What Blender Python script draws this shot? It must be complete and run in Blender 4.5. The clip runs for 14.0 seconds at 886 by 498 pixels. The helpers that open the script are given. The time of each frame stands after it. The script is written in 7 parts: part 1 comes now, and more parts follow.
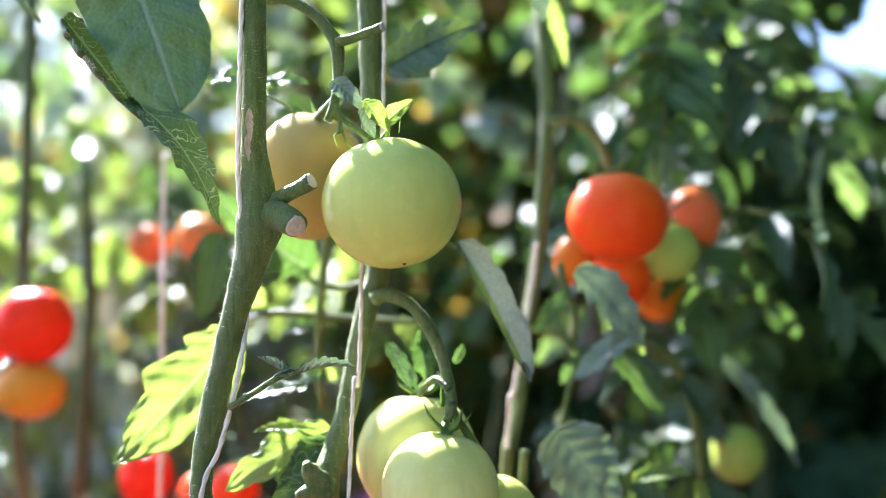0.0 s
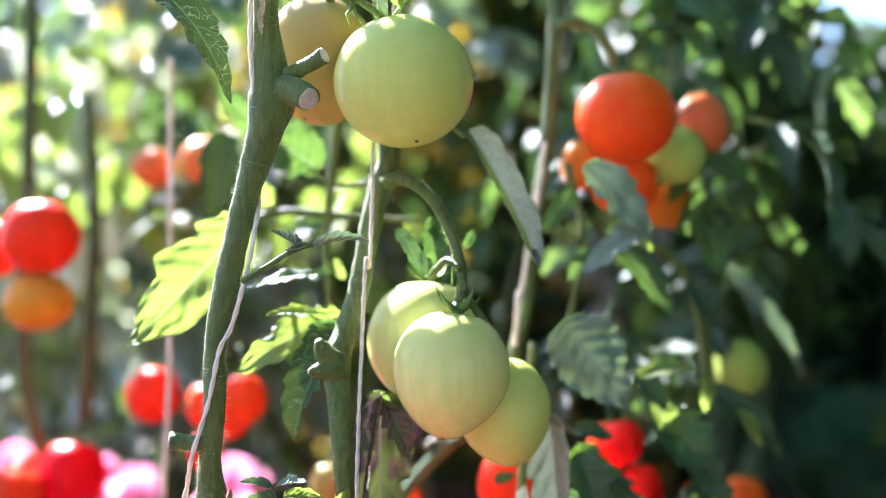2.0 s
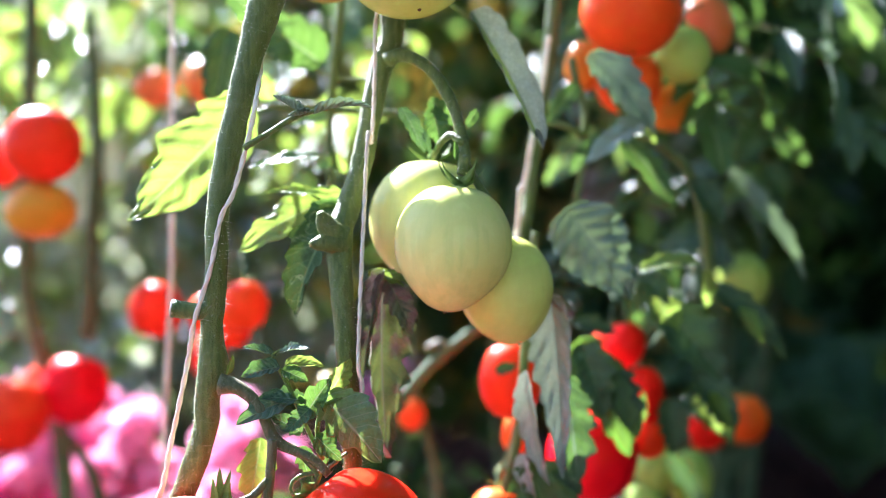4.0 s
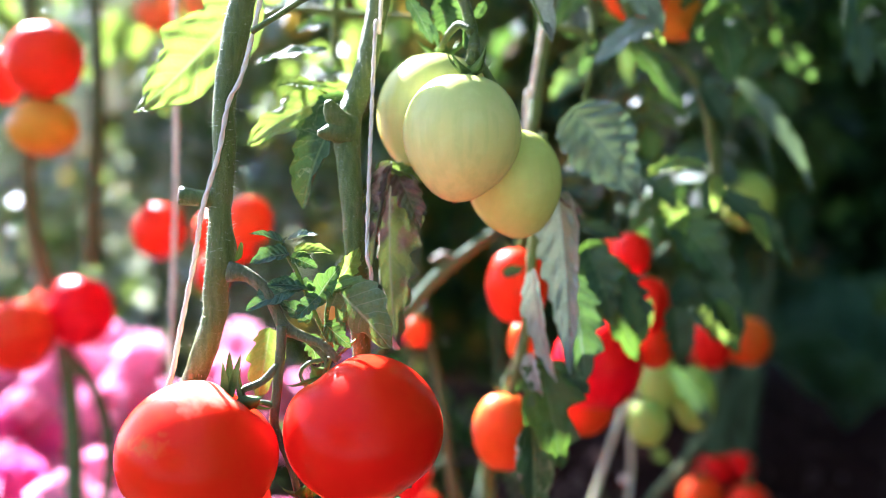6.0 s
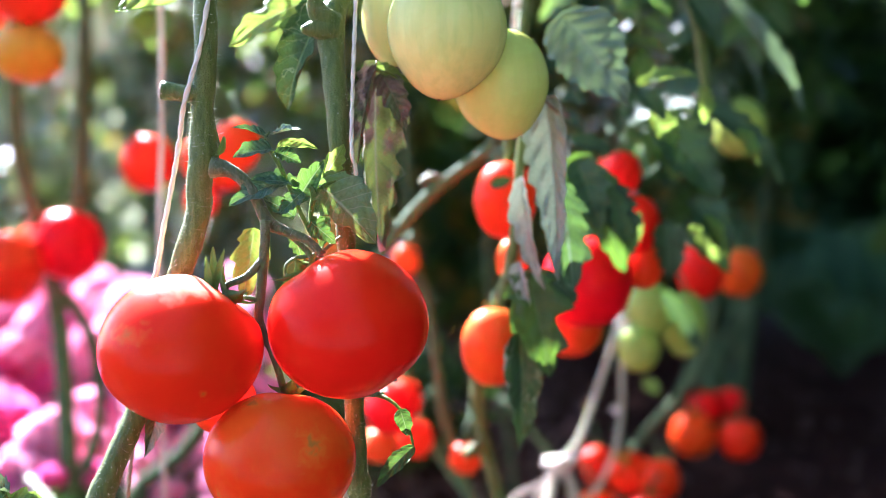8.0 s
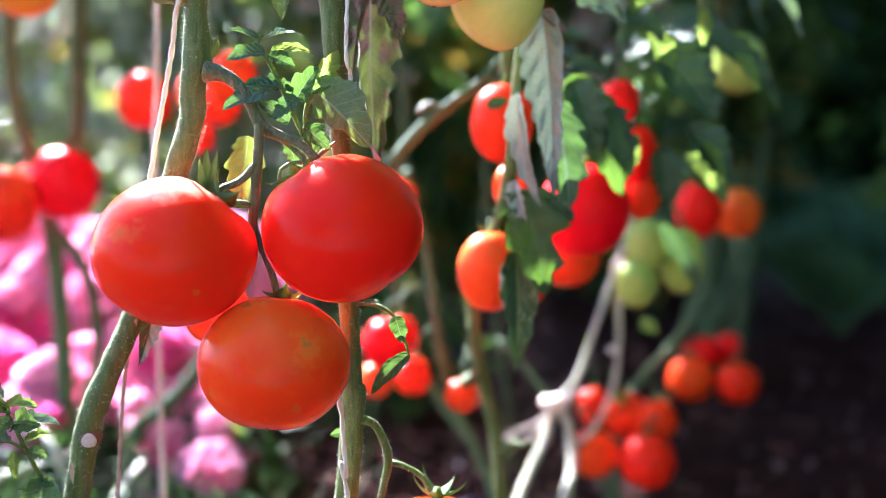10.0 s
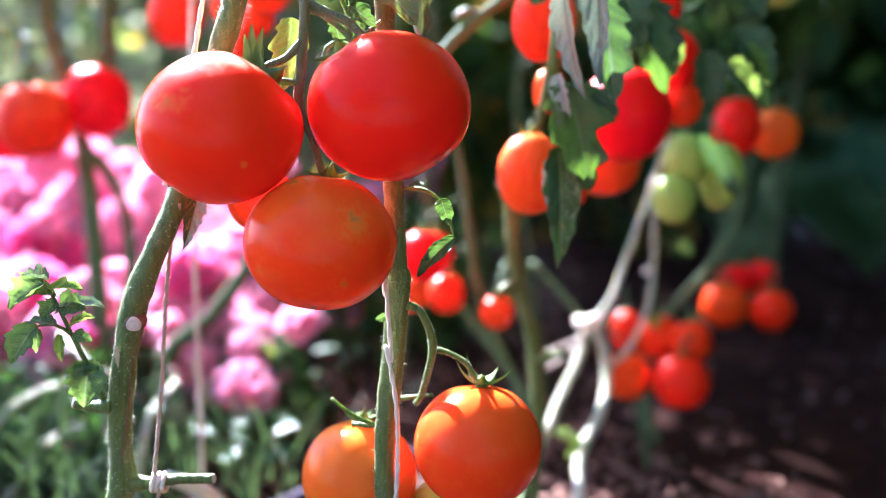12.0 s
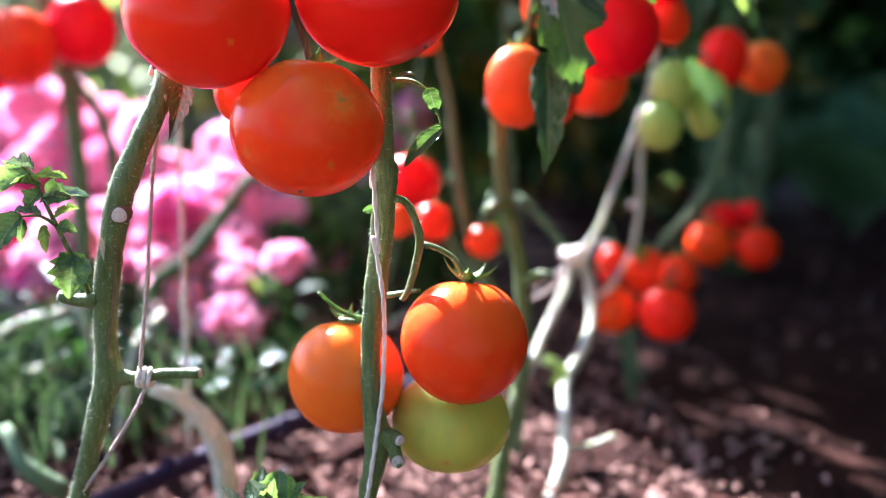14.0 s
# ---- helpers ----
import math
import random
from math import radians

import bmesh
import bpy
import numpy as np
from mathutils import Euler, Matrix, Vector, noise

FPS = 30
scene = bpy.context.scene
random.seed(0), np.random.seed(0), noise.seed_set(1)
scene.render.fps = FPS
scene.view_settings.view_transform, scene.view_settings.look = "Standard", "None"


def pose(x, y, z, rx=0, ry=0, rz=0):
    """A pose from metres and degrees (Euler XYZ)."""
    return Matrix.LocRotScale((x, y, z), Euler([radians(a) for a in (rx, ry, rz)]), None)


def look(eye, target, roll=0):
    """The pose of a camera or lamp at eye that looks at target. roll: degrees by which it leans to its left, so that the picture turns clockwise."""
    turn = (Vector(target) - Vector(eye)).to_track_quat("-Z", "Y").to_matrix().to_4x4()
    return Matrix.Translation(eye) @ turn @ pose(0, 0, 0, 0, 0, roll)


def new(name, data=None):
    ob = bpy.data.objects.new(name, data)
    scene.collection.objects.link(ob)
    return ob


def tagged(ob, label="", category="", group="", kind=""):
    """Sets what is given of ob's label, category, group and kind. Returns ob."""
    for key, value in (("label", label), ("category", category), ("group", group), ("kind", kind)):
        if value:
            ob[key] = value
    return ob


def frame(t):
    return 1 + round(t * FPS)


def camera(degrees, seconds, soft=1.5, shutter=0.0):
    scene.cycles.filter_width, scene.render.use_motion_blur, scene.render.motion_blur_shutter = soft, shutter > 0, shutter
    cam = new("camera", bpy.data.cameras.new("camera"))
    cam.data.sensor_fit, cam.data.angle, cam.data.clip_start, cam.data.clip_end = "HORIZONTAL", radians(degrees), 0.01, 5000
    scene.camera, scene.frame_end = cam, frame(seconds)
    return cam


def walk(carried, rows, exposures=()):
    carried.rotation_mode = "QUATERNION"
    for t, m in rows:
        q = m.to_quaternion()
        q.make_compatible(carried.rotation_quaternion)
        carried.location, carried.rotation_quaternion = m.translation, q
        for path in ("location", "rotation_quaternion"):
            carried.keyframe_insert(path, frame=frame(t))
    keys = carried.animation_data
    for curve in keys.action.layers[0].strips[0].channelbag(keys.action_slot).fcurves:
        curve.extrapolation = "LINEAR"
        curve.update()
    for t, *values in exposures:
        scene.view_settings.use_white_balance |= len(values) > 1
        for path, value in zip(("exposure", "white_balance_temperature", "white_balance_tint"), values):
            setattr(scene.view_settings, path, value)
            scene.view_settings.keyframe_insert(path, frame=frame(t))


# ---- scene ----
cam = camera(46.7, 14.0, 0.5)
cam.data.dof.use_dof = True
cam.data.dof.focus_distance = 0.575
cam.data.dof.aperture_fstop = 2.6
METRES, EYE, TILT, LEAN, TURN = 0.35, 0.70, 0.0, 0.0, 0.0
ROWS = [
    (0.0, 0.0, 0.0, 0.0, 0.0, 0.0, 0.0),
    (0.5, -0.013, 0.0013, -0.0361, 0.46, -0.36, 0.16),
    (1.0, -0.0303, 0.0006, -0.0761, 0.6, -0.68, -0.08),
    (1.5, -0.0298, 0.0003, -0.1159, -0.08, -1.39, -0.13),
    (2.0, -0.0254, -0.0092, -0.1509, -0.2, -1.72, -0.14),
    (2.5, -0.0225, -0.0146, -0.1789, -0.07, -1.35, -0.47),
    (3.0, -0.015, -0.0134, -0.229, -0.01, -2.0, -0.43),
    (5.5, -0.0398, -0.0101, -0.415, -0.07, -4.75, -0.36),
    (6.0, -0.04, -0.0124, -0.4429, -0.11, -5.32, -0.38),
    (6.5, -0.0306, -0.0135, -0.4753, -0.14, -5.1, -0.27),
    (7.0, -0.0227, -0.0126, -0.5142, -0.37, -6.32, -0.07),
    (9.5, -0.0188, -0.0168, -0.6509, -0.2, -7.25, -0.35),
    (10.0, -0.0123, -0.0196, -0.6875, -0.3, -7.97, -0.28),
    (10.5, -0.0274, -0.015, -0.7091, 0.01, -8.64, -0.65),
    (11.0, -0.0428, -0.0129, -0.7467, 0.25, -8.88, -0.56),
    (11.5, -0.0586, -0.0186, -0.779, 0.51, -9.19, -0.56),
    (12.0, -0.0569, -0.0208, -0.8219, 0.74, -9.96, -0.28),
    (12.5, -0.0477, -0.0221, -0.8577, 0.51, -10.58, -0.09),
    (13.0, -0.0486, -0.0293, -0.9021, 0.38, -10.55, -0.27),
    (13.5, -0.0591, -0.0354, -0.9398, 0.2, -10.93, -0.57),
    (14.0, -0.0584, -0.0447, -0.9671, -0.01, -10.99, -0.66),
]
EXPOSURE = 3.38
walk(cam, [(t, pose(0, 0, EYE, TILT, LEAN, TURN) @ pose(METRES * x, METRES * y, METRES * z, 90 + pitch, roll, yaw)) for t, x, y, z, yaw, pitch, roll in ROWS],
     [(0.0, EXPOSURE - 0.05, 5400, 22), (3.0, EXPOSURE - 0.05, 5350, 21), (6.0, EXPOSURE + 0.13, 5250, 20), (9.5, EXPOSURE + 0.23, 5200, 19), (12.0, EXPOSURE + 0.25, 5150, 18), (14.0, EXPOSURE + 0.12, 5200, 18)])

# ---- light ----
SUN = Vector((-0.42, 0.67, 0.61)).normalized()
world = bpy.data.worlds.new("world")
scene.world = world
world.use_nodes = True
wn = world.node_tree
sky = wn.nodes.new("ShaderNodeTexSky")
sky.sky_type, sky.sun_disc = "NISHITA", False
sky.sun_elevation = math.asin(SUN.z)
sky.sun_rotation = math.atan2(SUN.x, SUN.y)
wn.nodes["Background"].inputs["Strength"].default_value = 0.051
wn.links.new(sky.outputs["Color"], wn.nodes["Background"].inputs["Color"])
sun = new("sun", bpy.data.lights.new("sun", "SUN"))
sun.data.energy, sun.data.angle, sun.data.color = 5.0, radians(0.5), (1.0, 0.93, 0.82)
sun.matrix_world = look(SUN * 20, (0, 0, 0))


# ---- materials ----
def material(name):
    m = bpy.data.materials.new(name)
    m.use_nodes = True
    nt = m.node_tree
    return m, nt, nt.nodes["Principled BSDF"], nt.nodes["Material Output"]


def node(nt, kind, **values):
    n = nt.nodes.new(kind)
    for k, v in values.items():
        n.inputs[k].default_value = v
    return n


def mix(nt, fac, a, b, blend="MIX"):
    """A colour mix; fac, a and b are sockets or values."""
    n = nt.nodes.new("ShaderNodeMix")
    n.data_type, n.blend_type = "RGBA", blend
    for s, v in ((n.inputs[0], fac), (n.inputs[6], a), (n.inputs[7], b)):
        if isinstance(v, bpy.types.NodeSocket):
            nt.links.new(v, s)
        else:
            s.default_value = v if not isinstance(v, tuple) else (*v, 1.0)
    return n.outputs[2]


def ramp(nt, sock, lo, hi):
    n = nt.nodes.new("ShaderNodeMapRange")
    n.inputs[1].default_value, n.inputs[2].default_value = lo, hi
    nt.links.new(sock, n.inputs[0])
    return n.outputs[0]


def noise_tex(nt, scale, detail=3.0, coord=None, distortion=0.0):
    n = node(nt, "ShaderNodeTexNoise", Scale=scale, Detail=detail, Distortion=distortion)
    if coord is not None:
        nt.links.new(coord, n.inputs["Vector"])
    return n.outputs["Fac"]


def bump(nt, bsdf, height, strength, distance):
    n = node(nt, "ShaderNodeBump", Strength=strength, Distance=distance)
    nt.links.new(height, n.inputs["Height"])
    nt.links.new(n.outputs[0], bsdf.inputs["Normal"])


def plain(name, a, b, rough=0.7, scale=40, grain=0.3, deep=0.001, translucent=0.0, glow_through=None, gloss=0.5):
    """Two colours mixed by noise at two scales, with fine relief; translucent for thin tissue."""
    m, nt, p, out = material(name)
    co = nt.nodes.new("ShaderNodeTexCoord").outputs["Object"]
    n1, n2 = noise_tex(nt, scale, 4, co), noise_tex(nt, scale * 7, 3, co)
    rnd = nt.nodes.new("ShaderNodeObjectInfo").outputs["Random"]
    col = mix(nt, ramp(nt, n1, 0.35, 0.65), a, b)
    dark = tuple(c * 0.7 for c in a)
    col = mix(nt, ramp(nt, n2, 0.45, 0.8), col, dark)
    bright = tuple(min(1, c * 1.25) for c in b)
    half = nt.nodes.new("ShaderNodeMath")
    half.operation = "MULTIPLY"
    half.inputs[1].default_value = 0.5
    nt.links.new(rnd, half.inputs[0])
    col = mix(nt, half.outputs[0], col, bright)
    nt.links.new(col, p.inputs["Base Color"])
    p.inputs["Roughness"].default_value = rough
    p.inputs["Specular IOR Level"].default_value = gloss
    bump(nt, p, n2, grain, deep)
    if translucent:
        tr = nt.nodes.new("ShaderNodeBsdfTranslucent")
        nt.links.new(mix(nt, ramp(nt, n1, 0.3, 0.7), glow_through, tuple(c * 0.7 for c in glow_through)), tr.inputs["Color"])
        mx = nt.nodes.new("ShaderNodeMixShader")
        mx.inputs[0].default_value = translucent
        nt.links.new(p.outputs[0], mx.inputs[1])
        nt.links.new(tr.outputs[0], mx.inputs[2])
        nt.links.new(mx.outputs[0], out.inputs["Surface"])
    return m


def leaf_material(name, a, b, through_col, translucent=0.45, vein=(0.22, 0.30, 0.12), blotch=None, rough=0.5, trails=0.0):
    """Leaf tissue with a midrib and side veins laid out along the blade."""
    m, nt, p, out = material(name)
    uv = nt.nodes.new("ShaderNodeTexCoord").outputs["UV"]
    obj = nt.nodes.new("ShaderNodeTexCoord").outputs["Object"]
    sep = nt.nodes.new("ShaderNodeSeparateXYZ")
    nt.links.new(uv, sep.inputs[0])

    def mt(op, x, y=None):
        n = nt.nodes.new("ShaderNodeMath")
        n.operation = op
        for s, v in zip(n.inputs, (x, y)):
            if v is None:
                continue
            if isinstance(v, bpy.types.NodeSocket):
                nt.links.new(v, s)
            else:
                s.default_value = v
        return n.outputs[0]

    across = mt("ABSOLUTE", mt("SUBTRACT", sep.outputs[1], 0.5))
    wob = mt("MULTIPLY", noise_tex(nt, 90, 2, obj), 0.25)
    q = mt("ADD", mt("SUBTRACT", mt("MULTIPLY", sep.outputs[0], 7.0), mt("MULTIPLY", across, 3.2)), wob)
    side = mt("ABSOLUTE", mt("SUBTRACT", mt("FRACT", q), 0.5))
    side_line = ramp(nt, side, 0.07, 0.01)
    rib = ramp(nt, across, 0.035, 0.008)
    lines = mt("MAXIMUM", mt("MULTIPLY", side_line, 0.38), rib)
    # net of fine veins with the tissue puffed between them
    net = nt.nodes.new("ShaderNodeTexVoronoi")
    net.feature = "DISTANCE_TO_EDGE"
    net.inputs["Scale"].default_value = 300.0
    nt.links.new(obj, net.inputs["Vector"])
    cell = ramp(nt, net.outputs["Distance"], 0.0, 0.30)
    n1, n2 = noise_tex(nt, 60, 4, obj), noise_tex(nt, 700, 3, obj)
    rnd = nt.nodes.new("ShaderNodeObjectInfo").outputs["Random"]
    col = mix(nt, ramp(nt, n1, 0.35, 0.65), a, b)
    col = mix(nt, mt("MULTIPLY", mt("SUBTRACT", 1.0, cell), 0.30), col, tuple(c * 0.55 for c in a))
    col = mix(nt, mt("MULTIPLY", rnd, 0.35), col, tuple(c * 1.5 for c in b))
    thr = mix(nt, ramp(nt, n1, 0.3, 0.7), through_col, tuple(c * 0.75 for c in through_col))
    if blotch:
        spot = ramp(nt, noise_tex(nt, 38, 5, obj, 0.6), 0.47, 0.56)
        col = mix(nt, spot, col, blotch)
        thr = mix(nt, spot, thr, tuple(c * 0.6 for c in blotch))
    if trails:
        w = node(nt, "ShaderNodeTexNoise", Scale=45.0, Detail=1.0, Distortion=2.0)
        nt.links.new(obj, w.inputs["Vector"])
        t = ramp(nt, mt("ABSOLUTE", mt("SUBTRACT", w.outputs["Fac"], 0.52)), 0.012, 0.004)
        col = mix(nt, mt("MULTIPLY", t, trails), col, (0.45, 0.45, 0.28))
    col = mix(nt, lines, col, vein)
    thr = mix(nt, lines, thr, tuple(c * 1.3 for c in vein))
    col = mix(nt, mt("MULTIPLY", ramp(nt, n2, 0.5, 0.75), 0.5), col, tuple(c * 0.6 for c in a))
    nt.links.new(col, p.inputs["Base Color"])
    p.inputs["Roughness"].default_value = rough
    p.inputs["Specular IOR Level"].default_value = 0.35
    puff = mt("SUBTRACT", mt("ADD", mt("ADD", side, mt("MULTIPLY", cell, 0.22)), mt("MULTIPLY", n2, 0.2)), mt("MULTIPLY", rib, 0.5))
    bump(nt, p, puff, 0.9, 0.0018)
    tr = nt.nodes.new("ShaderNodeBsdfTranslucent")
    nt.links.new(thr, tr.inputs["Color"])
    mx = nt.nodes.new("ShaderNodeMixShader")
    mx.inputs[0].default_value = translucent
    nt.links.new(p.outputs[0], mx.inputs[1])
    nt.links.new(tr.outputs[0], mx.inputs[2])
    nt.links.new(mx.outputs[0], out.inputs["Surface"])
    return m


def stem_material(name, a, b, speck=(0.42, 0.46, 0.34), streak=(0.24, 0.20, 0.11), amount=0.35):
    """Hairy stalk skin: streaks along the stalk, pale specks and dry brown patches."""
    m, nt, p, out = material(name)
    obj = nt.nodes.new("ShaderNodeTexCoord").outputs["Object"]
    mp = nt.nodes.new("ShaderNodeMapping")
    mp.inputs["Scale"].default_value = (1, 1, 0.12)
    nt.links.new(obj, mp.inputs["Vector"])
    lines = noise_tex(nt, 420, 3, mp.outputs[0])
    patch = noise_tex(nt, 55, 4, obj, 0.5)
    dots = noise_tex(nt, 900, 2, obj)
    fine = noise_tex(nt, 1600, 2, obj)
    col = mix(nt, ramp(nt, lines, 0.35, 0.65), a, b)
    k = nt.nodes.new("ShaderNodeMath")
    k.operation = "MULTIPLY"
    k.inputs[1].default_value = amount
    nt.links.new(ramp(nt, patch, 0.52, 0.70), k.inputs[0])
    col = mix(nt, k.outputs[0], col, streak)
    col = mix(nt, ramp(nt, dots, 0.68, 0.76), col, speck)
    col = mix(nt, ramp(nt, fine, 0.60, 0.85), col, tuple(c * 0.5 for c in a))
    nt.links.new(col, p.inputs["Base Color"])
    p.inputs["Roughness"].default_value = 0.5
    p.inputs["Specular IOR Level"].default_value = 0.22
    p.inputs["Sheen Weight"].default_value = 0.08
    p.inputs["Sheen Roughness"].default_value = 0.25
    p.inputs["Subsurface Weight"].default_value = 0.45
    p.inputs["Subsurface Radius"].default_value = (0.004, 0.005, 0.002)
    p.inputs["Subsurface Scale"].default_value = 1.0
    hsum = nt.nodes.new("ShaderNodeMath")
    hsum.operation = "ADD"
    nt.links.new(lines, hsum.inputs[0])
    nt.links.new(dots, hsum.inputs[1])
    bump(nt, p, hsum.outputs[0], 0.7, 0.0012)
    return m


def tomato_material(name, body, shoulder, mottle, amount=0.3, subsurface=0.45, streak=0.0, band=(0.75, 1.2), scars=(), deep=(0.012, 0.005, 0.002)):
    """Fruit skin: a body colour, a shoulder tint round the stalk, blotches and fine dots."""
    m, nt, p, out = material(name)
    co = nt.nodes.new("ShaderNodeTexCoord").outputs["Generated"]
    obj = nt.nodes.new("ShaderNodeTexCoord").outputs["Object"]
    sep = nt.nodes.new("ShaderNodeSeparateXYZ")
    nt.links.new(co, sep.inputs[0])
    n1 = noise_tex(nt, 28, 4, obj, 0.4)
    n2 = noise_tex(nt, 420, 2, obj)
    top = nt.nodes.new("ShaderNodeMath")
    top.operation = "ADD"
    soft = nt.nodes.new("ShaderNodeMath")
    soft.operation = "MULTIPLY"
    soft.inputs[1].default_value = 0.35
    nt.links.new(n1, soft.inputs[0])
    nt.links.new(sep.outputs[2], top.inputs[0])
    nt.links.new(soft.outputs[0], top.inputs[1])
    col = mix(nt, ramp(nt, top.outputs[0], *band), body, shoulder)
    blot = nt.nodes.new("ShaderNodeMath")
    blot.operation = "MULTIPLY"
    blot.inputs[1].default_value = amount
    nt.links.new(ramp(nt, n1, 0.48, 0.72), blot.inputs[0])
    col = mix(nt, blot.outputs[0], col, mottle)
    dots = nt.nodes.new("ShaderNodeMath")
    dots.operation = "MULTIPLY"
    dots.inputs[1].default_value = 0.25
    nt.links.new(ramp(nt, n2, 0.66, 0.74), dots.inputs[0])
    col = mix(nt, dots.outputs[0], col, mottle)
    if streak:
        mp = nt.nodes.new("ShaderNodeMapping")
        mp.inputs["Scale"].default_value = (1, 1, 0.1)
        nt.links.new(obj, mp.inputs["Vector"])
        st = nt.nodes.new("ShaderNodeMath")
        st.operation = "MULTIPLY"
        st.inputs[1].default_value = streak
        nt.links.new(ramp(nt, noise_tex(nt, 170, 3, mp.outputs[0]), 0.45, 0.7), st.inputs[0])
        col = mix(nt, st.outputs[0], col, shoulder)
    for place, stretch, size, strength in scars:
        # corky scar with a yellow rim, grown at one spot of the skin
        mp = nt.nodes.new("ShaderNodeMapping")
        mp.inputs["Location"].default_value = tuple(-p * k for p, k in zip(place, stretch))
        mp.inputs["Scale"].default_value = stretch
        nt.links.new(obj, mp.inputs["Vector"])
        ln = nt.nodes.new("ShaderNodeVectorMath")
        ln.operation = "LENGTH"
        nt.links.new(mp.outputs[0], ln.inputs[0])
        wob = nt.nodes.new("ShaderNodeMath")
        wob.operation = "MULTIPLY_ADD"
        wob.inputs[1].default_value = size * 2.6
        nt.links.new(noise_tex(nt, 190, 4, obj, 0.8), wob.inputs[0])
        nt.links.new(ln.outputs["Value"], wob.inputs[2])
        for lo, hi, tint, part_of in ((2.6, 1.7, (0.86, 0.30, 0.03), 0.6), (1.9, 1.35, (0.30, 0.20, 0.05), 0.75)):
            k = nt.nodes.new("ShaderNodeMath")
            k.operation = "MULTIPLY"
            k.inputs[1].default_value = part_of * strength
            nt.links.new(ramp(nt, wob.outputs[0], size * lo, size * hi), k.inputs[0])
            col = mix(nt, k.outputs[0], col, tint)
    n3 = noise_tex(nt, 110, 5, obj, 0.3)
    lightened = tuple(min(0.92, c * k) for c, k in zip(mottle, (1.05, 1.5, 1.3)))
    fleck = nt.nodes.new("ShaderNodeMath")
    fleck.operation = "MULTIPLY"
    fleck.inputs[1].default_value = 0.16
    nt.links.new(ramp(nt, n3, 0.50, 0.72), fleck.inputs[0])
    col = mix(nt, fleck.outputs[0], col, lightened)
    rnd = nt.nodes.new("ShaderNodeObjectInfo").outputs["Random"]
    hs = node(nt, "ShaderNodeHueSaturation")
    hs.inputs["Value"].default_value = 1.0
    nt.links.new(ramp(nt, rnd, -30.0, 31.0), hs.inputs["Hue"])
    nt.links.new(col, hs.inputs["Color"])
    nt.links.new(hs.outputs[0], p.inputs["Base Color"])
    p.inputs["Roughness"].default_value = 0.205
    p.inputs["Specular IOR Level"].default_value = 0.105
    p.inputs["Coat Weight"].default_value = 0.02
    p.inputs["Coat Roughness"].default_value = 0.40
    p.inputs["Coat IOR"].default_value = 1.42
    p.inputs["Subsurface Weight"].default_value = subsurface
    p.inputs["Subsurface Radius"].default_value = deep
    p.inputs["Subsurface Scale"].default_value = 1.0
    bump(nt, p, n2, 0.08, 0.0004)
    return m


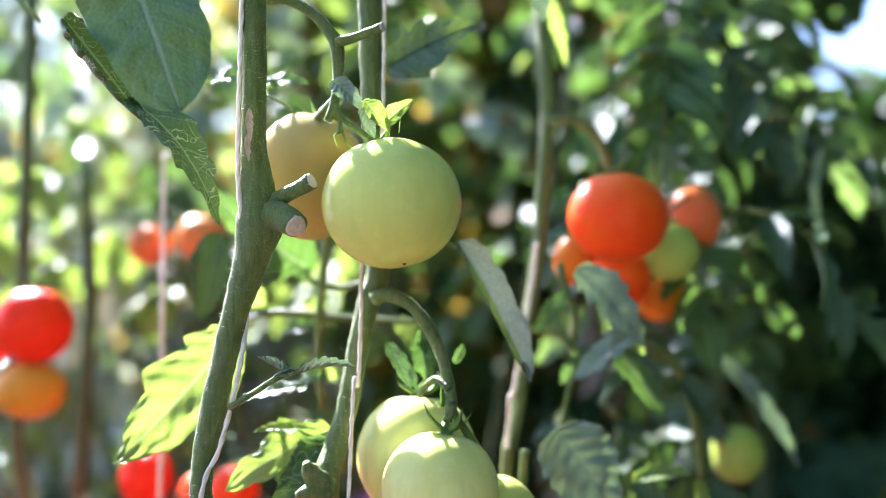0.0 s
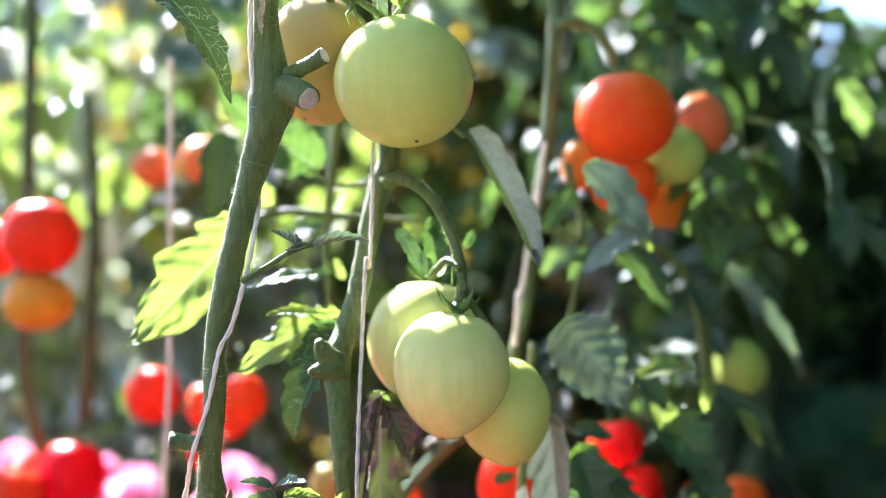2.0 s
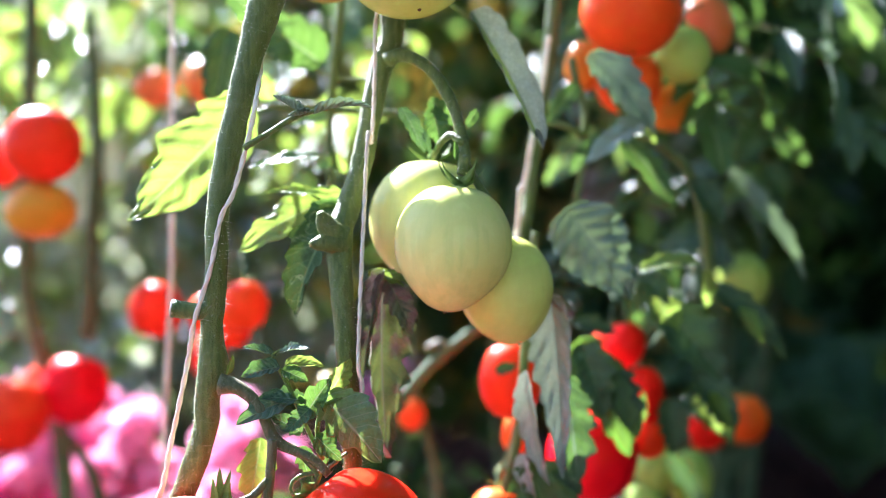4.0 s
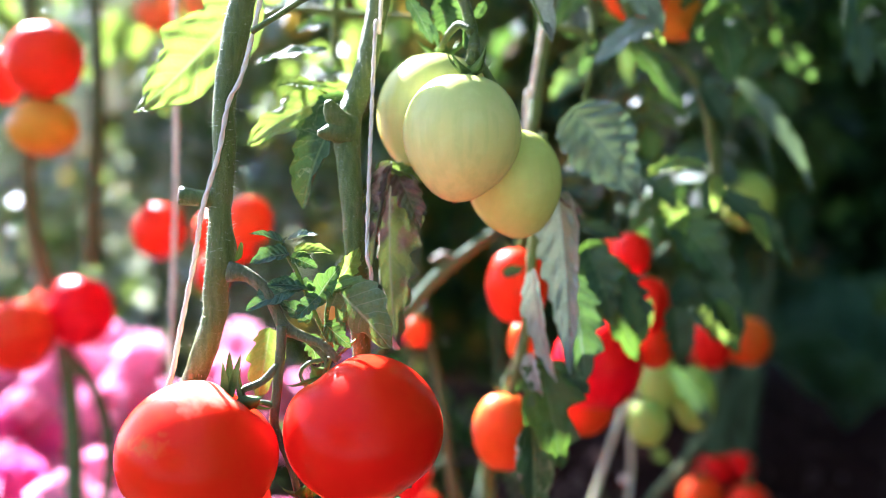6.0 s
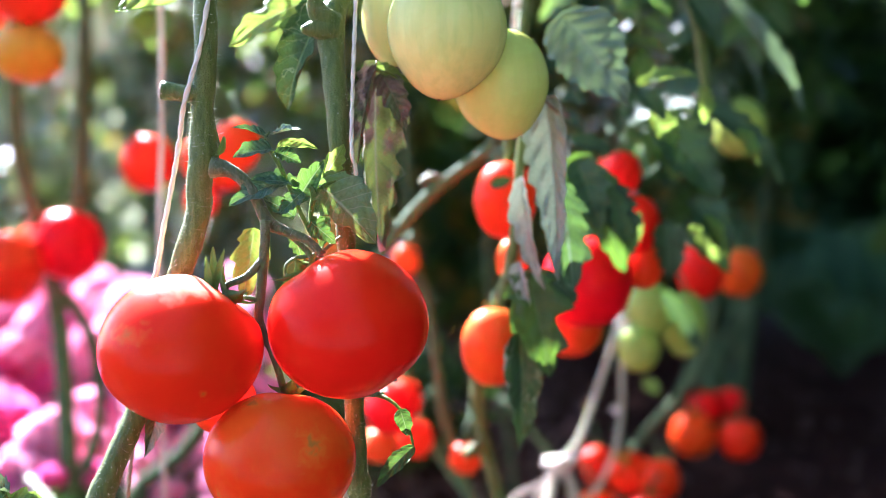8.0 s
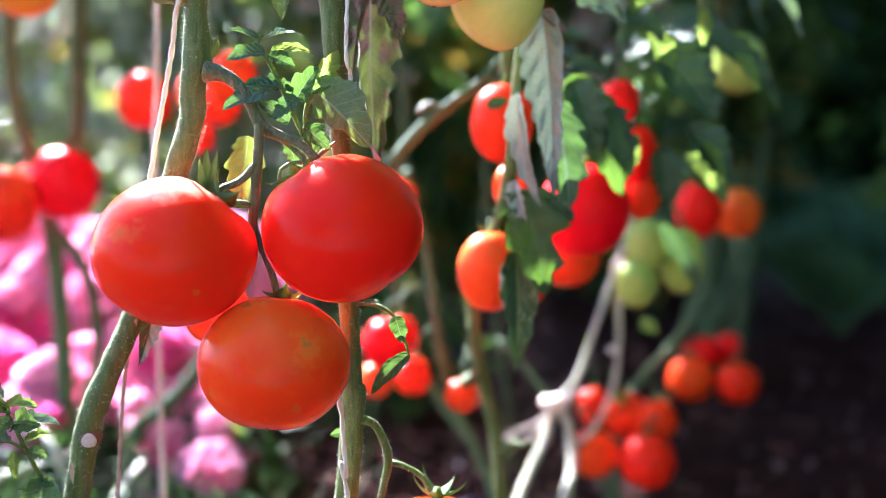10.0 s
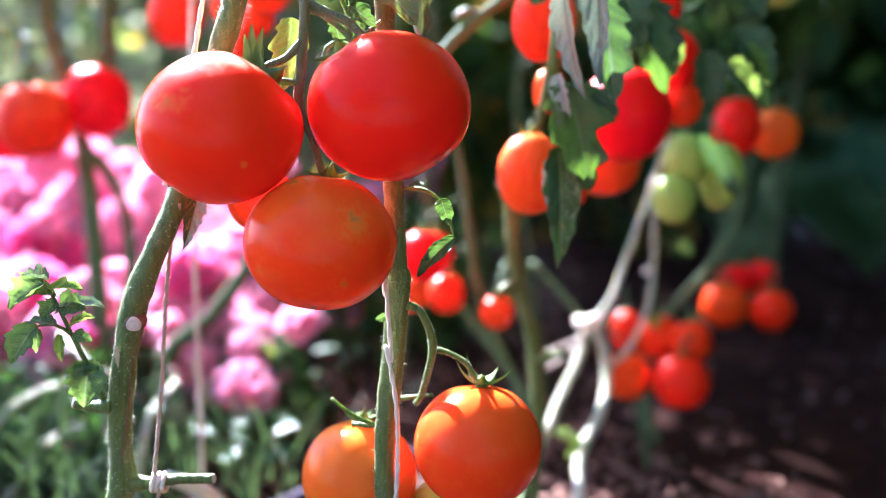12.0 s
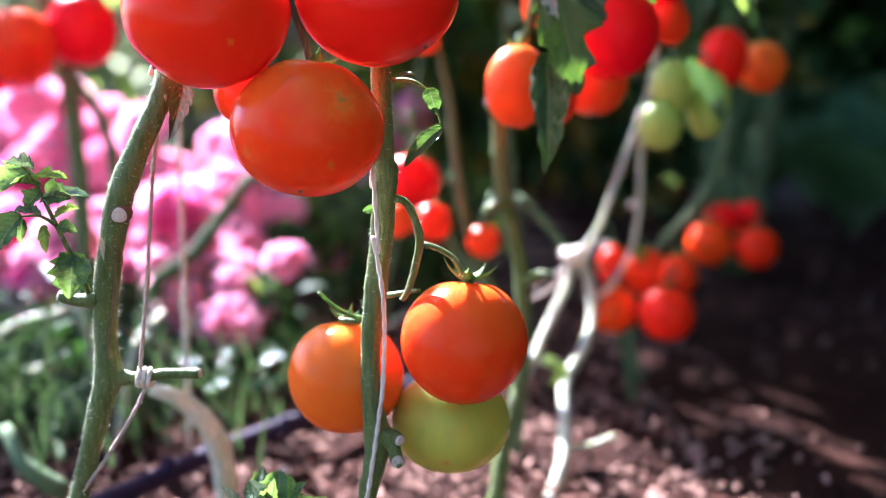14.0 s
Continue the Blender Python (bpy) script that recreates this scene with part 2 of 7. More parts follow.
PALE_FLESH = (0.011, 0.012, 0.005)
TOMATO = {
    "red": tomato_material("skin_red", (0.90, 0.030, 0.002), (0.90, 0.045, 0.003), (0.90, 0.055, 0.003), 0.4),
    # pale shoulder paints a sunlit top into the skin; the corky scars are marks
    "sun_top": tomato_material("skin_red_sun_top", (0.92, 0.042, 0.002), (0.94, 0.48, 0.32), (0.90, 0.075, 0.004), 0.45, band=(1.05, 1.16), scars=(((-0.0173, -0.037, 0.0149), (0.7, 0.7, 1.7), 0.0075, 0.55), ((0.020, -0.037, -0.016), (1, 1, 1), 0.0022, 0.9), ((-0.010, -0.040, 0.022), (0.6, 0.8, 1.6), 0.003, 0.4))),
    "streaked": tomato_material("skin_streaked", (0.94, 0.085, 0.002), (0.88, 0.17, 0.012), (0.92, 0.17, 0.012), 0.5, scars=(((-0.017, -0.012, 0.035), (0.45, 0.9, 2.0), 0.0062, 1.0), ((-0.031, -0.010, 0.028), (0.6, 0.9, 1.5), 0.0045, 0.8), ((0.022, -0.031, 0.017), (1.0, 0.8, 0.75), 0.0075, 0.8), ((0.016, -0.034, -0.016), (1.2, 0.8, 0.8), 0.0030, 0.6), ((-0.028, -0.028, -0.010), (1.0, 1.0, 0.6), 0.0028, 0.4))),
    "scarlet": tomato_material("skin_scarlet", (0.86, 0.045, 0.003), (0.86, 0.10, 0.01), (0.88, 0.13, 0.01), 0.5),
    "ripening": tomato_material("skin_ripening", (0.90, 0.075, 0.003), (0.90, 0.15, 0.012), (0.90, 0.14, 0.01), 0.3),
    "orange": tomato_material("skin_orange", (0.88, 0.115, 0.004), (0.84, 0.20, 0.02), (0.88, 0.19, 0.01), 0.4),
    "amber": tomato_material("skin_amber", (0.86, 0.112, 0.008), (0.82, 0.18, 0.02), (0.84, 0.16, 0.012), 0.5),
    "gold": tomato_material("skin_gold", (0.68, 0.23, 0.012), (0.60, 0.30, 0.05), (0.66, 0.26, 0.02), 0.5),
    "peach": tomato_material("skin_peach", (0.44, 0.31, 0.09), (0.44, 0.37, 0.13), (0.48, 0.25, 0.06), 0.5, deep=PALE_FLESH),
    "salmon": tomato_material("skin_salmon", (0.72, 0.19, 0.045), (0.62, 0.24, 0.06), (0.70, 0.20, 0.05), 0.5),
    "green": tomato_material("skin_green", (0.60, 0.61, 0.16), (0.52, 0.57, 0.14), (0.66, 0.65, 0.20), 0.6, streak=0.5, deep=PALE_FLESH),
    "pale": tomato_material("skin_pale_green", (0.73, 0.69, 0.23), (0.56, 0.60, 0.19), (0.76, 0.73, 0.29), 0.7, streak=0.55, deep=PALE_FLESH),
    "unripe": tomato_material("skin_unripe", (0.38, 0.46, 0.09), (0.29, 0.42, 0.08), (0.46, 0.50, 0.12), 0.6, streak=0.35, deep=PALE_FLESH),
    "olive": tomato_material("skin_olive", (0.52, 0.49, 0.07), (0.38, 0.45, 0.08), (0.58, 0.40, 0.06), 0.7, streak=0.5, deep=PALE_FLESH, scars=(((-0.003, -0.034, -0.014), (1, 1, 1), 0.0026, 0.9), ((-0.012, -0.032, -0.012), (1, 1, 2), 0.0016, 0.7))),
}
# fruit further back keeps its bloom of dust and is duller
TOMATO_DUSTY = {}
for key, skin in TOMATO.items():
    dusty = skin.copy()
    dusty.node_tree.nodes["Principled BSDF"].inputs["Roughness"].default_value = 0.37
    dusty.node_tree.nodes["Principled BSDF"].inputs["Specular IOR Level"].default_value = 0.12
    dusty.node_tree.nodes["Principled BSDF"].inputs["Coat Weight"].default_value = 0.0
    TOMATO_DUSTY[key] = dusty
STEM = stem_material("stem_green", (0.085, 0.120, 0.030), (0.140, 0.172, 0.050), amount=0.25)
STEM_PALE = stem_material("stem_pale", (0.46, 0.46, 0.33), (0.66, 0.62, 0.50), (0.7, 0.66, 0.58), (0.36, 0.34, 0.20))
STEM_DULL = plain("stem_dull_green", (0.05, 0.085, 0.035), (0.09, 0.13, 0.055), 0.75, 50, 0.5, 0.001, gloss=0.2)
BARK = stem_material("stem_brown_green", (0.09, 0.10, 0.045), (0.15, 0.14, 0.075), (0.4, 0.38, 0.3), (0.22, 0.15, 0.09), 0.6)
CUT = plain("cut_end", (0.52, 0.38, 0.31), (0.70, 0.58, 0.50), 0.8, 400, 0.6, 0.0008)
SCAR = plain("dry_scar", (0.40, 0.28, 0.17), (0.55, 0.42, 0.28), 0.85, 300, 0.9, 0.001)
SCAR_DARK = plain("blossom_scar", (0.10, 0.06, 0.03), (0.16, 0.10, 0.05), 0.9, 300, 0.5, 0.0005)
HAIR = plain("plant_hair", (0.75, 0.78, 0.66), (0.85, 0.86, 0.76), 0.5, 50, 0.0, 0.001, 0.5, (0.8, 0.85, 0.7))
SEPAL = plain("sepal_green", (0.11, 0.18, 0.05), (0.20, 0.28, 0.09), 0.7, 150, 0.3, 0.0006, 0.2, (0.25, 0.42, 0.06), gloss=0.15)
TWINE = plain("jute_twine", (0.78, 0.62, 0.52), (0.90, 0.77, 0.67), 0.95, 420, 0.45, 0.0006, 0.12, (0.95, 0.85, 0.78), gloss=0.1)
TWINE_BROWN = plain("jute_twine_brown", (0.50, 0.35, 0.28), (0.66, 0.51, 0.43), 0.9, 500, 0.9, 0.0008)
LEAF = leaf_material("leaf_green", (0.035, 0.085, 0.025), (0.06, 0.125, 0.035), (0.20, 0.38, 0.05), 0.2)
LEAF_YELLOW = leaf_material("leaf_yellow_green", (0.11, 0.20, 0.035), (0.16, 0.25, 0.05), (0.38, 0.54, 0.07), 0.36, (0.30, 0.38, 0.12))
LEAF_GREY = leaf_material("leaf_grey_underside_sheen", (0.15, 0.205, 0.15), (0.23, 0.285, 0.22), (0.24, 0.36, 0.12), 0.14, (0.15, 0.20, 0.14))
LEAF_SILVER = leaf_material("leaf_silver_underside_sheen", (0.29, 0.335, 0.28), (0.41, 0.445, 0.385), (0.26, 0.32, 0.18), 0.07, (0.24, 0.28, 0.22))
LEAF_DARK = leaf_material("leaf_dark", (0.028, 0.062, 0.028), (0.05, 0.095, 0.042), (0.14, 0.26, 0.02), 0.02, (0.10, 0.15, 0.07))
LEAF_YOUNG = leaf_material("leaf_young", (0.065, 0.125, 0.05), (0.11, 0.175, 0.08), (0.32, 0.52, 0.08), 0.25, (0.28, 0.36, 0.18))
LEAF_BLUE = leaf_material("leaf_blue_green", (0.045, 0.10, 0.065), (0.085, 0.145, 0.10), (0.20, 0.38, 0.06), 0.14, (0.20, 0.27, 0.17), trails=0.25)
LEAF_DRY = leaf_material("leaf_withering", (0.08, 0.11, 0.05), (0.135, 0.15, 0.08), (0.24, 0.30, 0.06), 0.08, (0.17, 0.17, 0.10), (0.19, 0.12, 0.10))
LEAF_NEAR = leaf_material("leaf_mottled_blue", (0.04, 0.085, 0.06), (0.085, 0.15, 0.09), (0.22, 0.42, 0.06), 0.02, (0.18, 0.25, 0.16), (0.12, 0.20, 0.06), 0.6)
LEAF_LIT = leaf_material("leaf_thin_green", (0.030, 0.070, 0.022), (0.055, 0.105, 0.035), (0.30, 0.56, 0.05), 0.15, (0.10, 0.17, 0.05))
LEAF_MINED = leaf_material("leaf_mined", (0.035, 0.075, 0.025), (0.06, 0.11, 0.035), (0.20, 0.34, 0.04), 0.025, trails=0.7)
LEAF_STRIPE = leaf_material("leaf_backlit_stripes", (0.045, 0.09, 0.05), (0.08, 0.13, 0.08), (0.46, 0.68, 0.06), 0.05, (0.03, 0.07, 0.04))
LEAF_GLOSS = leaf_material("leaf_glossy", (0.05, 0.11, 0.04), (0.08, 0.15, 0.06), (0.24, 0.44, 0.06), 0.15, (0.14, 0.22, 0.09), rough=0.25)
BUSH_STALK = plain("herb_stalk_green", (0.12, 0.19, 0.05), (0.18, 0.26, 0.08), 0.6, 60, 0.3, 0.0006, gloss=0.3)
BUSH = plain("foliage_green", (0.05, 0.10, 0.025), (0.09, 0.15, 0.04), 0.45, 6, 0.0, 0.001, 0.5, (0.20, 0.36, 0.06), gloss=0.25)
FERN = plain("fern_green", (0.09, 0.19, 0.09), (0.15, 0.26, 0.13), 0.45, 6, 0.0, 0.001, 0.4, (0.20, 0.36, 0.10), gloss=0.3)
BUSH_LIGHT = plain("foliage_yellow_green", (0.12, 0.18, 0.04), (0.18, 0.22, 0.06), 0.45, 6, 0.0, 0.001, 0.55, (0.42, 0.56, 0.12), gloss=0.3)
BUSH_GREY = plain("foliage_grey_green", (0.20, 0.24, 0.20), (0.30, 0.33, 0.29), 0.18, 6, 0.0, 0.001, 0.3, (0.25, 0.34, 0.12), gloss=0.9)
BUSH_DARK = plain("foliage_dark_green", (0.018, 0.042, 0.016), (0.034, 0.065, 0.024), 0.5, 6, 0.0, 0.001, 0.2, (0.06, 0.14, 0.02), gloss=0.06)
# lit copy of the foliage: backlight is put into the pale leaf colour
BUSH_LIT_TINT = plain("foliage_tinted_backlit", (0.26, 0.30, 0.20), (0.38, 0.40, 0.30), 0.3, 6, 0.0, 0.001, 0.6, (0.66, 0.72, 0.46), gloss=0.6)
GRASS = plain("grass_blade", (0.035, 0.055, 0.030), (0.075, 0.10, 0.055), 0.6, 6, 0.0, 0.001, 0.25, (0.10, 0.17, 0.05), gloss=0.12)
BUSH_GOLD = plain("foliage_autumn", (0.30, 0.18, 0.03), (0.38, 0.26, 0.05), 0.5, 6, 0.0, 0.001, 0.5, (0.6, 0.42, 0.05))
PINK = plain("petal_pink", (0.92, 0.36, 0.53), (0.94, 0.52, 0.68), 0.6, 30, 0.1, 0.0005, 0.55, (1.0, 0.48, 0.68), gloss=0.2)
MAGENTA = plain("petal_magenta", (0.72, 0.06, 0.30), (0.80, 0.14, 0.40), 0.55, 30, 0.1, 0.0005, 0.55, (0.95, 0.2, 0.5))
SOIL = plain("soil_mulch", (0.009, 0.004, 0.003), (0.038, 0.014, 0.010), 0.95, 14, 1.0, 0.01, gloss=0.05)
CHIP = plain("mulch_chip", (0.045, 0.018, 0.013), (0.38, 0.22, 0.175), 0.9, 30, 0.8, 0.003, gloss=0.08)
BOUNCE_GRAVEL = plain("gravel_bounce", (0.15, 0.135, 0.115), (0.24, 0.215, 0.185), 0.95, 9, 0.8, 0.006, gloss=0.2)
GRAVEL = plain("gravel_pale", (0.42, 0.40, 0.37), (0.60, 0.57, 0.54), 0.9, 9, 0.8, 0.006)
GLINT_BEAD = plain("glint_bead_white", (0.80, 0.78, 0.75), (0.9, 0.88, 0.86), 0.25, 80, 0.3, 0.0005)
HOSE = plain("hose_black", (0.012, 0.006, 0.018), (0.022, 0.010, 0.032), 0.75, 30, 0.2, 0.0005, gloss=0.2)
TRUNK = plain("trunk_bark", (0.10, 0.075, 0.06), (0.17, 0.13, 0.10), 0.9, 12, 0.9, 0.01)


# ---- mesh helpers ----
def origin_of(ob):
    o = Vector((0, 0, 0))
    while ob is not None:
        o = o + ob.location
        ob = ob.parent
    return o


def make(name, verts, faces, mat, parent=None, label="", at=None, uv=None, smooth=True, kind=""):
    """One mesh object from vertices in world metres; at is its origin."""
    base = Vector(at) if at is not None else (origin_of(parent) if parent else Vector((0, 0, 0)))
    v = np.asarray(verts, dtype=float).reshape(-1, 3) - np.array(base)
    me = bpy.data.meshes.new(name)
    me.from_pydata(v.tolist(), [], [tuple(f) for f in faces])
    if uv is not None:
        layer = me.uv_layers.new(name="UVMap")
        idx = np.empty(len(me.loops), dtype=int)
        me.loops.foreach_get("vertex_index", idx)
        layer.data.foreach_set("uv", np.asarray(uv)[idx].ravel())
    me.polygons.foreach_set("use_smooth", [smooth] * len(me.polygons))
    for m in (mat if isinstance(mat, (list, tuple)) else [mat]):
        me.materials.append(m)
    ob = new(name, me)
    ob.parent = parent
    ob.location = base - (origin_of(parent) if parent else Vector((0, 0, 0)))
    if label or kind:
        tagged(ob, label, kind=kind)
    return ob


def thing(name, at, label, category, group=""):
    ob = new(name)
    ob.empty_display_size = 0.02
    ob.location = at
    return tagged(ob, label, category, group)


def spline(points, step=0.004):
    """Catmull-Rom through control points (x, y, z[, r]), about one sample per step."""
    p = np.array(points, dtype=float)
    p = np.vstack([2 * p[0] - p[1], p, 2 * p[-1] - p[-2]])
    if p.shape[1] > 3:
        p[0, 3], p[-1, 3] = p[1, 3], p[-2, 3]
    out = []
    for i in range(1, len(p) - 2):
        n = max(2, int(np.linalg.norm(p[i + 1, :3] - p[i, :3]) / step))
        t = (np.arange(n) / n)[:, None]
        a, b, c, d = p[i - 1], p[i], p[i + 1], p[i + 2]
        out.append(0.5 * (2 * b + (c - a) * t + (2 * a - 5 * b + 4 * c - d) * t ** 2 + (3 * b - a - 3 * c + d) * t ** 3))
    out.append(p[-2][None])
    return np.vstack(out)


def frames_along(c):
    t = np.gradient(c, axis=0)
    t /= np.linalg.norm(t, axis=1)[:, None] + 1e-12
    ref = np.array((0.0, 1.0, 0.0)) if abs(t[0][1]) < 0.9 else np.array((1.0, 0.0, 0.0))
    ns = []
    for v in t:
        ref = ref - v * ref.dot(v)
        ref = ref / (np.linalg.norm(ref) + 1e-12)
        ns.append(ref)
    n = np.array(ns)
    return t, n, np.cross(t, n)


def tube_geo(points, segs=12, step=0.004, rough=0.0, seed=0, ridge=0.0):
    """Vertices and faces of a tapering, slightly uneven tube."""
    s = spline(points, step)
    c, r = s[:, :3], np.maximum(s[:, 3], 0.0002)
    t, n, b = frames_along(c)
    a = np.linspace(0, 2 * np.pi, segs, endpoint=False)
    rng = np.random.RandomState(seed)
    scale = np.ones((len(c), segs))
    if rough:
        ph = rng.rand(6) * 6.28
        along = np.arange(len(c))[:, None] * step
        scale += rough * (np.sin(along * 210 + ph[0]) * np.sin(a * 2 + ph[1])[None] + 0.6 * np.sin(along * 520 + a[None] * 3 + ph[2]) + 0.4 * rng.randn(len(c), segs))
    if ridge:
        scale += ridge * np.cos(a * 4)[None]
    rr = r[:, None] * scale
    v = c[:, None] + rr[..., None] * (np.cos(a)[None, :, None] * n[:, None] + np.sin(a)[None, :, None] * b[:, None])
    k = len(c)
    faces = []
    for i in range(k - 1):
        for j in range(segs):
            j2 = (j + 1) % segs
            faces.append((i * segs + j, i * segs + j2, (i + 1) * segs + j2, (i + 1) * segs + j))
    faces.append(tuple(range(segs))[::-1])
    faces.append(tuple((k - 1) * segs + j for j in range(segs)))
    return v.reshape(-1, 3), faces


def tube(name, points, mat, parent, label="", segs=12, step=0.004, rough=0.04, seed=0, ridge=0.0):
    v, f = tube_geo(points, segs, step, rough, seed, ridge)
    return make(name, v, f, mat, parent, label)


def join(geos):
    """Joins (verts, faces) pairs."""
    vs, fs, o = [], [], 0
    for v, f in geos:
        vs.append(np.asarray(v))
        fs += [tuple(i + o for i in q) for q in f]
        o += len(v)
    return np.vstack(vs), fs


def hairs(parent, points, n, length=0.0016, seed=0, name="hairs"):
    """Fine pale hairs standing off a stem."""
    s = spline(points, 0.002)
    c, r = s[:, :3], s[:, 3]
    t, nn, b = frames_along(c)
    rng = np.random.RandomState(seed + 50)
    i = rng.randint(0, len(c), n)
    a = rng.rand(n) * 2 * np.pi
    d = np.cos(a)[:, None] * nn[i] + np.sin(a)[:, None] * b[i]
    base = c[i] + d * (r[i] * 0.97)[:, None]
    side = np.cross(d, t[i]) * 0.00009
    lean = d + rng.randn(n, 3) * 0.35
    ln = length * (0.2 + 0.5 * rng.rand(n) ** 2)
    tip = base + lean * ln[:, None]
    up = t[i] * 0.00009
    v = np.stack([base - side, base + side, tip, base - up, base + up], 1).reshape(-1, 3)
    f = []
    for k in range(n):
        f += [(5 * k, 5 * k + 1, 5 * k + 2), (5 * k + 3, 5 * k + 4, 5 * k + 2)]
    return make(name, v, f, HAIR, parent, "fine pale hairs", kind="stuff", smooth=False)


def stub(parent, points, mat=None, name="pruned_stub", cut=1.0):
    """A cut-off side shoot with its pale end face."""
    ob = tube(name, points, mat or STEM, parent, "cut-off side shoot", 14, 0.002, 0.06, len(points))
    p, q = np.array(points[-1][:3]), np.array(points[-2][:3])
    d = (p - q) / np.linalg.norm(p - q)
    r = points[-1][3] * 0.93 * cut
    ref = np.array((0.0, 0.0, 1.0)) if abs(d[2]) < 0.9 else np.array((1.0, 0.0, 0.0))
    u = np.cross(d, ref)
    u /= np.linalg.norm(u)
    w = np.cross(d, u)
    v, f = [p + d * 0.0012], []
    for ring, (k, h) in enumerate(((0.45, 0.0004), (0.85, 0.0010), (1.0, 0.0004), (1.0, -0.001))):
        for j in range(14):
            a = j / 14 * 2 * math.pi
            v.append(p + (u * math.cos(a) + w * math.sin(a)) * r * k * (1 + 0.06 * math.sin(3 * a)) + d * h)
    for j in range(14):
        f.append((0, 1 + j, 1 + (j + 1) % 14))
        for k in range(3):
            a0 = 1 + k * 14
            f.append((a0 + j, a0 + 14 + j, a0 + 14 + (j + 1) % 14, a0 + (j + 1) % 14))
    make("cut_face", v, f, CUT, ob, "dry pale cut end")
    return ob


def twine(points, label, mat=TWINE, strand=0.00105, pitch=0.022, name="garden_twine"):
    """Two strands laid round each other along a line of points."""
    s = spline([q[:3] for q in points], 0.0012)
    t, n, b = frames_along(s)
    a = np.arange(len(s)) * 0.0012 / pitch * 2 * np.pi
    ob = thing(name, tuple(s[-1]), label, "twine", "support strings")
    rng = np.random.RandomState(len(s))
    for k in range(2):
        c = s + (np.cos(a + k * np.pi)[:, None] * n + np.sin(a + k * np.pi)[:, None] * b) * strand * 0.42
        pts = np.hstack([c, np.full((len(c), 1), strand)])[::1]
        tt, nn, bb = frames_along(c)
        ang = np.linspace(0, 2 * np.pi, 6, endpoint=False)
        rr = strand * (1 + 0.07 * rng.randn(len(c), 6))
        v = c[:, None] + rr[..., None] * (np.cos(ang)[None, :, None] * nn[:, None] + np.sin(ang)[None, :, None] * bb[:, None])
        f = [(i * 6 + j, i * 6 + (j + 1) % 6, (i + 1) * 6 + (j + 1) % 6, (i + 1) * 6 + j) for i in range(len(c) - 1) for j in range(6)]
        make("strand", v.reshape(-1, 3), f, mat, ob)
    hp = np.hstack([s, np.full((len(s), 1), strand * 1.5)])
    hairs(ob, hp[::3], int(len(s) * 0.8), 0.0016, len(s), "fuzz")
    return ob


def leaflet_geo(base, tip, width, face=(0, -1, 0.3), bend=0.0, fold=0.15, curl=0.0, teeth=5, tooth=0.28, twist=0.0, nu=36, nv=8, seed=0, droop=0.0, wave=0.07, relief=0.035, point=0.75, crumple=0.05, blunt=0.5):
    """A toothed leaflet between base and tip: vertices, faces and the blade's own coordinates."""
    base, tip = np.array(base, float), np.array(tip, float)
    x = tip - base
    ln = np.linalg.norm(x)
    x /= ln
    z = np.array(face, float)
    z -= x * z.dot(x)
    z /= np.linalg.norm(z) + 1e-9
    y = np.cross(z, x)
    rng = np.random.RandomState(seed + 7)
    ph = rng.rand(4) * 6.28
    u = np.linspace(0, 1, nu + 1)
    shape = (u ** blunt) * ((1 - u) ** point) * (1.22 + 1.33 * point) * (1 + 0.25 * (0.5 - u))
    v, uv = [], []
    for i, uu in enumerate(u):
        for j in range(2 * nv + 1):
            s = (j - nv) / nv
            m = abs(s)
            side = 0.5 if s > 0 else 0.0
            saw = (uu * teeth + side * 0.6 + 0.15 * math.sin(ph[0] + 5 * uu)) % 1.0
            deep = 0.55 + 0.9 * (math.sin(ph[3] + 12.9 * math.floor(uu * teeth + side * 0.6) + side * 7) * 0.5 + 0.5)
            edge = (saw / 0.78) ** 0.8 if saw < 0.78 else 1 - (saw - 0.78) / 0.22
            tooth_f = 1 - tooth * deep * (1 - edge) * m ** 2 * (1 if uu > 0.06 else 0)
            w = width * 0.5 * shape[i] * tooth_f * (1 + 0.06 * math.sin(ph[1] + 9 * uu + s))
            yy = s * w
            zz = fold * m * w * 0.9
            zz += bend * ln * 4 * uu * (1 - uu) + droop * ln * uu * uu
            zz += wave * width * m * math.sin(uu * teeth * 3.1 + ph[2] + (1.5 if s > 0 else 0)) * 0.6
            q = uu * 7 - m * 1.6
            zz += relief * width * abs(math.sin(math.pi * q)) * min(1, m * 3) * (1 - uu * 0.5)
            zz += crumple * width * noise.noise(Vector((uu * 5 + seed * 1.7, s * 2.4, seed * 0.37))) * min(1, m * 2)
            if curl:
                ang = curl * m * m
                yy, zz = yy * math.cos(ang * 0.8), zz + w * m * math.sin(ang) * 0.9
            tw = twist * (uu - 0.3)
            yt, zt = yy * math.cos(tw) - zz * math.sin(tw), yy * math.sin(tw) + zz * math.cos(tw)
            v.append(base + x * (uu * ln - 0.08 * m * width * (1 - uu) + 0.22 * tooth * edge * m ** 3 * width * (1 - uu) * (1 if uu > 0.06 else 0)) + y * yt + z * zt)
            uv.append((uu, 0.5 + s * 0.5))
    k = 2 * nv + 1
    f = [(i * k + j, (i + 1) * k + j, (i + 1) * k + j + 1, i * k + j + 1) for i in range(nu) for j in range(k - 1)]
    return np.array(v), f, np.array(uv)


